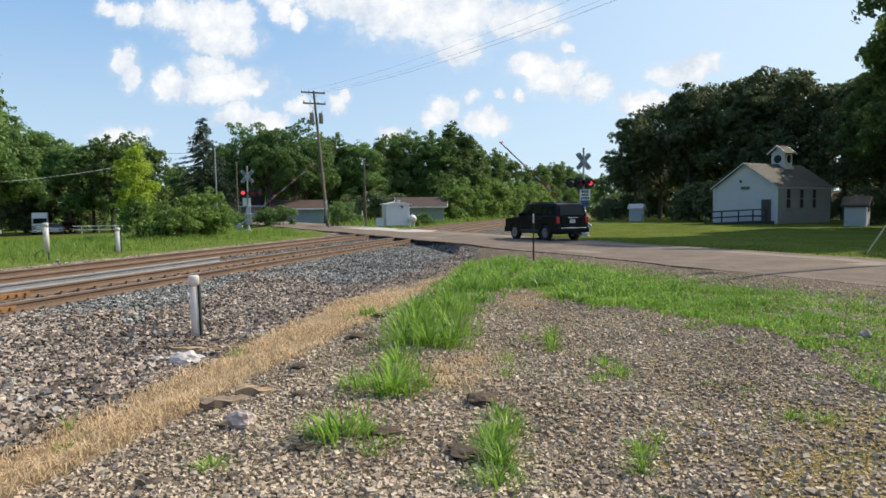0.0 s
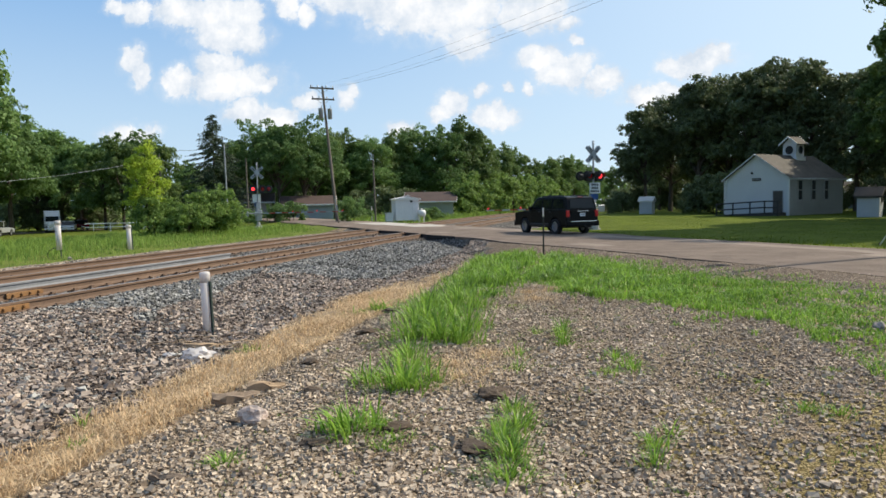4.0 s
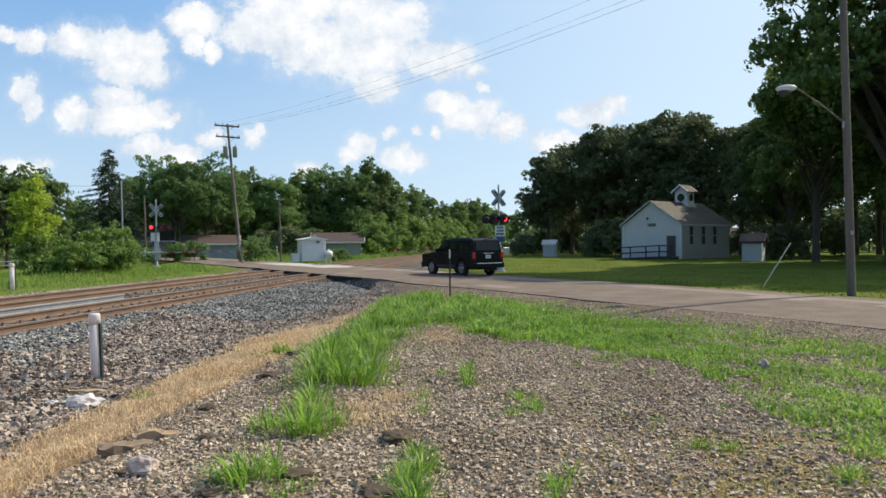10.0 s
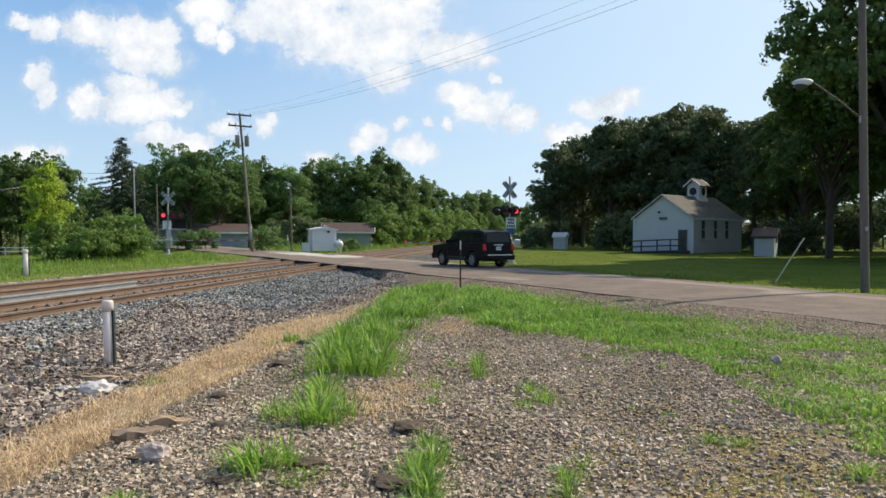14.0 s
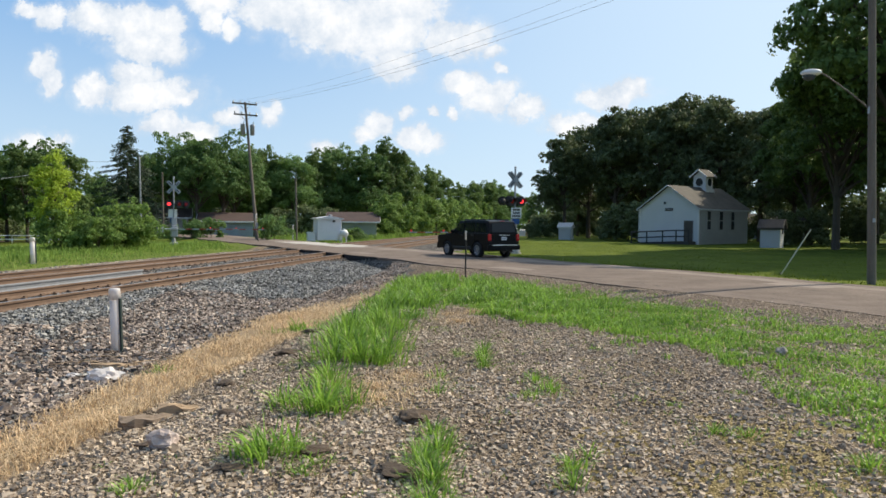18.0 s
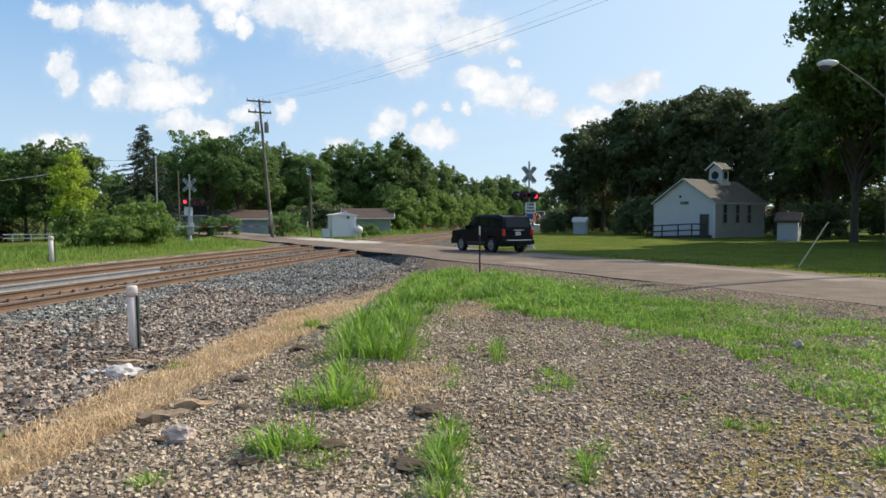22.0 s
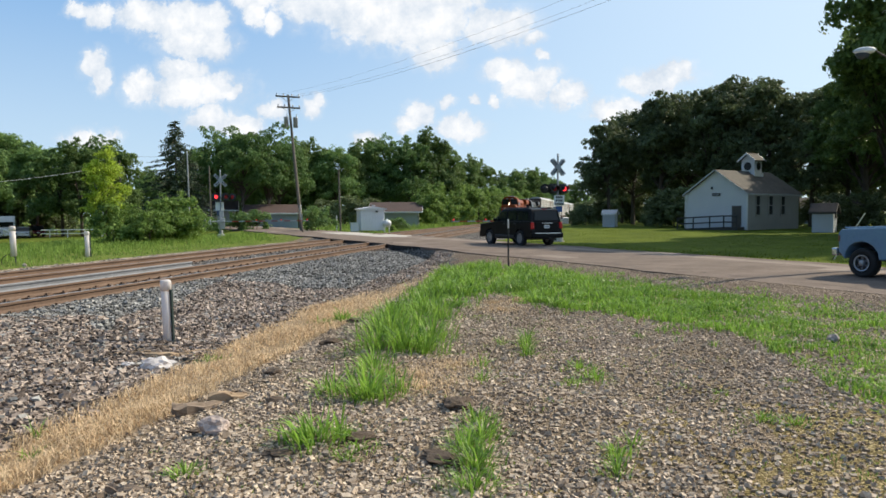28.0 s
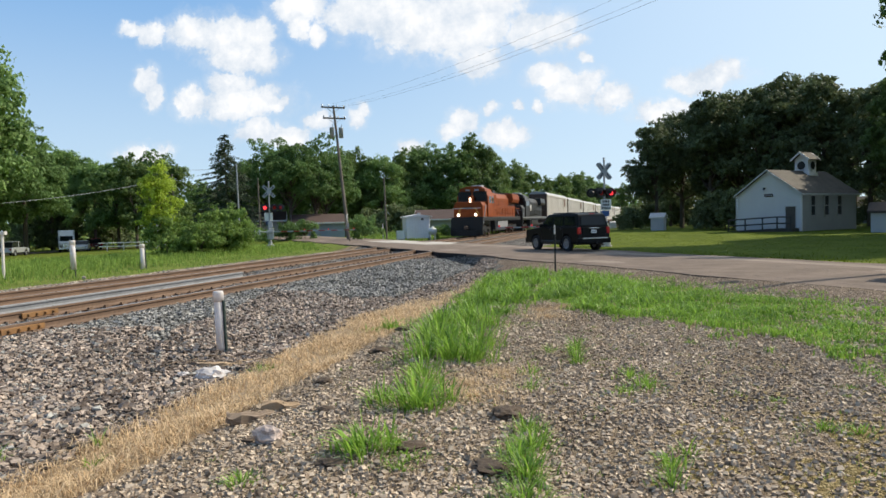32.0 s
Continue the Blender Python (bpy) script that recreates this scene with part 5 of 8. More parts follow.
def street_lamp_pole():
    """Wooden pole beside the road with a cobra-head lamp and a guy wire."""
    bx, by = 10.32, 22.75
    bz = gz(bx, by)
    p = thing("street_lamp", "tall wooden pole with a street lamp on a curved arm", "street lamp", pose(bx, by, bz))
    top = Vector((-0.25, 0.1, 11.5))
    part("pole", rod((0, 0, -0.4), top * 1.22, 0.125, 0.085, 14), POLE_WOOD, p)
    a0, a1 = Vector((-0.1, 0.03, 5.08)), Vector((-1.44, 0.44, 6.34))
    bm = bmesh.new()
    pts = [a0.lerp(a1, k / 8) + Vector((0, 0, 0.05 * math.sin(math.pi * k / 8))) for k in range(9)]
    for u, v in zip(pts, pts[1:]):
        rod(u, v, 0.024, 0.024, 8, bm)
    arm = part("lamp_arm", bm, POLE_WOOD, p)
    part("arm_bracket", box((0.06, 0.10, 0.22), a0 + Vector((-0.1, 0, 0.05)), 0.01), GREY_STEEL, arm)
    way = (a1 - a0)
    way.z = 0
    way.normalize()
    m = Matrix.Translation(a1 + way * 0.25) @ way.to_track_quat("X", "Z").to_matrix().to_4x4()
    bm = bmesh.new()
    bmesh.ops.create_uvsphere(bm, u_segments=16, v_segments=10, radius=1.0, matrix=m @ Matrix.Diagonal((0.30, 0.16, 0.11, 1)))
    hd = part("lamp_head", bm, WHITE_PAINT, p, "pale grey cobra-head lamp housing")
    smooth(hd)
    bm = bmesh.new()
    bmesh.ops.create_uvsphere(bm, u_segments=14, v_segments=8, radius=1.0, matrix=m @ Matrix.Translation((0.05, 0, -0.09)) @ Matrix.Diagonal((0.19, 0.13, 0.17, 1)))
    smooth(part("lens", bm, CLEAR_GLASS, hd))
    ca = part("crossarm", box((2.0, 0.1, 0.13), top + Vector((0, 0, -0.25)), 0.01, turn=Matrix.Rotation(radians(40), 4, "Z")), POLE_WOOD, p)
    for s in (-0.9, -0.3, 0.3, 0.9):
        bm = bmesh.new()
        insulator(bm, top + Vector((s * math.cos(radians(40)), s * math.sin(radians(40)), -0.12)))
        part("insulator", bm, GREY_STEEL, ca)
    part("number_tag", box((0.08, 0.01, 0.12), (-0.05, -0.128, 1.9)), GREY_STEEL, p)
    # guy wire with a pale plastic guard
    gx, gy = 9.25, 27.34
    g = thing("guy_wire", "slanting guy wire with a pale plastic guard, anchored in grass", "guy wire", pose(gx, gy, gz(gx, gy)))
    e2 = Vector((1.08, 0.1, 1.62))
    part("guard", rod((0, 0, -0.1), e2, 0.026, 0.026, 8), GUARD_YELLOW, g)
    part("wire", rod(e2, e2 + Vector((0.9, 0.1, 1.3)), 0.003, 0.003, 5), BLACK, g)
    part("anchor", rod((-0.1, 0, -0.25), (0.05, 0, 0.08), 0.025, 0.025, 6), RUST, g)
    return [Vector((bx, by, bz)) + top + Vector((s * math.cos(radians(40)), s * math.sin(radians(40)), 0.05)) for s in (-0.9, -0.3, 0.3, 0.9)]


def build_lines():
    ends = utility_pole()
    tops = street_lamp_pole()
    lines = thing("overhead_lines", "thin black overhead wires strung between poles", "overhead wires")
    for k, r in ((0, 0.005), (2, 0.005), (3, 0.007)):
        wire("cable", sag(ends[k], tops[k], 0.9), r, BLACK, lines)
    low = ends[1] + Vector((0.2, -0.2, -2.4))
    x, y, z = place(-33.0, 95)
    wire("cable", sag(low, (x, y, 8.6), 1.3), 0.016, BLACK, lines)
    # poles along the far road
    for az, dist, h, label, mat, r in ((-28.4, 70, 7.6, "pale slim pole behind the bushes", GREY_STEEL, 0.08), (-26.9, 84, 7.2, "thin dark wooden pole behind the signal", POLE_WOOD, 0.10), (-17.3, 75, 6.2, "plain short wooden pole beside the signal hut", POLE_WOOD, 0.11),
                                       (-33.0, 95, 8.8, "distant wooden utility pole", POLE_WOOD, 0.13), (-34.2, 64, 5.2, "slim pale pole behind the young tree", GREY_STEEL, 0.06)):
        x, y, z = place(az, dist)
        p = thing("wooden_pole", label, "pole", pose(x, y, z))
        part("shaft", rod((0, 0, -0.4), (-0.15, 0, h), r, r * 0.75, 10), mat, p)
        part("pole_cap", lathe([(r * 0.78, 0), (r * 0.6, 0.05), (0.01, 0.07)], 10, m=Matrix.Translation((-0.15, 0, h))), mat, p)
    x2, y2, z2 = place(-58, 80)
    x, y, z = place(-33.0, 95)
    wire("cable", sag((x, y, z + 8.5), (x2, y2, z2 + 5.5), 1.6), 0.022, GREY_STEEL, lines, "pale insulated cable")


build_lines()


def build_signal(m, label, face=0.0, plates=0.0):
    """Crossing signal: mast, crossbuck, flashing lamps on both sides, signs, gate machine and striped arm. Local +y is the way the traffic that it stops drives."""
    s = thing("crossing_signal", label, "crossing signal", m, group="crossing signals")
    part("mast", rod((0, 0, 0.2), (0, 0, 4.9), 0.055, 0.055, 12), GREY_STEEL, s)
    part("mast_cap", lathe([(0.07, 0), (0.07, 0.04), (0.02, 0.1)], 10, m=Matrix.Translation((0, 0, 4.9))), GREY_STEEL, s)
    part("base", lathe([(0.32, -0.1), (0.32, 0.18), (0.16, 0.24), (0.12, 0.5), (0.07, 0.55)], 14), GREY_STEEL, s)
    part("foundation", box((0.6, 0.6, 0.3), (0, 0, -0.12), 0.03), PATCH, s)
    for side, yy in ((-1, -0.075), (1, 0.075)):
        for a in (45, -45):
            turn = Matrix.Rotation(radians(a), 4, "Y")
            bl = part("crossbuck_blade", box((1.22, 0.015, 0.22), (0, yy + (0.012 if a > 0 else 0) * side, 4.3), 0.004, turn=turn), SIGN_WHITE, s, "white crossbuck blade")
            for k in (-4, -3, -2, 2, 3, 4):
                c = turn @ Vector((k * 0.115, 0, 0)) + Vector((0, yy + (0.022 if a > 0 else 0.010) * side, 4.3))
                part("letter_bar", box((0.06, 0.004, 0.12), c, turn=turn), BLACK, bl)
        # lamp pair
        part("lamp_bar", rod((-0.42, yy * 1.2, 3.05), (0.42, yy * 1.2, 3.05), 0.03, 0.03, 8), BLACK, s)
        for x, lit in ((-0.36, False), (0.36, True)):
            mm = Matrix.Translation((x, yy * 2.0, 3.05)) @ Matrix.Rotation(radians(-90 * side), 4, "X")
            disc = part("lamp_background", lathe([(0.30, -0.012), (0.30, 0.012)], 22, m=mm), BLACK, s, "round black lamp background")
            part("housing", lathe([(0.1, -0.16), (0.15, -0.12), (0.16, 0.0)], 14, m=mm), BLACK, disc)
            part("lens", lathe([(0.135, 0.012), (0.135, 0.03), (0.08, 0.045), (0.01, 0.05)], 16, m=mm), RED_LIT if lit else RED_GLOW, disc)
            bm = bmesh.new()
            for k in range(9):
                an = radians(-10 + k * 25)
                c = mm @ Vector((math.cos(an) * 0.17, (-1 if side < 0 else 1) * 0 + math.sin(an) * 0.17 * (1 if side > 0 else -1) * -1, 0.14))
                box((0.075, 0.28, 0.012), c, bm=bm, turn=Matrix.Rotation(math.atan2((c - Vector((x, 0, 3.05))).z, (c - Vector((x, 0, 3.05))).x) - math.pi / 2, 4, "Y").inverted())
            part("hood", bm, BLACK, disc)
    # side-facing lamp
    part("side_arm", rod((0, 0, 3.05), (-0.85, 0.1, 3.05), 0.03, 0.03, 8), BLACK, s)
    mm = Matrix.Translation((-0.85, 0.1, 3.05)) @ Matrix.Rotation(radians(75), 4, "Y") @ Matrix.Rotation(radians(-60), 4, "X")
    disc = part("lamp_background", lathe([(0.28, -0.012), (0.28, 0.012)], 22, m=mm), BLACK, s, "round black lamp background")
    part("housing", lathe([(0.11, -0.2), (0.15, -0.14), (0.15, 0.0)], 14, m=mm), BLACK, disc)
    part("lens", lathe([(0.135, 0.012), (0.12, 0.04), (0.01, 0.05)], 16, m=mm), RED_LENS, disc)
    # plates under the lamps
    sg = part("stop_sign_plate", box((0.62, 0.015, 0.62), (0.06, -0.09, 2.36), 0.006), WHITE_PAINT, s, "white plate with three rows of black lettering")
    for r, n in ((0.19, 4), (0.0, 4), (-0.19, 5)):
        for k in range(n):
            part("letter_bar", box((0.075, 0.006, 0.13), (0.06 + (k - (n - 1) / 2) * 0.105, -0.10, 2.36 + r)), BLACK, sg)
    blue = material("blue_sign", (0.02, 0.07, 0.22), (0.03, 0.10, 0.30), 0.4, bump=0.0)
    part("notice_plate", box((0.42, 0.015, 0.32), (0.04, -0.09, 1.86), 0.004), blue, s, "blue notice plate")
    part("cantilever_box", box((0.34, 0.26, 0.5), (0, 0.1, 1.75), 0.02), GREY_STEEL, s)
    for ob in s.children:
        if ob.name.split(".")[0] not in ("mast", "base", "foundation", "mast_cap"):
            ob.matrix_basis = Matrix.Rotation(radians(plates if "plate" in ob.name else face), 4, "Z")
    # gate machine and counterweight
    g = part("gate_machine", box((0.42, 0.62, 0.85), (0.02, 0.32, 1.05), 0.03), GREY_STEEL, s, "grey gate machine box")
    part("bell", lathe([(0.02, 0), (0.08, 0.02), (0.07, 0.06), (0.02, 0.09)], 14, m=Matrix.Translation((0, 0, 5.0))), GREY_STEEL, s)
    piv = Vector((0.0, 0.72, 1.2))
    arm = part("gate_arm", rod((1.15, 0, 0), (-0.2, 0, 0), 0.05, 0.05, 8), GREY_STEEL, s, "striped red and white gate arm")
    n = 13
    for k in range(n):
        a, b = -0.2 - k * 0.49, -0.2 - (k + 1) * 0.49
        h = 0.042 - 0.016 * k / n
        part("stripe", box((0.49, 0.05, h * 2), ((a + b) / 2, 0, 0)), RED_PAINT if k % 2 else SIGN_WHITE, arm)
    for x in (-2.5, -4.4, -6.45):
        part("arm_lamp", box((0.09, 0.11, 0.10), (x, 0, 0.09), 0.025), RED_ARM, arm, "small red gate lamp")
    part("counterweight", box((0.45, 0.10, 0.42), (1.05, 0.0, -0.03), 0.03), GREY_STEEL, arm)
    part("gate_bracket", box((0.5, 0.09, 0.2), (0.15, 0, 0.0), 0.02), GREY_STEEL, arm)
    return s, arm, piv


RED_GLOW = material("dim_red_lamp", (0.16, 0.008, 0.008), (0.24, 0.012, 0.012), 0.25, bump=0.0, emit=((1.0, 0.04, 0.05), 0.03))
SIGNAL_A, ARM_A, PIVOT = build_signal(pose(-0.33, 43.3, -0.12, 0, 0, 35.2), "crossing signal with lit red lamps and gate arm beside the lawn", 4, -20)
SIGNAL_B, ARM_B, PIVOT = build_signal(pose(-25.6, 52.0, -0.2, 0, 0, 215.2), "crossing signal with lit red lamps and gate arm beyond the tracks")


# ---- road vehicles: local +y is forward, x to the right, z = 0 on the road ----
def wheel(parent, x, y, r, width, rim_mat, spokes=5, rim=0.62):
    side = 1 if x > 0 else -1
    m = Matrix.Translation((x, y, r)) @ Matrix.Rotation(radians(90 * side), 4, "Y")
    w = new("wheel")
    w.parent = parent
    w.matrix_basis = m
    h = width / 2
    smooth(part("tyre", lathe([(r * rim, -h), (r * 0.9, -h), (r * 0.98, -h * 0.8), (r, -h * 0.5), (r, h * 0.5), (r * 0.98, h * 0.8), (r * 0.9, h), (r * rim, h * 0.9)], 28, closed=True), TYRE, w))
    part("rim", lathe([(r * rim * 1.0, -h * 0.5), (r * rim * 1.0, h * 0.92), (r * rim * 0.93, h * 0.92), (r * rim * 0.86, h * 0.15), (r * 0.2, h * 0.2), (r * 0.17, h * 0.75), (0.01, h * 0.78)], 24), rim_mat, w)
    bm = bmesh.new()
    for k in range(spokes):
        turn = Matrix.Rotation(2 * math.pi * k / spokes, 4, "Z")
        box((r * rim * 0.75, r * 0.14, 0.03), turn @ Vector((r * rim * 0.5, 0, h * 0.66)), bm=bm, turn=turn)
    part("spokes", bm, rim_mat, w)
    return w


def side_window(parent, outline, x, mat=None):
    """A pane lying on the flank at x; outline in (y, z)."""
    return part("side_window", prism(outline, 0.03, "x", (x, 0, 0), bevel=0.004), mat or GLASS, parent)


def body_shell(outline, width, bevel=0.05):
    """A body pushed from its side outline (y, z)."""
    return prism(outline, width, "x", bevel=bevel)


def arch(cy, r, n=8):
    """Points of a wheel arch from front to rear, on the sill line."""
    return [(cy + r * math.cos(math.pi * k / n), 0.40 + r * math.sin(math.pi * k / n) * 0.98) for k in range(n + 1)]


def build_suv():
    """Boxy black four-wheel-drive wagon, waiting."""
    c = thing("suv", "boxy black four-wheel-drive wagon waiting on the road", "car", pose(-2.10, 35.55, -0.012, 0, 0, 38.5) @ Matrix.Diagonal((0.95, 0.92, 0.985, 1)))
    fw, rw = 1.42, -1.36
    low = [(2.36, 0.48), (2.38, 0.95), (2.30, 1.04), (1.05, 1.14), (0.95, 1.17), (-2.28, 1.17), (-2.36, 0.95), (-2.38, 0.50), (-2.25, 0.40)] + arch(rw, 0.43)[::-1] + [(0.9, 0.38)] + arch(fw, 0.43)[::-1] + [(2.2, 0.40)]
    part("body", body_shell(low, 1.84, bevel=0.035), CAR_BLACK, c)
    up = [(1.02, 1.14), (0.45, 1.70), (0.30, 1.755), (-1.2, 1.785), (-2.05, 1.76), (-2.18, 1.70), (-2.32, 1.14)]
    bm = prism(up, 1.66, "x")
    for v in bm.verts:
        k = (v.co.z - 1.14) / 0.62
        v.co.x *= 1.07 - 0.12 * k
    bmesh.ops.bevel(bm, geom=list(bm.edges), offset=0.04, segments=2, affect="EDGES", profile=0.6)
    part("cabin", bm, CAR_BLACK, c)
    for s in (-1, 1):
        for nm, o in (("front", [(0.80, 1.22), (0.42, 1.62), (-0.12, 1.65), (-0.12, 1.22)]), ("rear", [(-0.22, 1.22), (-0.22, 1.65), (-1.02, 1.67), (-1.02, 1.22)]), ("quarter", [(-1.14, 1.24), (-1.14, 1.66), (-1.95, 1.64), (-2.06, 1.24)])):
            bm = prism(o, 0.02, "x")
            for v in bm.verts:
                v.co.x = s * (0.888 - 0.10 * (v.co.z - 1.14) / 0.62 + 0.012) + (v.co.x * 0.5)
            part("side_window", bm, GLASS, c)
        part("mirror", box((0.20, 0.12, 0.17), (s * 1.02, 0.72, 1.24), 0.03), CAR_BLACK, c)
        part("roof_rail", box((0.045, 1.9, 0.06), (s * 0.68, -0.85, 1.80), 0.015), BLACK, c)
        for y in (0.0, -0.95):
            part("door_handle", box((0.03, 0.20, 0.045), (s * 0.935, y, 1.06), 0.01), BLACK, c)
        for y in (0.86, -0.17, -1.05):
            part("door_gap", box((0.012, 0.012, 0.62), (s * 0.922, y, 0.82)), BLACK, c)
        part("sill_cladding", box((0.05, 1.75, 0.14), (s * 0.925, 0.03, 0.45), 0.02), BLACK, c)
        tl = part("tail_lamp", box((0.17, 0.10, 0.30), (s * 0.85, -2.345, 0.98), 0.02), RED_TAIL, c, "red tail lamp")
        part("reversing_lens", box((0.15, 0.02, 0.07), (s * 0.85, -2.40, 0.90), 0.005), RED_LENS, tl)
        part("reflector", box((0.14, 0.02, 0.05), (s * 0.7, -2.455, 0.46), 0.005), RED_LENS, c)
        wheel(c, s * 0.82, fw, 0.375, 0.25, ALLOY)
        wheel(c, s * 0.82, rw, 0.375, 0.25, ALLOY)
        part("headlamp", lathe([(0.1, -0.02), (0.1, 0.03), (0.02, 0.05)], 14, m=Matrix.Translation((s * 0.68, 2.37, 0.86)) @ Matrix.Rotation(radians(-90), 4, "X")), CLEAR_GLASS, c)
    part("rear_window", prism([(-0.72, 1.22), (0.72, 1.22), (0.64, 1.66), (-0.64, 1.66)], 0.02, "y", bevel=0.004), GLASS, c).matrix_basis = Matrix.Translation((0, -2.325, 0)) @ Matrix.Translation((0, 0, 1.2)) @ Matrix.Rotation(radians(-14), 4, "X") @ Matrix.Translation((0, 0, -1.2))
    part("windscreen", prism([(-0.74, 1.18), (0.74, 1.18), (0.66, 1.66), (-0.66, 1.66)], 0.02, "y", bevel=0.004), GLASS, c).matrix_basis = Matrix.Translation((0, 1.0, 1.18)) @ Matrix.Rotation(radians(45), 4, "X") @ Matrix.Translation((0, 0, -1.18))
    rb = part("rear_bumper", box((1.86, 0.22, 0.26), (0, -2.36, 0.52), 0.05, seg=2), CAR_BLACK, c)
    part("bumper_trim", box((1.5, 0.03, 0.05), (0, -2.475, 0.62), 0.01), CHROME, rb, "bright bumper strip")
    part("front_bumper", box((1.86, 0.2, 0.3), (0, 2.36, 0.52), 0.05, seg=2), CAR_BLACK, c)
    part("tow_hitch", box((0.08, 0.18, 0.08), (0, -2.52, 0.40), 0.01), BLACK, c)
    tg = part("tailgate", box((1.36, 0.03, 0.55), (0, -2.365, 0.88), 0.02), CAR_BLACK, c)
    part("tailgate_strip", box((0.62, 0.02, 0.035), (0.0, -2.39, 1.09), 0.006), CHROME, tg, "bright tailgate strip")
    part("number_plate", box((0.31, 0.012, 0.155), (-0.02, -2.39, 0.93), 0.004), WHITE_PAINT, tg, "pale number plate")
    part("plate_bars", box((0.24, 0.006, 0.06), (-0.02, -2.40, 0.93)), GREY_STEEL, tg)
    part("grille", box((0.95, 0.04, 0.26), (0, 2.385, 0.82), 0.01), BLACK, c)
    part("exhaust", rod((0.55, -2.42, 0.30), (0.55, -2.1, 0.30), 0.035, 0.035, 10), CHROME, c)
    part("high_brake_lamp", box((0.3, 0.04, 0.03), (0, -2.17, 1.745), 0.005), RED_LENS, c)
    part("underbody", box((1.5, 4.2, 0.2), (0, 0, 0.42), 0.03), BLACK, c)


RED_TAIL = material("tail_lamp_red", (0.13, 0.006, 0.009), (0.22, 0.012, 0.014), 0.2, bump=0.0, emit=((1.0, 0.05, 0.05), 0.08))
build_suv()


def build_pickup():
    """Old square-bodied pickup in faded light blue over white."""
    blue = material("faded_blue_paint", (0.10, 0.20, 0.32), (0.18, 0.31, 0.44), 0.28, scale=1.5, fine=14, mixv=0.55, bump=0.03, coat=0.4)
    c = thing("pickup_truck", "old square light-blue pickup truck with chrome bumper", "pickup truck")
    fw, rw, r = 1.73, -1.5, 0.37
    nose = [(2.34, 0.62), (2.36, 1.10), (2.30, 1.20), (2.0, 1.235), (0.80, 1.28), (0.78, 0.50)] + [(y, z + 0.06) for y, z in arch(fw, 0.46)[::-1]] + [(2.28, 0.58)]
    part("front_body", prism(nose, 1.92, "x", bevel=0.03), blue, c)
    part("hood", box((1.62, 1.52, 0.05), (0, 1.55, 1.265), 0.02, turn=Matrix.Rotation(radians(-1.5), 4, "X")), blue, c)
    cabo = [(0.80, 0.48), (0.80, 1.27), (0.70, 1.30), (0.22, 1.80), (0.10, 1.85), (-0.55, 1.86), (-0.68, 1.80), (-0.78, 1.28), (-0.80, 0.48)]
    bm = prism(cabo, 1.86, "x")
    for v in bm.verts:
        if v.co.z > 1.29:
            v.co.x *= 0.88
    bmesh.ops.bevel(bm, geom=list(bm.edges), offset=0.03, segments=2, affect="EDGES", profile=0.6)
    part("cab", bm, blue, c)
    bed = [(-0.86, 0.55), (-0.86, 1.22), (-2.62, 1.22), (-2.62, 0.58)] + [(y, z + 0.06) for y, z in arch(rw, 0.45)[::-1]]
    bo = part("cargo_bed", prism(bed, 1.92, "x", bevel=0.03), blue, c)
    # flat black sheet on the closed bed, standing for the shade inside it
    part("bed_shade_sheet", box((1.6, 1.6, 0.03), (0, -1.74, 1.222)), BLACK, bo)
    for s in (-1, 1):
        for y0 in (fw, rw):
            w = wheel(c, s * 0.80, y0, r, 0.27, DULL_RIM, 6, 0.56)
            part("trim_ring", lathe([(r * 0.47, 0.128), (r * 0.56, 0.132), (r * 0.56, 0.15), (r * 0.47, 0.142)], 28, closed=True), GREY_STEEL, w, "grey wheel trim ring")
            part("hub_cap", lathe([(r * 0.2, 0.09), (r * 0.19, 0.15), (r * 0.1, 0.165), (0.01, 0.168)], 18), GREY_STEEL, w)
        part("side_window", prism([(0.52, 1.34), (0.14, 1.74), (-0.58, 1.76), (-0.62, 1.34)], 0.02, "x", (s * 0.862, 0, 0), bevel=0.004), GLASS, c)
        part("lower_trim", box((0.03, 2.0, 0.10), (s * 0.955, -0.1, 0.66), 0.01), WHITE_PAINT, c, "white lower body stripe")
        part("mirror", box((0.16, 0.05, 0.24), (s * 1.08, 0.62, 1.42), 0.01), CHROME, c)
        part("mirror_arm", rod((s * 0.93, 0.66, 1.3), (s * 1.05, 0.62, 1.42), 0.012, 0.012, 6), CHROME, c)
        part("door_handle", box((0.03, 0.16, 0.04), (s * 0.945, -0.45, 1.10), 0.008), CHROME, c)
        part("door_gap", box((0.012, 0.012, 0.75), (s * 0.938, 0.62, 0.88)), BLACK, c)
        part("headlamp", box((0.26, 0.05, 0.19), (s * 0.76, 2.365, 0.98), 0.02), CLEAR_GLASS, c, "square headlamp")
        part("turn_lamp", box((0.10, 0.05, 0.16), (s * 0.93, 2.33, 0.98), 0.01), ORANGE_RUST, c)
        part("tail_lamp", box((0.12, 0.05, 0.34), (s * 0.90, -2.63, 0.98), 0.01), RED_LENS, c)
        part("mud_flap", box((0.26, 0.02, 0.3), (s * 0.8, 0.98, 0.36)), BLACK, c)
    part("windscreen", prism([(-0.74, 0.0), (0.74, 0.0), (0.66, 0.62), (-0.66, 0.62)], 0.02, "y", bevel=0.004), GLASS, c).matrix_basis = Matrix.Translation((0, 0.70, 1.28)) @ Matrix.Rotation(radians(42), 4, "X")
    part("grille", box((1.25, 0.05, 0.30), (0, 2.36, 0.98), 0.01), BLACK, c)
    bm = bmesh.new()
    for z in (0.88, 0.95, 1.02, 1.09):
        box((1.25, 0.02, 0.02), (0, 2.39, z), bm=bm)
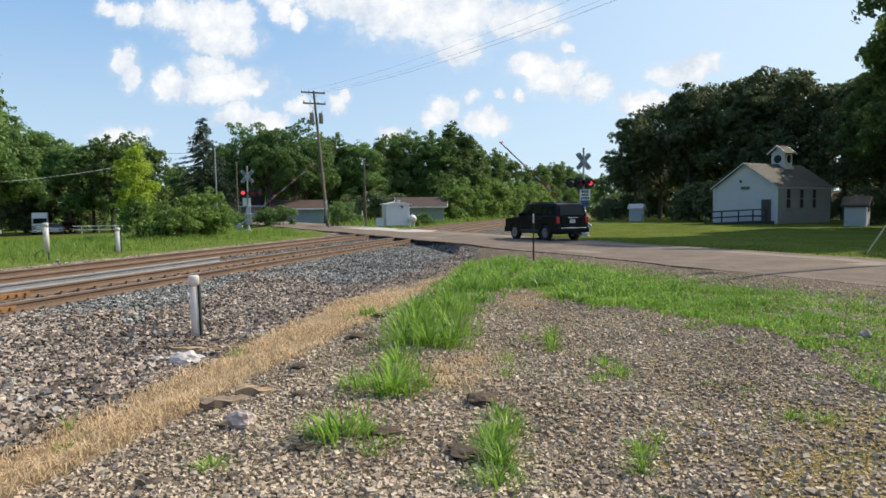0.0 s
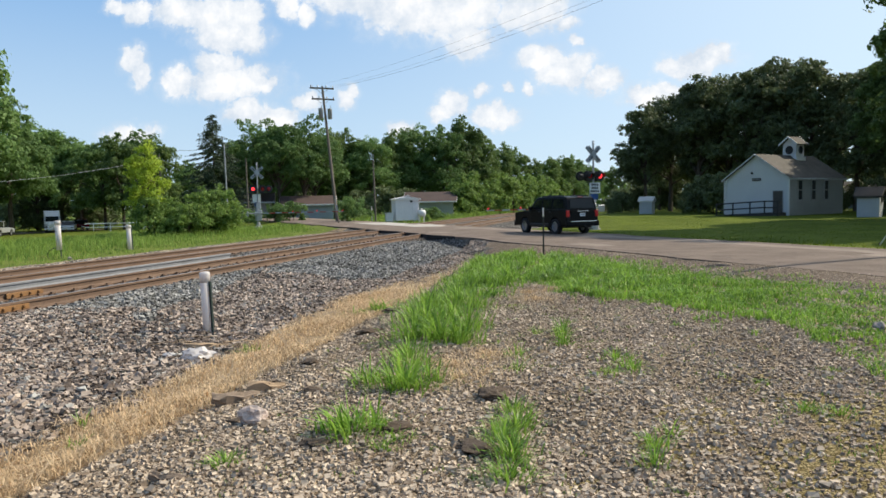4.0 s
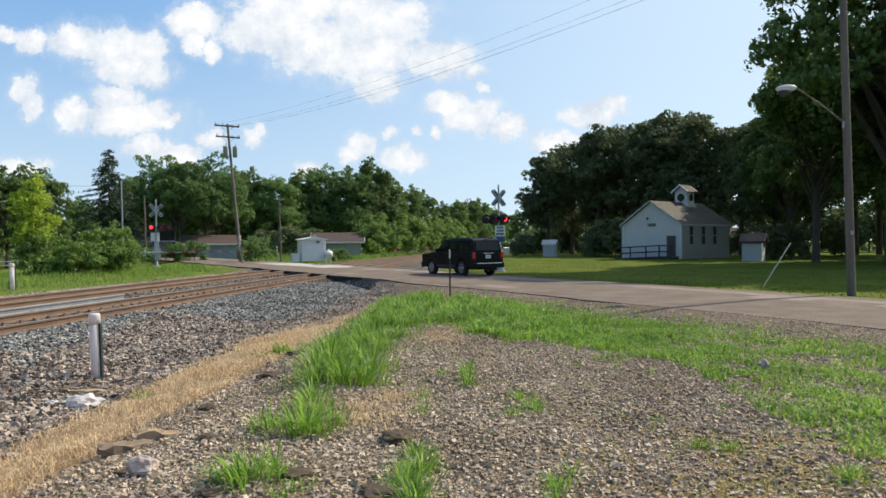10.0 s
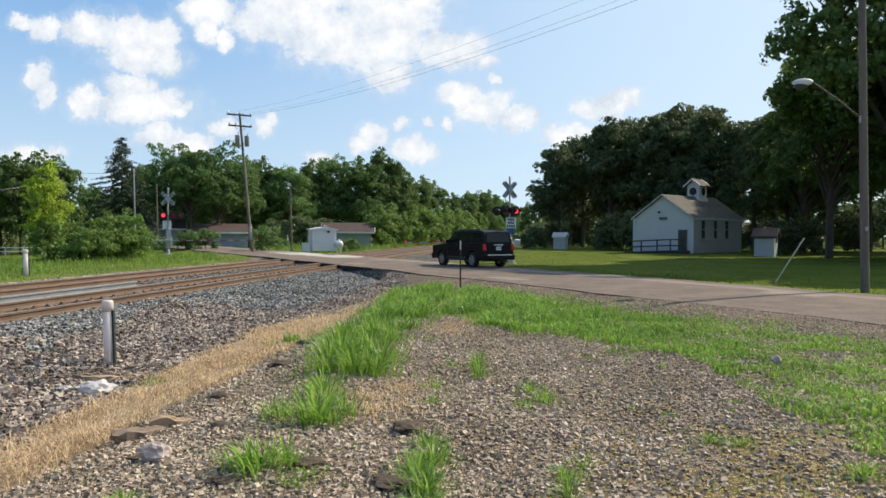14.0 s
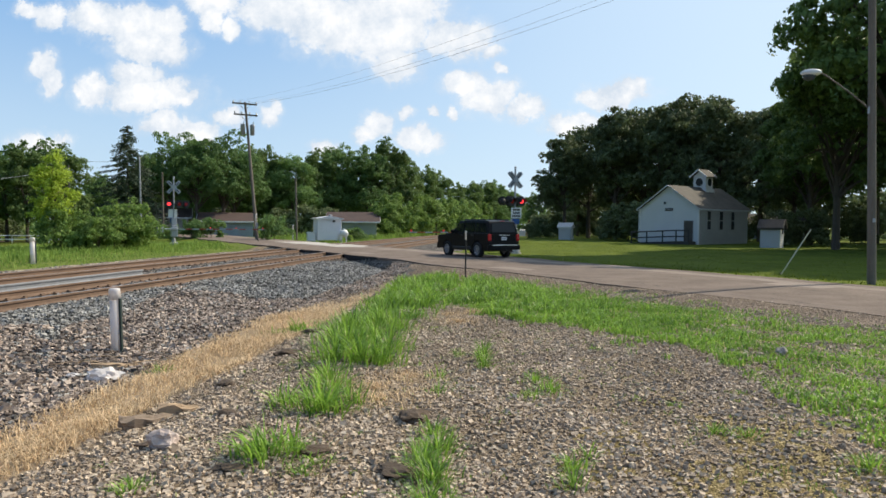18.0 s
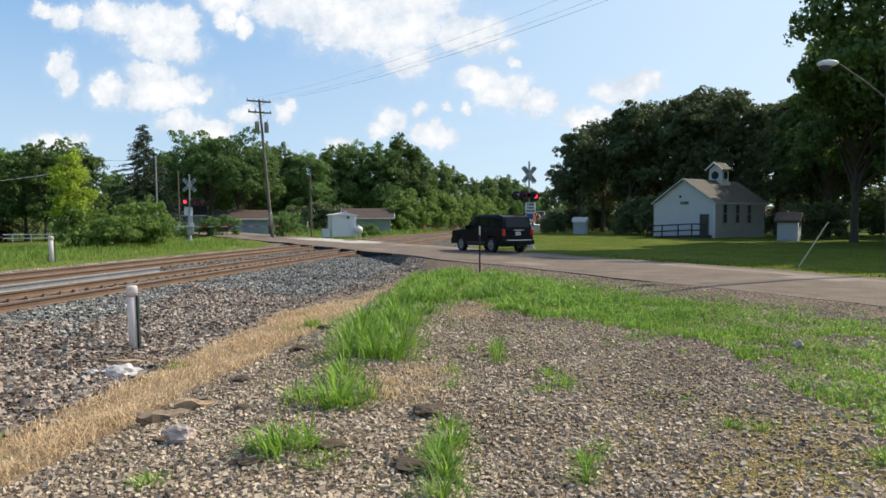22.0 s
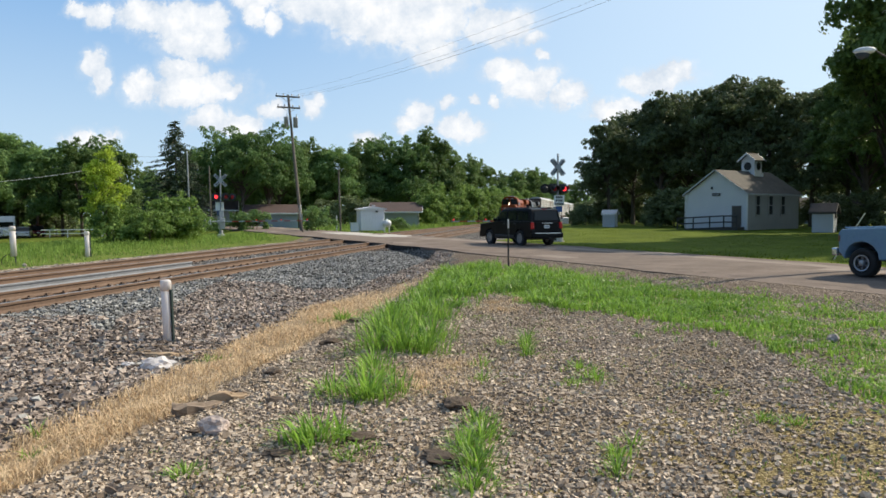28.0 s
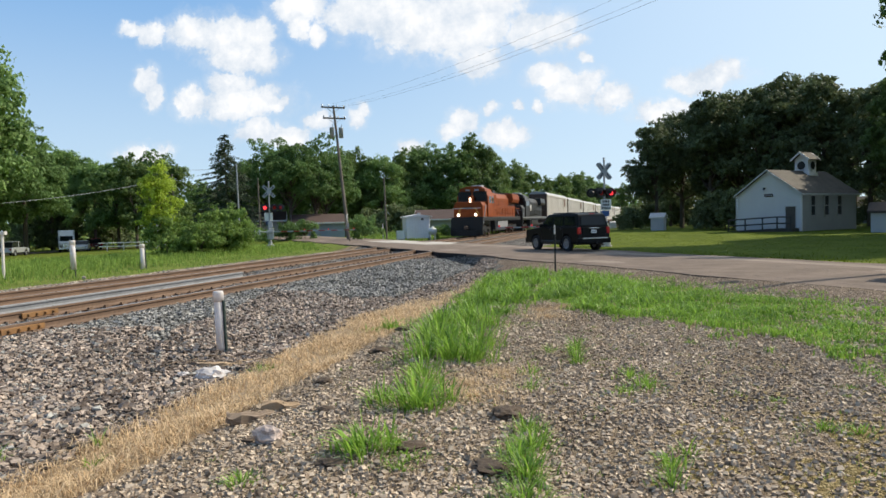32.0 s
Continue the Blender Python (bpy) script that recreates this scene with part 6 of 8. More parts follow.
    part("grille_bars", bm, CHROME, c)
    part("front_bumper", box((1.98, 0.16, 0.21), (0, 2.45, 0.63), 0.045, seg=2), CHROME, c, "chrome front bumper")
    part("rear_bumper", box((1.9, 0.14, 0.2), (0, -2.70, 0.60), 0.03), CHROME, c)
    part("underbody", box((1.1, 4.6, 0.2), (0, -0.1, 0.52), 0.02), BLACK, c)
    part("number_plate", box((0.31, 0.012, 0.155), (0, 2.59, 0.63), 0.004), WHITE_PAINT, c)
    return c


PICKUP = build_pickup()
PICKUP.scale = (0.94, 0.94, 0.94)


def build_far_car(az, dist, rz, paint, label, suv=False, z=None):
    x, y, g = place(az, dist, z)
    c = thing("car", label, "car", pose(x, y, g, 0, 0, rz))
    h = 0.22 if suv else 0.0
    low = [(2.2, 0.42), (2.22, 0.72), (2.0, 0.84), (1.0, 0.95), (-1.5, 1.0), (-2.2, 0.95), (-2.25, 0.45)] + arch(-1.35, 0.36)[::-1] + arch(1.38, 0.36)[::-1]
    part("body", prism(low, 1.74, "x", bevel=0.04), paint, c)
    up = [(1.05, 0.92), (0.35, 1.38 + h), (-1.1, 1.42 + h), (-1.5 - h, 1.34 + h), (-2.0, 0.97)]
    bm = prism(up, 1.55, "x", bevel=0.03)
    part("cabin", bm, GLASS, c)
    part("roof", box((1.32, 1.5, 0.05), (0, -0.45, 1.41 + h), 0.02), paint, c)
    for s in (-1, 1):
        for y0 in (1.38, -1.35):
            wheel(c, s * 0.76, y0, 0.33, 0.22, ALLOY)
        part("pillar", box((0.05, 0.12, 0.48 + h), (s * 0.76, -0.3, 1.16 + h / 2)), paint, c)
        part("headlamp", box((0.3, 0.06, 0.13), (s * 0.62, 2.2, 0.66), 0.02), CLEAR_GLASS, c)
        part("tail_lamp", box((0.25, 0.05, 0.16), (s * 0.7, -2.24, 0.78), 0.02), RED_LENS, c)
    part("front_bumper", box((1.7, 0.14, 0.2), (0, 2.22, 0.45), 0.04), paint, c)
    part("number_plate", box((0.31, 0.015, 0.155), (0, -2.27, 0.6)), WHITE_PAINT, c)
    return c


def build_box_truck():
    x, y, g = place(-40.15, 112)
    c = thing("lorry", "white lorry with a tall cab fairing on the far road", "lorry", pose(x, y, g, 0, 0, -140) @ Matrix.Scale(0.8, 4))
    part("cab", prism([(3.0, 0.7), (3.0, 1.55), (2.85, 1.7), (2.0, 1.85), (1.75, 2.75), (0.2, 2.9), (0.2, 0.7)], 2.3, "x", bevel=0.05), WHITE_PAINT, c)
    part("fairing", prism([(1.6, 2.75), (0.4, 3.6), (0.2, 3.65), (0.2, 2.75)], 2.2, "x", bevel=0.05), WHITE_PAINT, c)
    part("trailer", box((2.5, 7.0, 2.6), (0, -3.6, 2.35), 0.03), WHITE_PAINT, c)
    part("windscreen", prism([(-1.0, 0.0), (1.0, 0.0), (0.95, 0.85), (-0.95, 0.85)], 0.03, "y"), GLASS, c).matrix_basis = Matrix.Translation((0, 2.03, 1.88)) @ Matrix.Rotation(radians(17), 4, "X")
    part("grille", box((1.1, 0.05, 0.7), (0, 3.02, 1.15), 0.02), CHROME, c)
    part("front_bumper", box((2.4, 0.2, 0.35), (0, 3.02, 0.6), 0.04), CHROME, c)
    part("chassis", box((1.0, 9.5, 0.25), (0, -2.0, 0.85), 0.02), BLACK, c)
    for s in (-1, 1):
        part("headlamp", box((0.3, 0.06, 0.2), (s * 0.9, 3.02, 1.0), 0.03), CLEAR_GLASS, c)
        part("mirror", box((0.2, 0.12, 0.5), (s * 1.4, 2.0, 2.3), 0.03), BLACK, c)
        part("side_window", prism([(1.6, 1.95), (1.45, 2.6), (0.6, 2.6), (0.6, 1.95)], 0.02, "x", (s * 1.16, 0, 0)), GLASS, c)
        for y0 in (2.2, -0.2, -5.6, -6.7):
            wheel(c, s * 1.05, y0, 0.5, 0.3, ALLOY, 8)


def build_far_traffic():
    maroon = material("maroon_paint", (0.10, 0.012, 0.02), (0.16, 0.025, 0.035), 0.25, bump=0.0, coat=1.0)
    silver = material("silver_paint", (0.42, 0.44, 0.46), (0.55, 0.57, 0.58), 0.3, metal=0.5, bump=0.0)
    build_box_truck()
    build_far_car(-39.2, 106, -145, silver, "silver-white car on the far road", z=None)
    build_far_car(-38.5, 118, 50, maroon, "dark maroon car parked by the far road", True)
    build_far_car(-43.4, 96, 20, silver, "grey car waiting on the far road", True)
    build_far_car(-44.6, 118, -60, CAR_BLACK, "dark car parked under the trees", True)
    # pale pipe barrier beside the far road
    x, y, g = place(-37.6, 94)
    b = thing("pipe_barrier", "pale metal pipe barrier beside the far road", "barrier", pose(x, y, g, 0, 0, 30))
    for k in range(6):
        part("post", rod((k * 1.8, 0, -0.2), (k * 1.8, 0, 0.95), 0.05, 0.05, 8), WHITE_PAINT, b)
    for z in (0.5, 0.92):
        part("rail", rod((-0.9, 0, z - 0.5 * (z > 0.8) * 0), (9.6, 0, z), 0.05, 0.045, 8), WHITE_PAINT, b)


build_far_traffic()


# ---- train: local +y is the way it runs, z = 0 on the rails ----
ORANGE = material("orange_locomotive_paint", (0.165, 0.036, 0.009), (0.30, 0.072, 0.016), 0.55, scale=0.8, fine=9, mixv=0.5, bump=0.05, spec=0.2)
LOCO_BLACK = material("black_locomotive_paint", (0.007, 0.007, 0.008), (0.022, 0.021, 0.020), 0.5, scale=0.8, fine=9, bump=0.05)
YELLOW = material("yellow_stripe_paint", (0.55, 0.38, 0.05), (0.70, 0.50, 0.10), 0.5, bump=0.03)
RACK_WHITE = material("dusty_white_car_panels", (0.42, 0.40, 0.36), (0.60, 0.575, 0.53), 0.6, scale=0.5, fine=6, mixv=0.55, bump=0.05, objrand=0.7)
RACK_BROWN = material("brown_flatcar_steel", (0.06, 0.035, 0.028), (0.14, 0.09, 0.07), 0.75, scale=0.8, fine=9)
GALV = material("galvanised_roof", (0.30, 0.30, 0.31), (0.46, 0.46, 0.47), 0.55, metal=0.3, scale=0.7, fine=8)


def truck(parent, y, axles, base, r=0.53, mat=None):
    """A bogie: side frames and wheel sets."""
    t = part("bogie", box((0.9, base + 0.9, 0.3), (0, y, 0.75), 0.03), mat or LOCO_BLACK, parent)
    for s in (-1, 1):
        part("side_frame", prism([(base / 2 + 0.75, 0.55), (base / 2 + 0.6, 0.95), (0.5, 0.85), (-0.5, 0.85), (-base / 2 - 0.6, 0.95), (-base / 2 - 0.75, 0.55), (-0.4, 0.32), (0.4, 0.32)], 0.18, "x", (s * 1.05, y, 0), bevel=0.02), mat or LOCO_BLACK, t)
        for k in range(axles):
            yy = y - base / 2 + base * k / (axles - 1)
            part("wheel", lathe([(0.12, -0.07), (r, -0.07), (r + 0.025, -0.04), (r, 0.0), (r - 0.02, 0.07), (0.12, 0.07)], 20, m=Matrix.Translation((s * 0.78, yy, r)) @ Matrix.Rotation(radians(90 * -s), 4, "Y")), RUST, t)
            part("axle_box", box((0.14, 0.3, 0.3), (s * 1.18, yy, r), 0.03), mat or LOCO_BLACK, t)
    return t


def build_loco(paint, hood, label, lit):
    """Six-axle wide-cab diesel, 22.3 m long."""
    c = thing("locomotive", label, "locomotive")
    part("underframe", box((3.0, 21.2, 0.38), (0, 0, 1.62), 0.03), LOCO_BLACK, c)
    part("frame_stripe", box((3.02, 21.0, 0.09), (0, 0, 1.72)), LOCO_BLACK if lit else GREY_STEEL, c)
    part("fuel_tank", prism([(-1.4, 0.75), (-1.1, 0.42), (1.1, 0.42), (1.4, 0.75), (1.4, 1.4), (-1.4, 1.4)], 5.6, "y", (0, 0.2, 0), bevel=0.04), GREY_STEEL if lit else LOCO_BLACK, c)
    nose = prism([(-1.38, 1.8), (1.38, 1.8), (1.38, 2.85), (1.15, 3.2), (-1.15, 3.2), (-1.38, 2.85)], 1.9, "y", (0, 9.15, 0), bevel=0.06)
    part("nose", nose, paint, c)
    cab = prism([(-1.5, 1.8), (1.5, 1.8), (1.5, 3.7), (1.18, 4.45), (0.6, 4.62), (-0.6, 4.62), (-1.18, 4.45), (-1.5, 3.7)], 2.9, "y", (0, 6.8, 0), bevel=0.05)
    part("cab", cab, paint, c)
    part("cab_roof", prism([(-1.22, 4.42), (1.22, 4.42), (0.62, 4.66), (-0.62, 4.66)], 2.95, "y", (0, 6.8, 0.02), bevel=0.02), paint, c)
    for x in (-0.70, 0.70):
        w = part("windscreen", prism([(x - 0.62, 3.38), (x + 0.62, 3.38), (x + (0.62 if x < 0 else 0.42), 4.12), (x - (0.62 if x > 0 else 0.42), 4.12)], 0.04, "y", (0, 8.28, 0), bevel=0.005), GLASS, c)
        part("sun_visor", box((1.1, 0.22, 0.04), (x, 8.35, 4.16)), LOCO_BLACK, w)
    for s in (-1, 1):
        for y in (6.1, 7.3):
            part("cab_window", box((0.04, 0.85, 0.62), (s * 1.49, y, 3.42), 0.01), GLASS, c)
        part("number_board", box((0.42, 0.06, 0.14), (s * 0.42, 8.3, 4.33), 0.01), GREY_STEEL, c, "number board with plain bars")
        part("ditch_lamp", lathe([(0.12, 0), (0.12, 0.1), (0.09, 0.13), (0.01, 0.14)], 14, m=Matrix.Translation((s * 0.80, 10.55, 2.0)) @ Matrix.Rotation(radians(-90), 4, "X")), LAMP_LIT if lit else CLEAR_GLASS, c, "round lamp on the front deck")
        part("deck_handrail", rod((s * 1.45, -10.0, 2.75), (s * 1.45, 5.2, 2.75), 0.025, 0.025, 6), paint if lit else LOCO_BLACK, c)
        for k in range(11):
            part("stanchion", rod((s * 1.45, -10.0 + k * 1.52, 1.8), (s * 1.45, -10.0 + k * 1.52, 2.75), 0.022, 0.022, 6), paint if lit else LOCO_BLACK, c)
        # front steps and sloping handrail
        for z in (0.45, 0.85, 1.25):
            part("step", box((0.5, 0.55, 0.05), (s * 1.25, 10.25, z), 0.008), LOCO_BLACK, c)
        part("front_handrail", rod((s * 1.42, 10.5, 0.7), (s * 1.42, 9.0, 2.9), 0.035, 0.035, 6), SIGN_WHITE, c)
        part("hood_door_panel", box((0.03, 9.5, 1.5), (s * 0.93, -1.0, 2.85), 0.01), hood, c)
        for k in range(12):
            part("door_seam", box((0.012, 0.03, 1.45), (s * 0.952, -5.4 + k * 0.8, 2.85)), LOCO_BLACK, c)
        part("radiator_grille", box((0.05, 3.2, 0.8), (s * 1.30, -8.3, 3.9), 0.01), LOCO_BLACK, c)
        part("sand_box", box((0.35, 1.2, 0.8), (s * 1.2, 4.7, 2.25), 0.04), paint, c)
    h = prism([(-0.92, 1.8), (0.92, 1.8), (0.92, 3.75), (0.62, 4.25), (-0.62, 4.25), (-0.92, 3.75)], 15.4, "y", (0, -2.4, 0), bevel=0.04)
    part("long_hood", h, hood, c)
    rad = prism([(-1.28, 3.4), (1.28, 3.4), (1.42, 3.75), (1.3, 4.4), (-1.3, 4.4), (-1.42, 3.75)], 4.4, "y", (0, -8.3, 0), bevel=0.05)
    part("radiator_housing", rad, hood, c)
    part("blower_housing", box((2.3, 2.8, 1.6), (0, 3.7, 3.3), 0.08), hood, c)
    part("exhaust_stack", box((0.7, 1.4, 0.35), (0, -0.5, 4.35), 0.04), LOCO_BLACK, c)
    for k in range(3):
        part("roof_fan", lathe([(0.62, 0), (0.62, 0.14), (0.1, 0.16)], 16, m=Matrix.Translation((0, -7.0 - k * 1.3, 4.4))), LOCO_BLACK, c)
    part("horn", lathe([(0.03, 0), (0.05, 0.3), (0.14, 0.5)], 10, m=Matrix.Translation((0.25, 6.4, 4.72)) @ Matrix.Rotation(radians(-90), 4, "X")), GREY_STEEL, c)
    part("air_conditioner", box((1.1, 1.0, 0.28), (0, 5.9, 4.72), 0.05), GREY_STEEL, c)
    part("headlamp_housing", box((0.4, 1.0, 0.78), (0, 8.7, 3.38), 0.05), paint, c)
    for z in (3.27, 3.49):
        part("headlamp", lathe([(0.09, 0), (0.09, 0.05), (0.01, 0.06)], 14, m=Matrix.Translation((0, 9.2, z)) @ Matrix.Rotation(radians(-90), 4, "X")), LAMP_LIT if lit else CLEAR_GLASS, c, "round headlamp")
    part("windscreen_surround", box((2.75, 0.03, 0.95), (0, 8.262, 3.72), 0.01), LOCO_BLACK, c, "black surround of the windscreens")
    part("cab_post", box((0.16, 0.06, 0.9), (0, 8.29, 3.75), 0.01), paint, c)
    for s in (-1, 1):
        part("nose_grab_iron", rod((s * 1.0, 10.16, 2.0), (s * 0.62, 10.16, 2.75), 0.03, 0.03, 6), YELLOW if lit else GREY_STEEL, c, "slanting pale grab iron")
        part("plough_end", prism([(s * 0.9, 0.12), (s * 1.5, 0.12), (s * 1.5, 0.9), (s * 1.3, 0.9)], 0.3, "y", (0, 10.8, 0), bevel=0.02), LOCO_BLACK, c)
        part("air_hose", rod((s * 0.55, 10.95, 0.35), (s * 0.42, 10.78, 0.95), 0.03, 0.03, 6), LOCO_BLACK, c)
        for k in range(5):
            part("hood_louvre", box((0.03, 0.9, 0.05), (s * 1.165, 3.7, 2.9 + k * 0.16)), LOCO_BLACK, c)
        part("sill_step", box((0.5, 0.5, 0.9), (s * 1.3, 5.0, 1.0), 0.03), LOCO_BLACK, c)
    part("hood_roof", box((1.3, 9.0, 0.08), (0, -0.6, 4.27), 0.02), LOCO_BLACK, c, "sooty black hood roof")
    part("nose_door", box((0.62, 0.04, 1.0), (-0.4, 10.1, 2.35), 0.01), paint, c)
    part("nose_emblem", box((0.9, 0.03, 0.16), (0, 10.125, 2.62), 0.01), LOCO_BLACK if lit else WHITE_PAINT, c, "plain coloured emblem bar")
    part("pilot", prism([(-1.5, 0.18), (1.5, 0.18), (1.5, 1.6), (-1.5, 1.6)], 0.25, "y", (0, 10.62, 0), bevel=0.03), LOCO_BLACK, c, "black front pilot plate")
    part("snow_plough", prism([(-1.45, 0.10), (1.45, 0.10), (1.35, 0.62), (-1.35, 0.62)], 0.2, "y", (0, 10.85, 0), bevel=0.02), LOCO_BLACK, c)
    part("coupler", box((0.3, 0.7, 0.3), (0, 11.0, 0.85), 0.05), RUST, c)
    part("front_rail", rod((-1.3, 10.7, 2.6), (1.3, 10.7, 2.6), 0.025, 0.025, 6), GREY_STEEL, c)
    part("side_lettering", box((1.90, 2.6, 0.6), (0, -1.5, 2.95)), hood, c)
    if not lit:
        part("side_panel_white", box((1.92, 1.7, 0.8), (0, 1.0, 3.0), 0.005), WHITE_PAINT, c, "plain white side panel")
    truck(c, 6.9, 3, 4.0), truck(c, -6.9, 3, 4.0)
    return c


def build_autorack():
    """Tall enclosed car carrier: ribbed pale panels, domed metal roof, end doors."""
    c = thing("autorack_wagon", "tall enclosed car-carrier wagon with pale ribbed sides", "railway wagon", group="wagons of the train")
    L, w = 27.0, 2.95
    part("frame", box((2.8, L, 0.36), (0, 0, 1.1), 0.02), RACK_BROWN, c)
    part("body", box((w - 0.12, L - 0.3, 4.0), (0, 0, 3.25), 0.02), RACK_WHITE, c)
    roof = [(-w / 2, 5.15), (w / 2, 5.15), (w / 2 - 0.1, 5.4), (w / 2 - 0.5, 5.66), (0.5, 5.76), (-0.5, 5.76), (-w / 2 + 0.5, 5.66), (-w / 2 + 0.1, 5.4)]
    part("roof", prism(roof, L - 0.3, "y", bevel=0.02), GALV, c)
    me = None
    for s in (-1, 1):
        for k in range(23):
            y = -L / 2 + 0.6 + k * (L - 1.2) / 22
            if me is None:
                bm = box((0.035, 0.08, 4.05))
                me = bpy.data.meshes.new("rib")
                bm.to_mesh(me), bm.free()
                me.materials.append(RACK_WHITE)
            rb = new("rib", me)
            rb.parent = c
            rb.matrix_basis = pose(s * (w / 2 - 0.03), y, 3.25)
        part("top_chord", box((0.08, L - 0.3, 0.18), (s * (w / 2 - 0.02), 0, 5.14)), RACK_WHITE, c)
        part("bottom_chord", box((0.09, L - 0.3, 0.22), (s * (w / 2 - 0.02), 0, 1.32)), RACK_BROWN, c)
        part("emblem_panel", box((0.03, 2.0, 1.3), (s * (w / 2 + 0.01), -8.5, 4.3), 0.005), RUST, c, "plain dark emblem panel")
    for e in (-1, 1):
        part("end_door", box((w - 0.2, 0.12, 4.1), (0, e * (L / 2 - 0.1), 3.3), 0.02), RACK_BROWN, c, "dark end door")
        part("coupler", box((0.3, 1.0, 0.3), (0, e * (L / 2 + 0.35), 0.85), 0.04), RUST, c)
        for z in (1.4, 2.2, 3.0, 3.8, 4.6):
            part("ladder_rung", box((0.5, 0.04, 0.04), (1.1, e * (L / 2 - 0.01), z)), GREY_STEEL, c)
        truck(c, e * 9.6, 2, 1.75, 0.42, RACK_BROWN)
    return c


LOCO_A = build_loco(ORANGE, ORANGE, "orange diesel locomotive with lit headlamps leading the train", True)
LOCO_B = build_loco(LOCO_BLACK, LOCO_BLACK, "black diesel locomotive coupled behind the orange one", False)
RACK = build_autorack()
TRAIN = [(LOCO_A, 11.0), (LOCO_B, 11.0 + 23.0)] + [(RACK if k == 0 else copy_thing(RACK, Matrix()), 34.0 + 26.0 + k * 28.3) for k in range(10)]


def on_track(y):
    """Pose of a vehicle whose middle is at y on the far track, running towards the camera."""
    x = FAR_TRACK + float(bend(y))
    slope = 0.034 + 2 * 0.00017 * max(0.0, y - 60.0)
    return Matrix.Translation((x, y, -0.005 * max(0.0, y - 95.0))) @ Matrix.Rotation(math.pi - math.atan(slope), 4, "Z")


# ---- near ground: stones, grass, posts, litter ----
def stones(name, pts, sizes, mat, label, seed, rise=0.62):
    """Loose angular stones, joined."""
    rs = np.random.RandomState(seed)
    n = len(pts)
    cube = np.array([(-1, -1, -1), (1, -1, -1), (1, 1, -1), (-1, 1, -1), (-1, -1, 1), (1, -1, 1), (1, 1, 1), (-1, 1, 1)], dtype=float)
    faces = np.array([(0, 3, 2, 1), (4, 5, 6, 7), (0, 1, 5, 4), (1, 2, 6, 5), (2, 3, 7, 6), (3, 0, 4, 7)])
    v = cube[None] * rs.uniform(0.35, 1.0, (n, 8, 3)) * np.array([1.0, 0.72, rise])
    ang = rs.uniform(0, 6.283, n)
    c, s = np.cos(ang), np.sin(ang)
    tilt = rs.uniform(-1.3, 1.3, n)
    x, y, z = v[..., 0], v[..., 1], v[..., 2]
    y, z = y * np.cos(tilt)[:, None] - z * np.sin(tilt)[:, None], y * np.sin(tilt)[:, None] + z * np.cos(tilt)[:, None]
    v = np.stack([x * c[:, None] - y * s[:, None], x * s[:, None] + y * c[:, None], z], -1) * sizes[:, None, None] + pts[:, None, :]
    f = (faces[None] + 8 * np.arange(n)[:, None, None]).reshape(-1, 4)
    ob = new(name, from_arrays(name, v.reshape(-1, 3), f, mat))
    return tagged(ob, label, "gravel", kind="stuff")


def scatter(rs, n, x0, x1, y0, y1, fall=0.0):
    """Points in a field, thinning out with distance where fall > 0."""
    x = rs.uniform(x0, x1, n)
    u = rs.rand(n)
    y = y0 + (y1 - y0) * u ** (1 + fall)
    return x, y


def wavy(x, y):
    return 0.5 + 0.5 * np.sin(x * 2.3 + 1.7 * np.sin(y * 1.3) + 0.8 * np.sin(y * 3.1)) * np.sin(y * 1.9 + 1.5 * np.sin(x * 1.7))


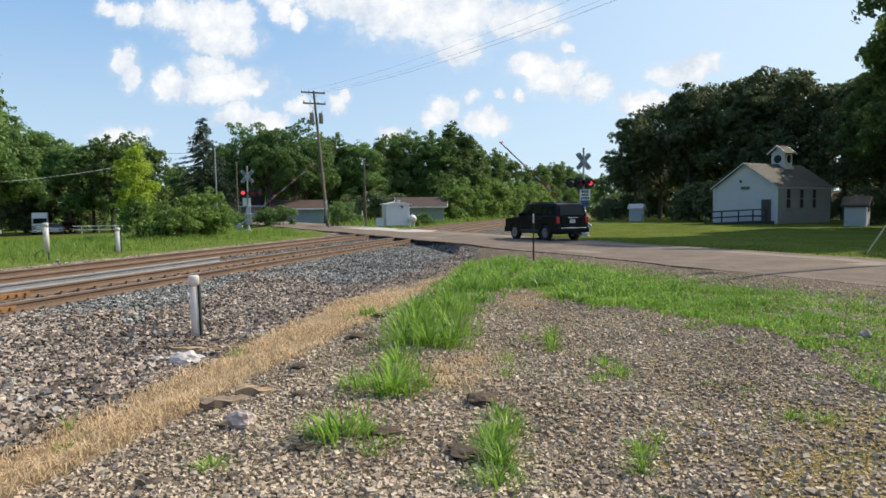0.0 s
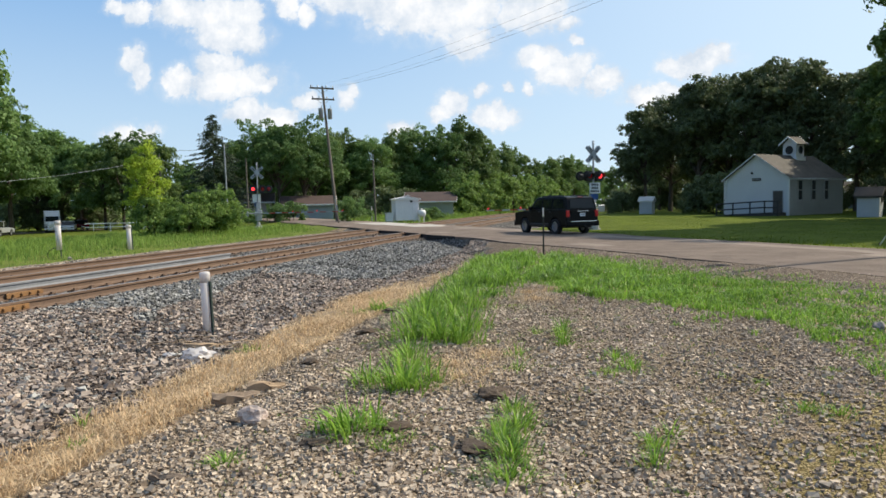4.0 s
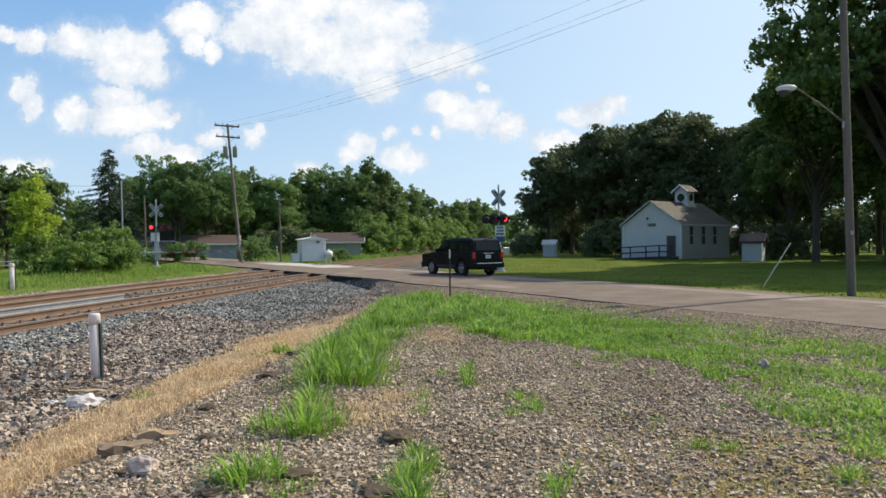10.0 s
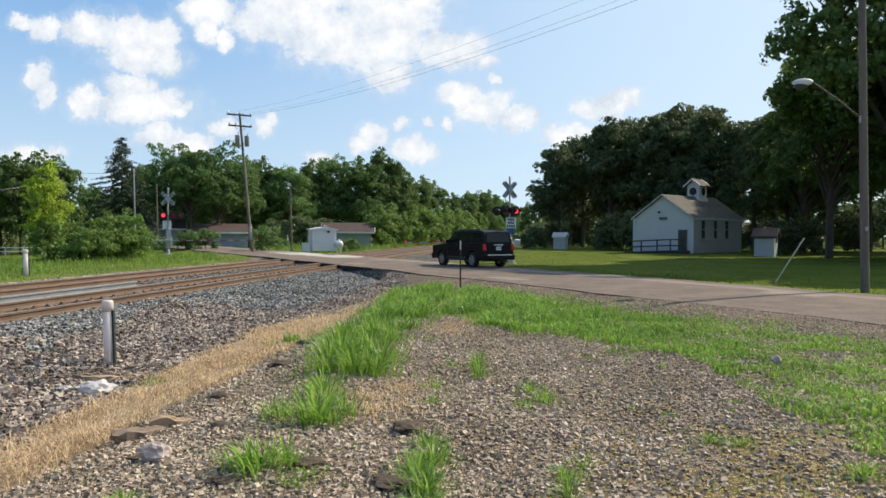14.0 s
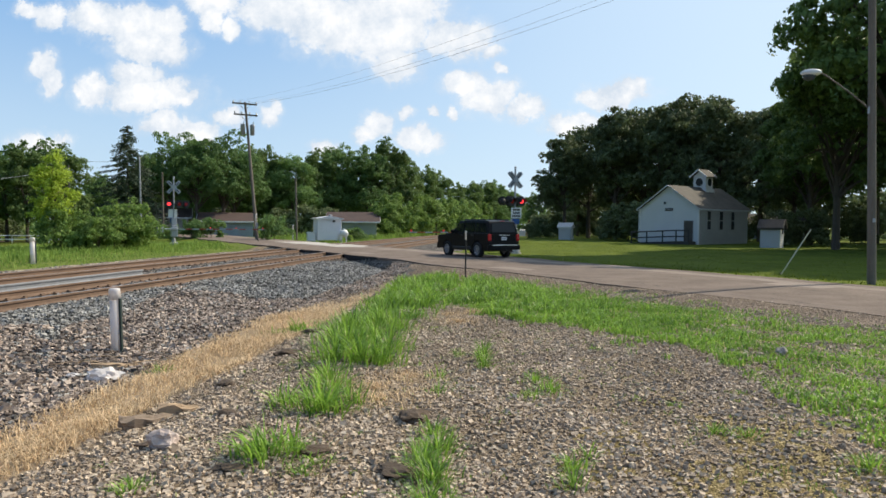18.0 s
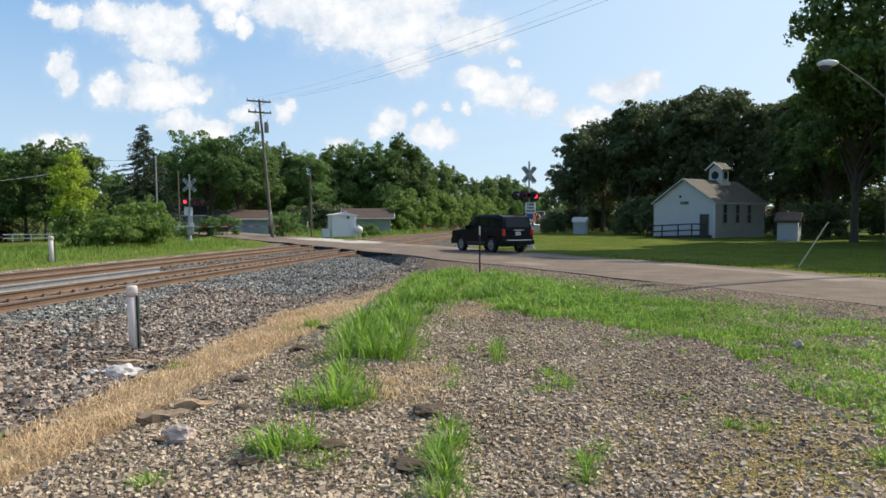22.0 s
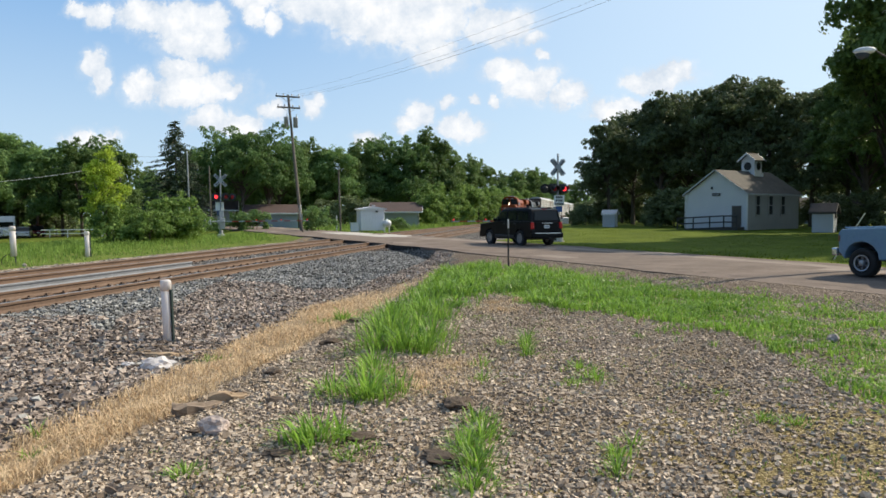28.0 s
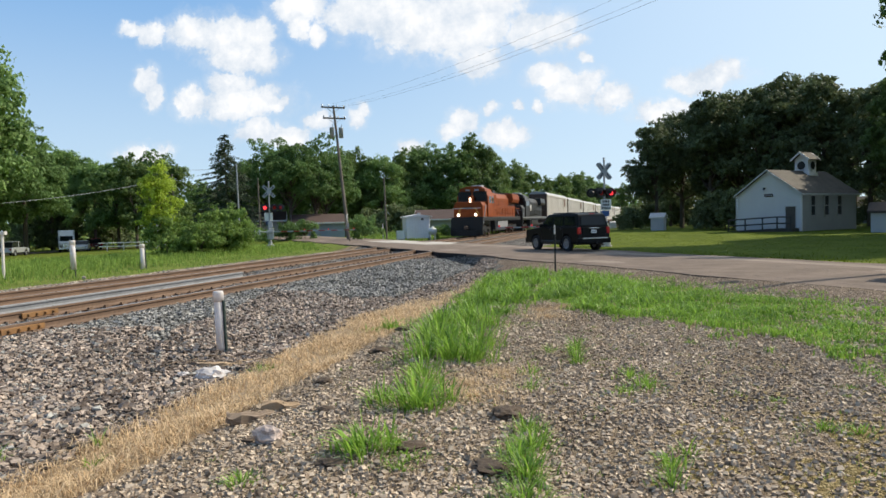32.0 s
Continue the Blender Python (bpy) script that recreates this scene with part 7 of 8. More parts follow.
def build_stones():
    rs = np.random.RandomState(7)
    # lot
    x, y = scatter(rs, 165000, -3.66, 6.5, 3.0, 21.0, 1.25)
    moss = np.clip(1.15 - np.hypot((x - 2.3) / 1.7, (y - 5.2) / 2.0), 0, 0.6)
    keep = (across(x, y) < 12.5) & (rs.rand(len(x)) < (0.5 + 0.5 * wavy(x * 0.7, y * 0.7)) * (1 - moss))
    x, y = x[keep], y[keep]
    s = rs.uniform(0.009, 0.025, len(x)) * np.where(rs.rand(len(x)) < 0.06, 1.5, 1.0)
    stones("loose_gravel", np.stack([x, y, ground_z(x, y) + s * 0.3], -1), s, STONE, "loose pale brown gravel on the lot", 1, 0.66)
    x, y = scatter(rs, 9000, -3.4, 6.5, -5.0, 3.1)
    s = rs.uniform(0.007, 0.023, len(x))
    stones("loose_gravel", np.stack([x, y, ground_z(x, y) + s * 0.3], -1), s, STONE, "loose pale brown gravel on the lot", 21)
    # shoulder by the road and grey patches in the grass
    x, y = scatter(rs, 16000, -3, 9, 9, 26)
    q = across(x, y)
    keep = (q > 11.6) & (q < 13.7)
    x, y = x[keep], y[keep]
    s = rs.uniform(0.010, 0.026, len(x))
    stones("road_gravel", np.stack([x, y, ground_z(x, y) + s * 0.15], -1), s, STONE, "loose gravel along the road edge", 2, 0.4)
    # ballast slope
    x, y = scatter(rs, 68000, -9.75, -4.4, 3.5, 34.0, 0.85)
    keep = (x < straw_left(y) - 0.1 + 0.4 * wavy(x, y)) & (x > NEAR_TRACK + bend(y) + 0.85) & (across(x, y) < ROAD_A - 0.1)
    x, y = x[keep], y[keep]
    s = rs.uniform(0.018, 0.044, len(x)) * np.where(rs.rand(len(x)) < 0.10, 1.35, 1.0)
    pale = (x + 0.13 * (y - 8) + 0.8 * wavy(x * 0.4, y * 0.3) < -6.75) & (y > 10.5 + 1.0 * wavy(x, y))
    pale |= (y > 16.5 + 2.5 * wavy(x * 0.6, y * 0.5)) & (x < -5.5)
    pale |= rs.rand(len(x)) < 0.12
    z = ground_z(x, y) + s * 0.5
    P = np.stack([x, y, z], -1)
    stones("ballast_stones", P[~pale], s[~pale], PALE_STONE, "pale pinkish crushed stone on the ballast shoulder", 3)
    stones("ballast_stones", P[pale], s[pale], BLUE_STONE, "blue-grey crushed stone on the ballast shoulder", 4)
    x, y = scatter(rs, 9000, -9.75, -4.7, -6.0, 3.6)
    keep = (x < -5.0 + 0.35 * wavy(x, y)) & (x > NEAR_TRACK + bend(y) + 0.85)
    x, y = x[keep], y[keep]
    s = rs.uniform(0.024, 0.056, len(x))
    stones("ballast_stones", np.stack([x, y, ground_z(x, y) + s * 0.5], -1), s, PALE_STONE, "pale pinkish crushed stone on the ballast shoulder", 23)
    # pale gravel band beyond the far rail
    x, y = scatter(rs, 9000, -18.6, -15.4, 12.0, 42.0)
    off = x - bend(y)
    keep = (off > -18.5) & (off < -16.2) & (across(x, y) < ROAD_A - 0.2)
    x, y = x[keep], y[keep]
    s = rs.uniform(0.02, 0.05, len(x))
    stones("shoulder_gravel", np.stack([x, y, ground_z(x, y) + s * 0.4], -1), s, STONE, "pale gravel along the far rail", 6)
    # between and beyond the rails
    x, y = scatter(rs, 18000, -18.6, -8.2, 4.0, 40.0, 0.3)
    keep = (across(x, y) < ROAD_A - 0.1) & (np.abs(np.abs(x - bend(y) - NEAR_TRACK) - 0.755) > 0.14) & (np.abs(np.abs(x - bend(y) - FAR_TRACK) - 0.755) > 0.14)
    x, y = x[keep], y[keep]
    s = rs.uniform(0.022, 0.05, len(x))
    stones("track_ballast_stones", np.stack([x, y, ground_z(x, y) + s * 0.25], -1), s, BLUE_STONE, "grey crushed stone between the rails", 5)


def blades(name, x, y, h, width, mat, label, seed, lean=0.5, category="grass"):
    """Grass blades of five points each, bent over."""
    rs = np.random.RandomState(seed)
    n = len(x)
    z = ground_z(x, y) - 0.01
    a = rs.uniform(0, 6.283, n)
    d = np.stack([np.cos(a), np.sin(a), np.zeros(n)], -1)
    side = np.stack([-np.sin(a + 0.4), np.cos(a + 0.4), np.zeros(n)], -1) * (width * rs.uniform(0.6, 1.3, n))[:, None]
    base = np.stack([x, y, z], -1)
    bend_ = (rs.uniform(0.1, 1.0, n) * lean * h)[:, None]
    up = np.array([0, 0, 1.0])
    mid = base + up * (h * 0.6)[:, None] + d * bend_ * 0.35
    tip = base + up * (h * (1 - 0.25 * lean))[:, None] + d * bend_
    v = np.stack([base - side, base + side, mid + side * 0.8, mid - side * 0.8, tip], 1).reshape(-1, 3)
    k = 5 * np.arange(n)[:, None]
    f = np.concatenate([k + np.array([[0, 1, 2]]), k + np.array([[0, 2, 3]]), k + np.array([[3, 2, 4]])])
    return tagged(new(name, from_arrays(name, v, f, mat)), label, category, kind="stuff")


def arched(name, x, y, h, width, mat, label, seed, out=None):
    """Broad grass blades of seven points each, rising and arching over; out: the way each one leans."""
    rs = np.random.RandomState(seed)
    n = len(x)
    base = np.stack([x, y, ground_z(x, y) - 0.015], -1)
    a = rs.uniform(0, 6.283, n) if out is None else out + rs.normal(size=n) * 0.7
    d = np.stack([np.cos(a), np.sin(a), np.zeros(n)], -1)
    turn = a + math.pi / 2 + rs.normal(size=n) * 0.5
    side = np.stack([np.cos(turn), np.sin(turn), np.zeros(n)], -1) * (width * rs.uniform(0.55, 1.3, n))[:, None]
    droop = rs.uniform(0.2, 1.5, n)
    rows = []
    for k, wide in ((0.0, 0.6), (0.4, 1.0), (0.75, 0.8), (1.0, 0.0)):
        c = base + d * (h * (0.15 * k + 0.62 * droop * k * k))[:, None] + np.stack([np.zeros(n), np.zeros(n), h * (1.08 * k - 0.42 * droop * k * k)], -1)
        rows += [c - side * wide, c + side * wide] if wide else [c]
    v = np.stack(rows, 1).reshape(-1, 3)
    k = 7 * np.arange(n)[:, None]
    f = np.concatenate([k + np.array([t]) for t in ((0, 1, 3), (0, 3, 2), (2, 3, 5), (2, 5, 4), (4, 5, 6))])
    return tagged(new(name, from_arrays(name, v, f, mat)), label, "grass", kind="stuff")


def tufts(name, spots, width, label, seed, mat, rs):
    """Tufts whose blades lean out from the middle of each."""
    x, y, h, out = [], [], [], []
    for cx, cy, r, tall, n in spots:
        a, k = rs.uniform(0, 6.283, n), np.abs(rs.normal(size=n))
        x.append(cx + np.cos(a) * k * r), y.append(cy + np.sin(a) * k * r)
        h.append(tall * rs.uniform(0.35, 1.15, n) * np.clip(1.2 - 0.3 * k, 0.4, 1.2)), out.append(a)
    return arched(name, np.concatenate(x), np.concatenate(y), np.concatenate(h), width, mat, label, seed, np.concatenate(out))


def clumped(rs, n, fx, fy, radius):
    """Points gathered round tuft centres."""
    k = rs.randint(0, len(fx), n)
    r = np.abs(rs.normal(size=n)) * radius
    a = rs.uniform(0, 6.283, n)
    return fx[k] + r * np.cos(a), fy[k] + r * np.sin(a)


def build_grass():
    rs = np.random.RandomState(17)
    # dry strip between ballast and lot, fading out towards the road
    x, y = scatter(rs, 66000, -5.6, -3.38, 2.6, 24, 0.9)
    left = straw_left(y)
    right = -3.60 + 0.10 * np.sin(y * 2.3 + np.sin(y * 5.1)) - 0.04 * np.clip(y - 13, 0, 9)
    inside = np.clip(np.minimum((x - left) / 0.25, (right - x) / 0.12), 0, 1)
    keep = rs.rand(len(x)) < inside * (0.45 + 0.55 * wavy(x * 1.5, y)) * np.interp(y, [14, 18, 24], [1, 0.45, 0.12])
    x, y = x[keep], y[keep]
    blades("dry_grass", x, y, rs.uniform(0.05, 0.21, len(x)) * (0.45 + 0.75 * wavy(x * 1.3, y * 0.8)), 0.0048, STRAW, "straw-coloured dead grass strip beside the ballast", 1, 2.2)
    x, y = scatter(rs, 8000, -5.4, -3.7, -6, 2.7)
    blades("dry_grass", x, y, rs.uniform(0.05, 0.20, len(x)), 0.0055, STRAW, "straw-coloured dead grass strip beside the ballast", 11, 2.2)
    # broad-bladed clumps along the lot's edge
    tufts("grass_clump", CLUMPS, 0.0075, "lush broad-bladed green grass clumps along the lot's edge", 2, BLADE, rs)
    # lush strip running on towards the road
    cx, cy = rs.normal(-2.3, 0.45, 85), rs.uniform(12.2, 23.5, 85)
    cx = cx - 0.10 * np.clip(cy - 14, 0, 3)
    x, y = clumped(rs, 8500, cx, cy, 0.22)
    wx, wy = rs.uniform(-1.6, 1.0, 150), rs.uniform(12.4, 23.5, 150)
    ok = wy > grass_line(wx) + 0.3
    x2, y2 = clumped(rs, 9500, wx[ok], wy[ok], 0.19)
    x, y = np.concatenate([x, x2]), np.concatenate([y, y2])
    keep = across(x, y) < 12.3 - 0.8 * wavy(x * 1.1, y)
    x, y = x[keep], y[keep]
    arched("tall_green_grass", x, y, rs.uniform(0.10, 0.36, len(x)) * (0.4 + 0.9 * wavy(x * 1.9, y * 1.6)) * np.interp(x, [-2.6, -1.2, 0.8], [1.15, 0.95, 0.75]), 0.010, BLADE, "lush bright green grass along the lot's edge", 12)
    # band of grass between lot and road
    x, y = scatter(rs, 260000, -1.6, 9, 3.2, 24)
    q = across(x, y) + 0.9 * (wavy(x, y) - 0.5)
    line = grass_line(x) + 1.6 * (wavy(x * 1.9 + 1, y * 2.1) - 0.5) + 1.5 * (wavy(x * 4.3, y * 3.7) - 0.5)
    thin, patch = wavy(x * 1.3 + 3, y * 1.1), wavy(x * 3.1 + 7, y * 2.7 + 2)
    bare = np.clip(1.5 - np.hypot((x - 0.85) / 0.35, (y - 13.2) / 0.9), 0, 1) + np.clip(1.4 - np.hypot((x - 2.95) / 0.28, (y - 9.1) / 0.6), 0, 1) + np.clip(1.5 - np.hypot((x - 4.6) / 0.7, (y - 10.8) / 0.35), 0, 1) + np.clip(1.4 - np.hypot((x - 4.3) / 0.5, (y - 12.1) / 0.3), 0, 1)
    keep = (q < 12.6) & (rs.rand(len(x)) < np.clip((12.2 - q) / 1.6, 0.10, 1)) & (rs.rand(len(x)) < np.clip((y - line) / 0.9, 0, 1) * np.clip(1.5 * thin + 1.2 * patch - 0.42, 0.10, 1.0) * np.clip(1 - bare, 0.05, 1))
    x, y = x[keep], y[keep]
    blades("short_green_grass", x, y, rs.uniform(0.05, 0.17, len(x)) * (0.5 + 0.9 * wavy(x, y)) * np.interp(x, [0.5, 2.2, 3.5], [1.25, 1.0, 0.75]), 0.0085, BLADE, "patchy short green grass between lot and road", 3, 1.1)
    # dead stems among the green
    k = rs.rand(len(x)) < 0.07
    blades("dead_stems", x[k] + 0.03, y[k], rs.uniform(0.04, 0.14, int(k.sum())), 0.006, STRAW, "dead straw stems among the green grass", 10, 1.4)
    dx, dy = clumped(rs, 2600, np.array([-1.1, -0.9, -1.3, -1.5, -1.2, -1.35]), np.array([12.6, 14.0, 13.6, 7.4, 8.0, 6.9]), 0.35)
    blades("dead_stems", dx, dy, rs.uniform(0.03, 0.13, len(dx)), 0.004, STRAW, "dead straw stems among the green grass", 15, 1.6)
    # weeds standing in the gravel
    tufts("lot_tufts", WEED_TUFTS, 0.0045, "small green weed tufts in the gravel", 4, BLADE, rs)
    cx, cy = rs.uniform(-2.8, 3.4, 260), rs.uniform(3.4, 12, 260)
    x, y = clumped(rs, 4600, cx, cy, 0.10)
    blades("sparse_weeds", x, y, rs.uniform(0.015, 0.06, len(x)), 0.004, BLADE_TALL, "sparse tiny yellow-green weeds in the gravel", 5, 0.9)
    # yellowed moss and litter at the lot's near end
    x, y = scatter(rs, 12000, 0.6, 4.2, 3.2, 7.4)
    keep = rs.rand(len(x)) < np.clip(1.1 - np.hypot((x - 2.3) / 1.5, (y - 5.2) / 1.9), 0, 1) * wavy(x * 1.7, y * 2.3)
    x, y = x[keep], y[keep]
    blades("yellowed_litter", x, y, rs.uniform(0.012, 0.045, len(x)), 0.004, STRAW, "yellowed dead grass litter in the gravel", 16, 2.4)
    # tall weeds beyond the tracks
    x, y = scatter(rs, 36000, -36, -18.6, 13, 56)
    keep = (across(x, y) < 12.6) & (rs.rand(len(x)) < np.clip((-18.4 - x) / 1.5, 0.15, 1))
    x, y = x[keep], y[keep]
    far_ = np.clip((-18.6 - x) / 4, 0.25, 1)
    blades("tall_weeds", x, y, rs.uniform(0.12, 0.50, len(x)) * far_ * (0.55 + 0.8 * wavy(x * 0.5, y * 0.4)), 0.014, BLADE_TALL, "tall pale green grass beyond the tracks", 6, 0.7)
    # rough edge of the school lawn and the verge by the signal hut
    x, y = scatter(rs, 16000, -4, 14, 16, 60)
    q = across(x, y)
    keep = (q > ROAD_B + 0.15) & (q < ROAD_B + 3.5)
    x, y = x[keep], y[keep]
    blades("lawn_edge_grass", x, y, rs.uniform(0.04, 0.12, len(x)), 0.012, LAWN_BLADE, "short green grass at the lawn's edge", 7, 0.7)
    x, y = scatter(rs, 60000, -6, 32, 24, 74)
    keep = (across(x, y) > ROAD_B + 1.5) & (x - bend(y) > -5.5) & (rs.rand(len(x)) < 0.35 + 0.65 * wavy(x * 0.5, y * 0.3))
    x, y = x[keep], y[keep]
    blades("lawn_grass", x, y, rs.uniform(0.02, 0.055, len(x)), 0.014, LAWN_BLADE, "mown yellowish green grass of the school lawn", 9, 0.9)
    x, y = scatter(rs, 9000, -30, -15.5, 60, 130)
    keep = (x - bend(y) < -17.9) & ((across(x, y) > ROAD_B + 0.6) | (across(x, y) < ROAD_A - 0.6))
    x, y = x[keep], y[keep]
    tall = np.where(y < 84, 0.28, 1.0)
    blades("trackside_weeds", x, y, rs.uniform(0.2, 0.9, len(x)) * tall, 0.04, BLADE_TALL, "tall pale weeds along the far track", 8, 0.5)


# clumps: centre, radius, height, blades
CLUMPS = [(-1.80, 5.05, 0.17, 0.30, 120), (-1.66, 5.22, 0.12, 0.26, 50), (-1.95, 5.15, 0.10, 0.22, 34), (-2.15, 6.62, 0.15, 0.27, 90), (-1.78, 6.48, 0.20, 0.34, 190), (-1.62, 6.85, 0.14, 0.26, 60), (-1.95, 7.4, 0.18, 0.30, 90),
          (-2.3, 8.8, 0.24, 0.36, 170), (-1.95, 8.85, 0.24, 0.42, 200), (-1.66, 8.75, 0.17, 0.34, 120), (-1.72, 9.5, 0.2, 0.40, 150), (-2.35, 9.8, 0.26, 0.46, 220), (-2.7, 10.5, 0.24, 0.42, 170)]
CLUMPS += [(-2.1, 10.5, 0.26, 0.46, 200), (-2.8, 11.8, 0.24, 0.42, 160), (-2.3, 12.0, 0.26, 0.46, 190), (-1.95, 11.6, 0.2, 0.40, 110), (-2.1, 7.9, 0.16, 0.26, 60)]
WEED_TUFTS = [(0.17, 7.93, 0.14, 0.15, 110), (0.32, 7.5, 0.14, 0.14, 120), (0.1, 7.25, 0.12, 0.11, 60), (-0.41, 8.6, 0.05, 0.30, 60), (-0.45, 9.1, 0.06, 0.27, 60), (-0.48, 9.6, 0.06, 0.25, 50), (-0.89, 7.97, 0.12, 0.18, 40),
              (-0.81, 7.23, 0.12, 0.16, 45), (-0.76, 9.33, 0.06, 0.2, 24), (-0.7, 5.82, 0.09, 0.19, 100), (-0.6, 5.4, 0.11, 0.22, 170), (-0.68, 5.1, 0.11, 0.2, 170)]
WEED_TUFTS += [(-0.58, 4.8, 0.12, 0.2, 190), (-0.55, 4.4, 0.12, 0.2, 150), (1.47, 7.08, 0.10, 0.07, 50), (1.15, 7.3, 0.09, 0.06, 36), (1.6, 6.25, 0.13, 0.09, 110), (1.84, 6.15, 0.11, 0.10, 90), (2.23, 7.7, 0.09, 0.07, 40),
               (2.28, 6.2, 0.07, 0.08, 30), (0.38, 5.15, 0.07, 0.18, 60), (0.35, 4.78, 0.07, 0.18, 60), (0.5, 5.45, 0.06, 0.14, 30)]
WEED_TUFTS += [(-2.92, 7.74, 0.12, 0.05, 50), (-1.42, 4.97, 0.10, 0.10, 60), (-1.47, 4.75, 0.08, 0.12, 40), (-2.46, 4.4, 0.11, 0.11, 90), (-4.75, 9.2, 0.15, 0.14, 90), (-5.3, 5.2, 0.10, 0.24, 60), (-4.6, 5.7, 0.04, 0.26, 16),
               (-4.25, 5.2, 0.05, 0.2, 22), (-4.3, 12.6, 0.2, 0.12, 70), (2.45, 5.4, 0.14, 0.13, 150), (1.0, 10.2, 0.10, 0.08, 50), (-3.0, 5.0, 0.06, 0.06, 20)]
build_stones()
build_grass()


def marker_tube(x, y, h, label, dark_side, r=0.075, stem=0.0, hoop=1):
    """White plastic cable marker with a rounded cap, and a thin dark stake beside it."""
    z = gz(x, y)
    p = thing("cable_marker", label, "marker post", pose(x, y, z, 1.2, -1.0, 0), group="white cable markers")
    smooth(part("tube", lathe([(r, stem - (0.25 if stem == 0 else 0)), (r, stem + h - 0.10)], 18), PLASTIC_WHITE, p))
    smooth(part("cap", lathe([(r * 1.1, stem + h - 0.15), (r * 1.1, stem + h - 0.02), (r * 1.04, stem + h + 0.0), (r * 0.85, stem + h + 0.014), (0.005, stem + h + 0.018)], 18), PLASTIC_WHITE, p))
    part("stake", box((0.03, 0.05, stem + h * 0.86 + 0.3), dark_side + (stem + h * 0.43 - 0.15,), 0.004), material("dark_green_steel", (0.01, 0.02, 0.018), (0.03, 0.05, 0.045), 0.6), p, "dark green steel stake")
    if hoop:
        pts = [(dark_side[0] + hoop * (0.06 + 0.26 * abs(hoop) * math.sin(k / 8 * math.pi * 0.62)), 0.03 * k / 8, 0.45 * math.cos(k / 8 * math.pi / 2)) for k in range(9)]
        wire("cable_loop", pts, 0.014, BLACK, p)
    return p


def build_litter():
    marker_tube(-5.98, 10.3, 0.93, "white plastic cable marker beside a dark stake on the ballast", (0.10, -0.03), hoop=0)
    marker_tube(-20.4, 24.5, 1.12, "white plastic cable marker raised on a thin stem in weeds", (0.02, 0.05), 0.105, 0.36, -1.4)
    marker_tube(-20.95, 29.6, 1.12, "white plastic cable marker standing in weeds beyond the tracks", (0.12, 0.05), 0.10, 0.0, -1.0)
    x, y = -22.9, 23.7
    s = thing("marker_sign", "white post with a small flat cap beyond the tracks", "marker post", pose(x, y, gz(x, y)))
    part("shaft", box((0.09, 0.09, 2.0), (0, 0, 0.75), 0.01), PLASTIC_WHITE, s)
    part("cap", box((0.3, 0.16, 0.14), (0.03, 0, 1.75), 0.02), PLASTIC_WHITE, s)
    # delineator stake by the road
    x, y = -1.71, 23.0
    s = thing("delineator_stake", "slim dark steel stake with a white reflector tip", "stake", pose(x, y, gz(x, y)))
    part("shaft", box((0.05, 0.04, 1.75), (0, 0, 0.62), 0.006), BLACK, s)
    part("reflector", box((0.048, 0.02, 0.28), (0, -0.03, 1.36), 0.006), PLASTIC_WHITE, s, "white reflector plate")
    # crumpled bag
    rs, rnd = np.random.RandomState(5), random.Random(5)
    for bx, by, r, nm, lab, mat in ((-5.2, 8.66, 0.14, "plastic_bag", "crumpled white plastic bag lying on ballast", PLASTIC_WHITE), (-5.62, 8.66, 0.06, "cup", "crushed white paper cup lying on ballast", PLASTIC_WHITE)):
        bm = bmesh.new()
        bmesh.ops.create_icosphere(bm, subdivisions=3, radius=1.0)
        for v in bm.verts:
            k = noise.noise(v.co * 2.3 + Vector((bx, 0, 0))) * 0.45 + noise.noise(v.co * 5.0) * 0.25
            v.co = Vector((v.co.x * r * 1.5, v.co.y * r * 1.0, v.co.z * r * 0.75)) * (1 + k)
        ob = part(nm, bm, mat)
        ob.matrix_basis = pose(bx, by, gz(bx, by) + r * 0.35, 0, 0, 20)
        tagged(ob, lab, "litter")
    # broken pieces of old tie
    grey = material("grey_split_wood", (0.10, 0.072, 0.052), (0.36, 0.275, 0.205), 0.9, scale=4, fine=40, streak=(1, 9, 9))
    tan = material("tan_split_wood", (0.30, 0.20, 0.12), (0.55, 0.40, 0.26), 0.9, scale=4, fine=40, streak=(1, 9, 9))
    for px, py, ln, w, rz, mat, lab in ((-3.36, 6.25, 0.44, 0.10, 52, grey, "split grey piece of old tie wood"), (-3.20, 6.58, 0.30, 0.09, 30, tan, "split tan piece of old tie wood"), (-2.72, 4.1, 0.22, 0.04, 15, grey, "thin grey wood splinter on gravel"),
                                        (-5.35, 9.35, 0.75, 0.07, 30, tan, "thin brown wood splinter on ballast")):
        bm = bmesh.new()
        box((ln, w, w * 0.85), (0, 0, 0), 0, bm)
        bmesh.ops.subdivide_edges(bm, edges=bm.edges[:], cuts=6, use_grid_fill=True)
        for v in bm.verts:
            n = noise.noise(v.co * 9 + Vector((px, py, 0)))
            taper = 1 - 0.55 * max(0.0, v.co.x / ln * 2) ** 2
            v.co += Vector((n * 0.07, n * 0.03, noise.noise(v.co * 14) * 0.03))
            v.co.y, v.co.z = v.co.y * taper + 0.25 * v.co.x * v.co.x / ln, v.co.z * taper + noise.noise(Vector((v.co.x * 3, v.co.y * 60, px))) * 0.02
        ob = part("wood_chunk", bm, mat)
        ob.matrix_basis = pose(px, py, gz(px, py) + w * 0.42, 3, 4, rz)
        tagged(ob, lab, "wood debris")
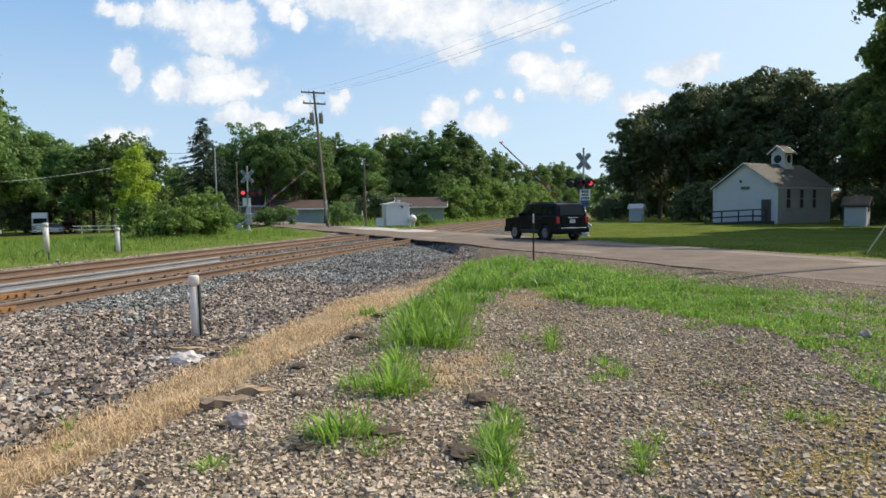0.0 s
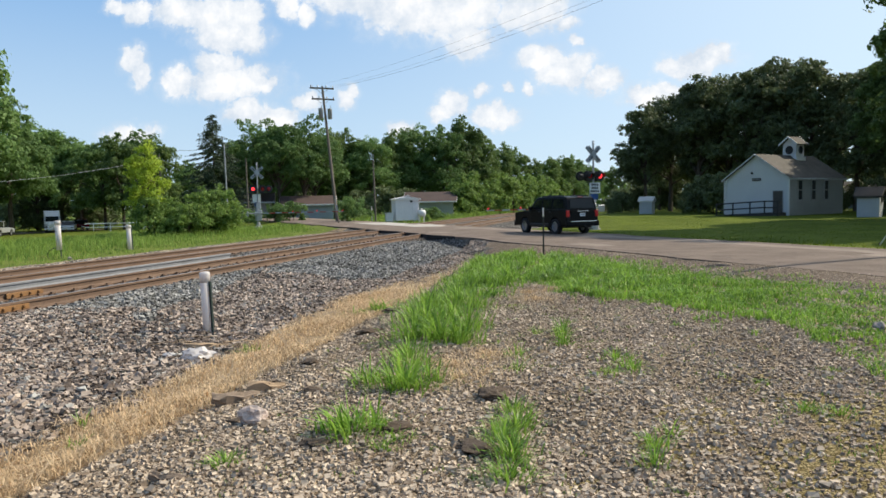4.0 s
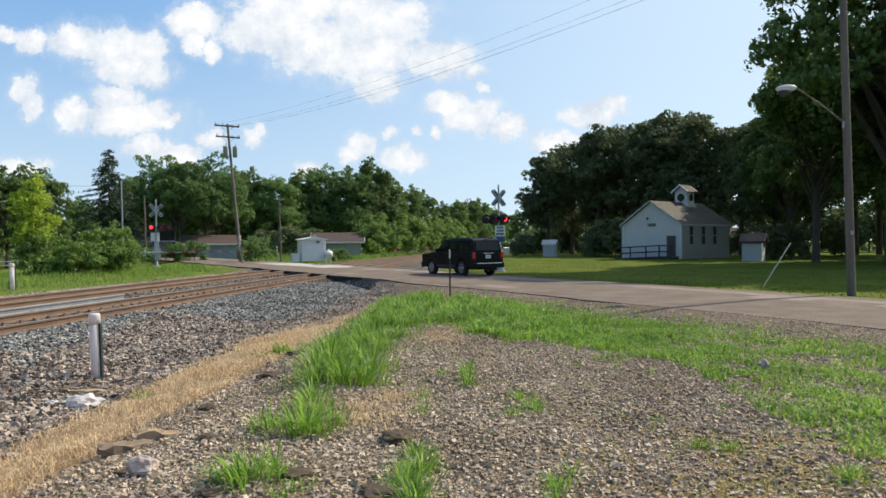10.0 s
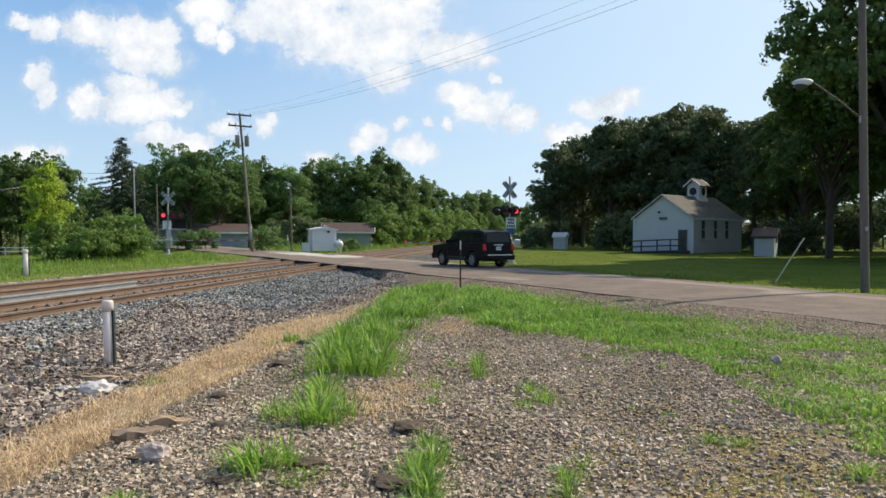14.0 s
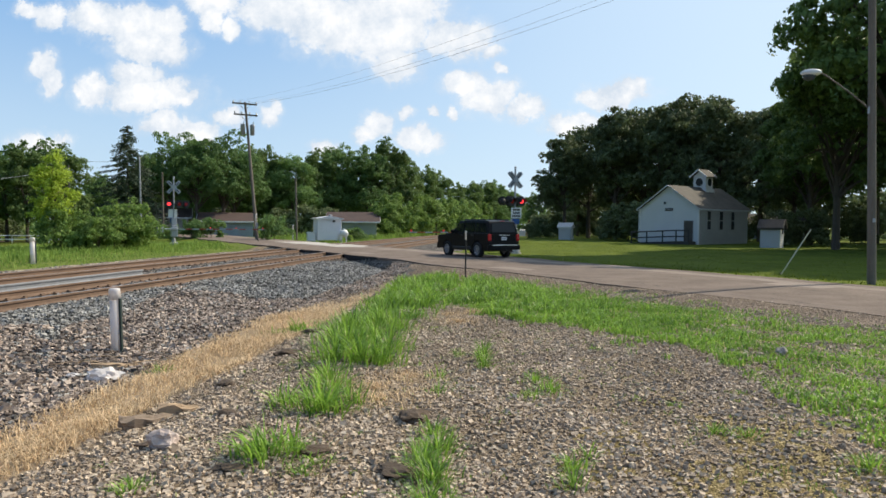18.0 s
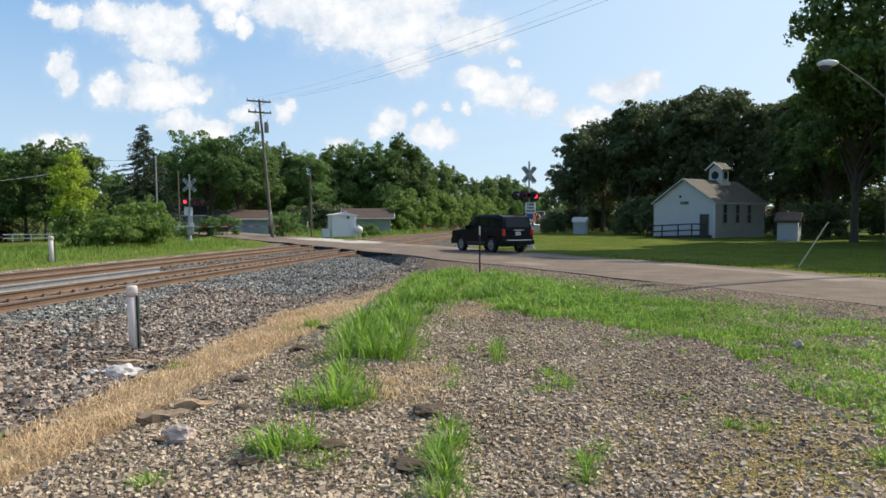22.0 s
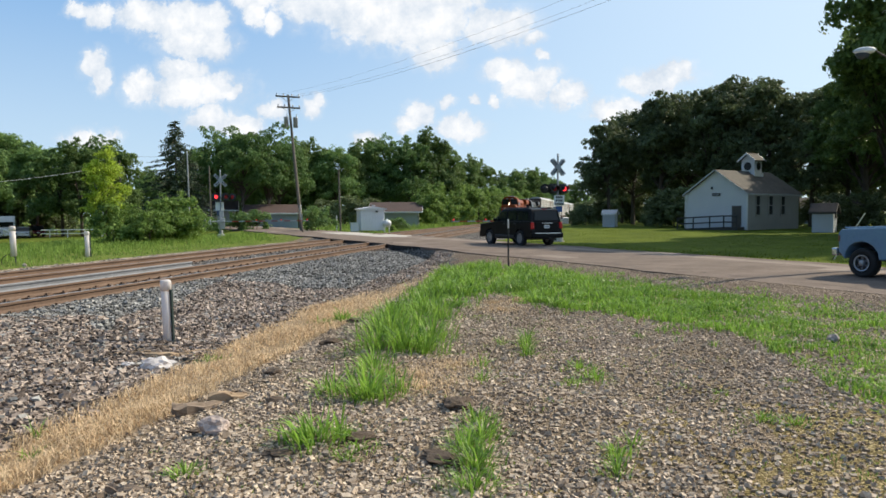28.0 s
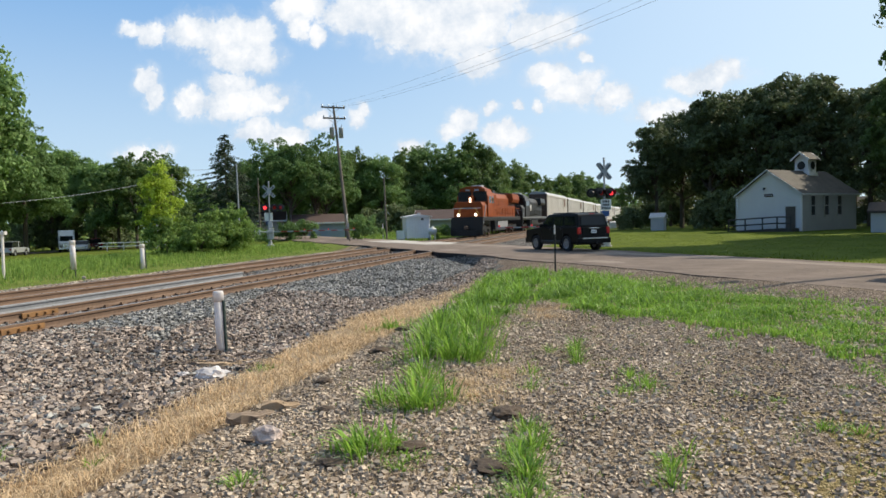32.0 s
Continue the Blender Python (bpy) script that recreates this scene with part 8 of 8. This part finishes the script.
    # dry roots and twigs round the near marker
    for k in range(9):
        a = rnd.uniform(-0.6, 0.9)
        bx, by, ln = -5.75 + rnd.uniform(-0.25, 0.75), 9.75 + rnd.uniform(-0.55, 0.35), rnd.uniform(0.25, 0.7)
        z = gz(bx, by) + 0.05
        arc = rnd.uniform(0.01, 0.07)
        pts = [(ln * (i / 8 - 0.5) * math.cos(a), ln * (i / 8 - 0.5) * math.sin(a) + 0.03 * math.sin(i * 1.7 + k), arc * math.sin(math.pi * i / 8)) for i in range(9)]
        tw = wire("twig", pts, rnd.uniform(0.005, 0.010), tan if k % 3 else grey)
        tw.matrix_basis = pose(bx, by, z)
        tagged(tw, "dry brown twig lying on ballast by the marker", "twig")
    # larger rocks and dark clods
    pink = material("pale_pink_rock", (0.34, 0.26, 0.225), (0.62, 0.52, 0.465), 0.9, scale=9, fine=50, bump=0.5, spec=0.1)
    soil = material("dark_soil", (0.045, 0.032, 0.022), (0.13, 0.092, 0.064), 0.95, scale=6, fine=45, bump=0.8, bump_scale=40)
    for k, (px, py, r, mat, lab) in enumerate(((-2.76, 5.42, 0.10, pink, "pale broken rock on the gravel"), (-2.95, 5.5, 0.07, soil, "dark dirt clod beside a rock"), (-0.93, 6.27, 0.15, soil, "dark flat clod on the gravel"),
                                              (-0.83, 4.87, 0.13, soil, "dark flat clod on the gravel"), (-3.40, 11.77, 0.15, soil, "dark clod at the dry grass"), (-3.14, 9.65, 0.15, soil, "dark clod at the dry grass"), (-3.27, 7.86, 0.11, soil, "dark clod at the dry grass"), (-2.61, 6.3, 0.09, soil, "dark clod on the gravel"), (-1.98, 4.78, 0.08, soil, "dark clod on the gravel"), (-1.49, 5.21, 0.10, soil, "dark clod on the gravel"), (3.45, 10.1, 0.07, pink, "pale rock in short grass"), (-19.9, 24.4, 0.08, pink, "pale rock beside a cable marker beyond the tracks"))):
        bm = bmesh.new()
        bmesh.ops.create_icosphere(bm, subdivisions=3, radius=1.0)
        for v in bm.verts:
            n = 1 + 0.5 * noise.noise(v.co * 1.4 + Vector((k * 3, 0, 0))) + 0.22 * noise.noise(v.co * 4.5 + Vector((0, k * 3, 0)))
            v.co = Vector((v.co.x * r * 1.25, v.co.y * r * 0.85, v.co.z * r * (0.3 if mat == soil else 0.95))) * n
        ob = part("rock", bm, mat)
        ob.matrix_basis = pose(px, py, gz(px, py) + r * (0.2 if mat == soil else 0.45), 0, 0, k * 47)
        tagged(ob, lab, "rock")
    # fresh orange joint bars on the near rail
    j = thing("rail_joint", "rusty orange joint bars bolted to the near rails", "rail joint", kind="structure")
    for x0, y0 in ((NEAR_TRACK + 0.755 + 0.18, 10.4), (NEAR_TRACK - 0.755 + 0.25, 12.4)):
        b = part("joint_bar", prism([(0.02, -0.155), (0.05, -0.15), (0.045, -0.06), (0.03, -0.045), (0.012, -0.06)], 0.95, "y", (x0, y0, 0), bevel=0.004), ORANGE_RUST, j)
        for k in range(4):
            part("bolt", box((0.05, 0.05, 0.05), (x0 + 0.065, y0 - 0.33 + k * 0.22, -0.10), 0.012), ORANGE_RUST, b)
    # a new rail laid out between the tracks
    r = build_rail(-12.75, -6, 22.5, "")
    r.data.materials[0], r.data.materials[1] = NEW_STEEL, NEW_STEEL
    r.name = "spare_rail"
    r.matrix_basis = Matrix.Translation((0, 0, -0.01))
    tagged(r, "new grey steel rail laid out between the two tracks", "rail")


NEW_STEEL = material("new_grey_steel", (0.14, 0.145, 0.155), (0.27, 0.28, 0.30), 0.6, metal=0.1, scale=1.5, fine=12, bump=0.1)
build_litter()


def motions():
    """Gates sink in the first seconds; the train comes round the bend; the pickup rolls up and stops."""
    for arm in (ARM_A, ARM_B):
        rows = []
        for t, deg in ((0, 39), (0.5, 31), (1, 22.5), (1.5, 14.5), (2, 7.3), (2.4, 2.2), (2.8, 0), (3.2, 0.0), (32, 0.0)):
            rows.append((t, Matrix.Translation(PIVOT) @ Matrix.Rotation(radians(deg), 4, "Y")))
        walk(arm, rows)
    for car, behind in TRAIN:
        walk(car, [(t, on_track(65.0 + 16.2 * (32 - t) + behind)) for t in (0, 4, 8, 12, 16, 19, 22, 24, 26, 28, 29, 30, 31, 32)])
    rows = []
    for t, left in ((0, 150), (6, 105), (12, 65), (16, 43), (20, 20.5), (22, 8.6), (23, 4.0), (23.5, 2.5), (24, 1.5), (24.5, 0.95), (25, 0.52), (25.5, 0.18), (26, 0.0), (27, 0.0), (32, 0.0)):
        at = Vector((8.60, 17.77, -0.03)) - ROAD_DIR * left
        rows.append((t, pose(at.x, at.y, at.z, 0, 0, 35.2)))
    walk(PICKUP, rows)


motions()
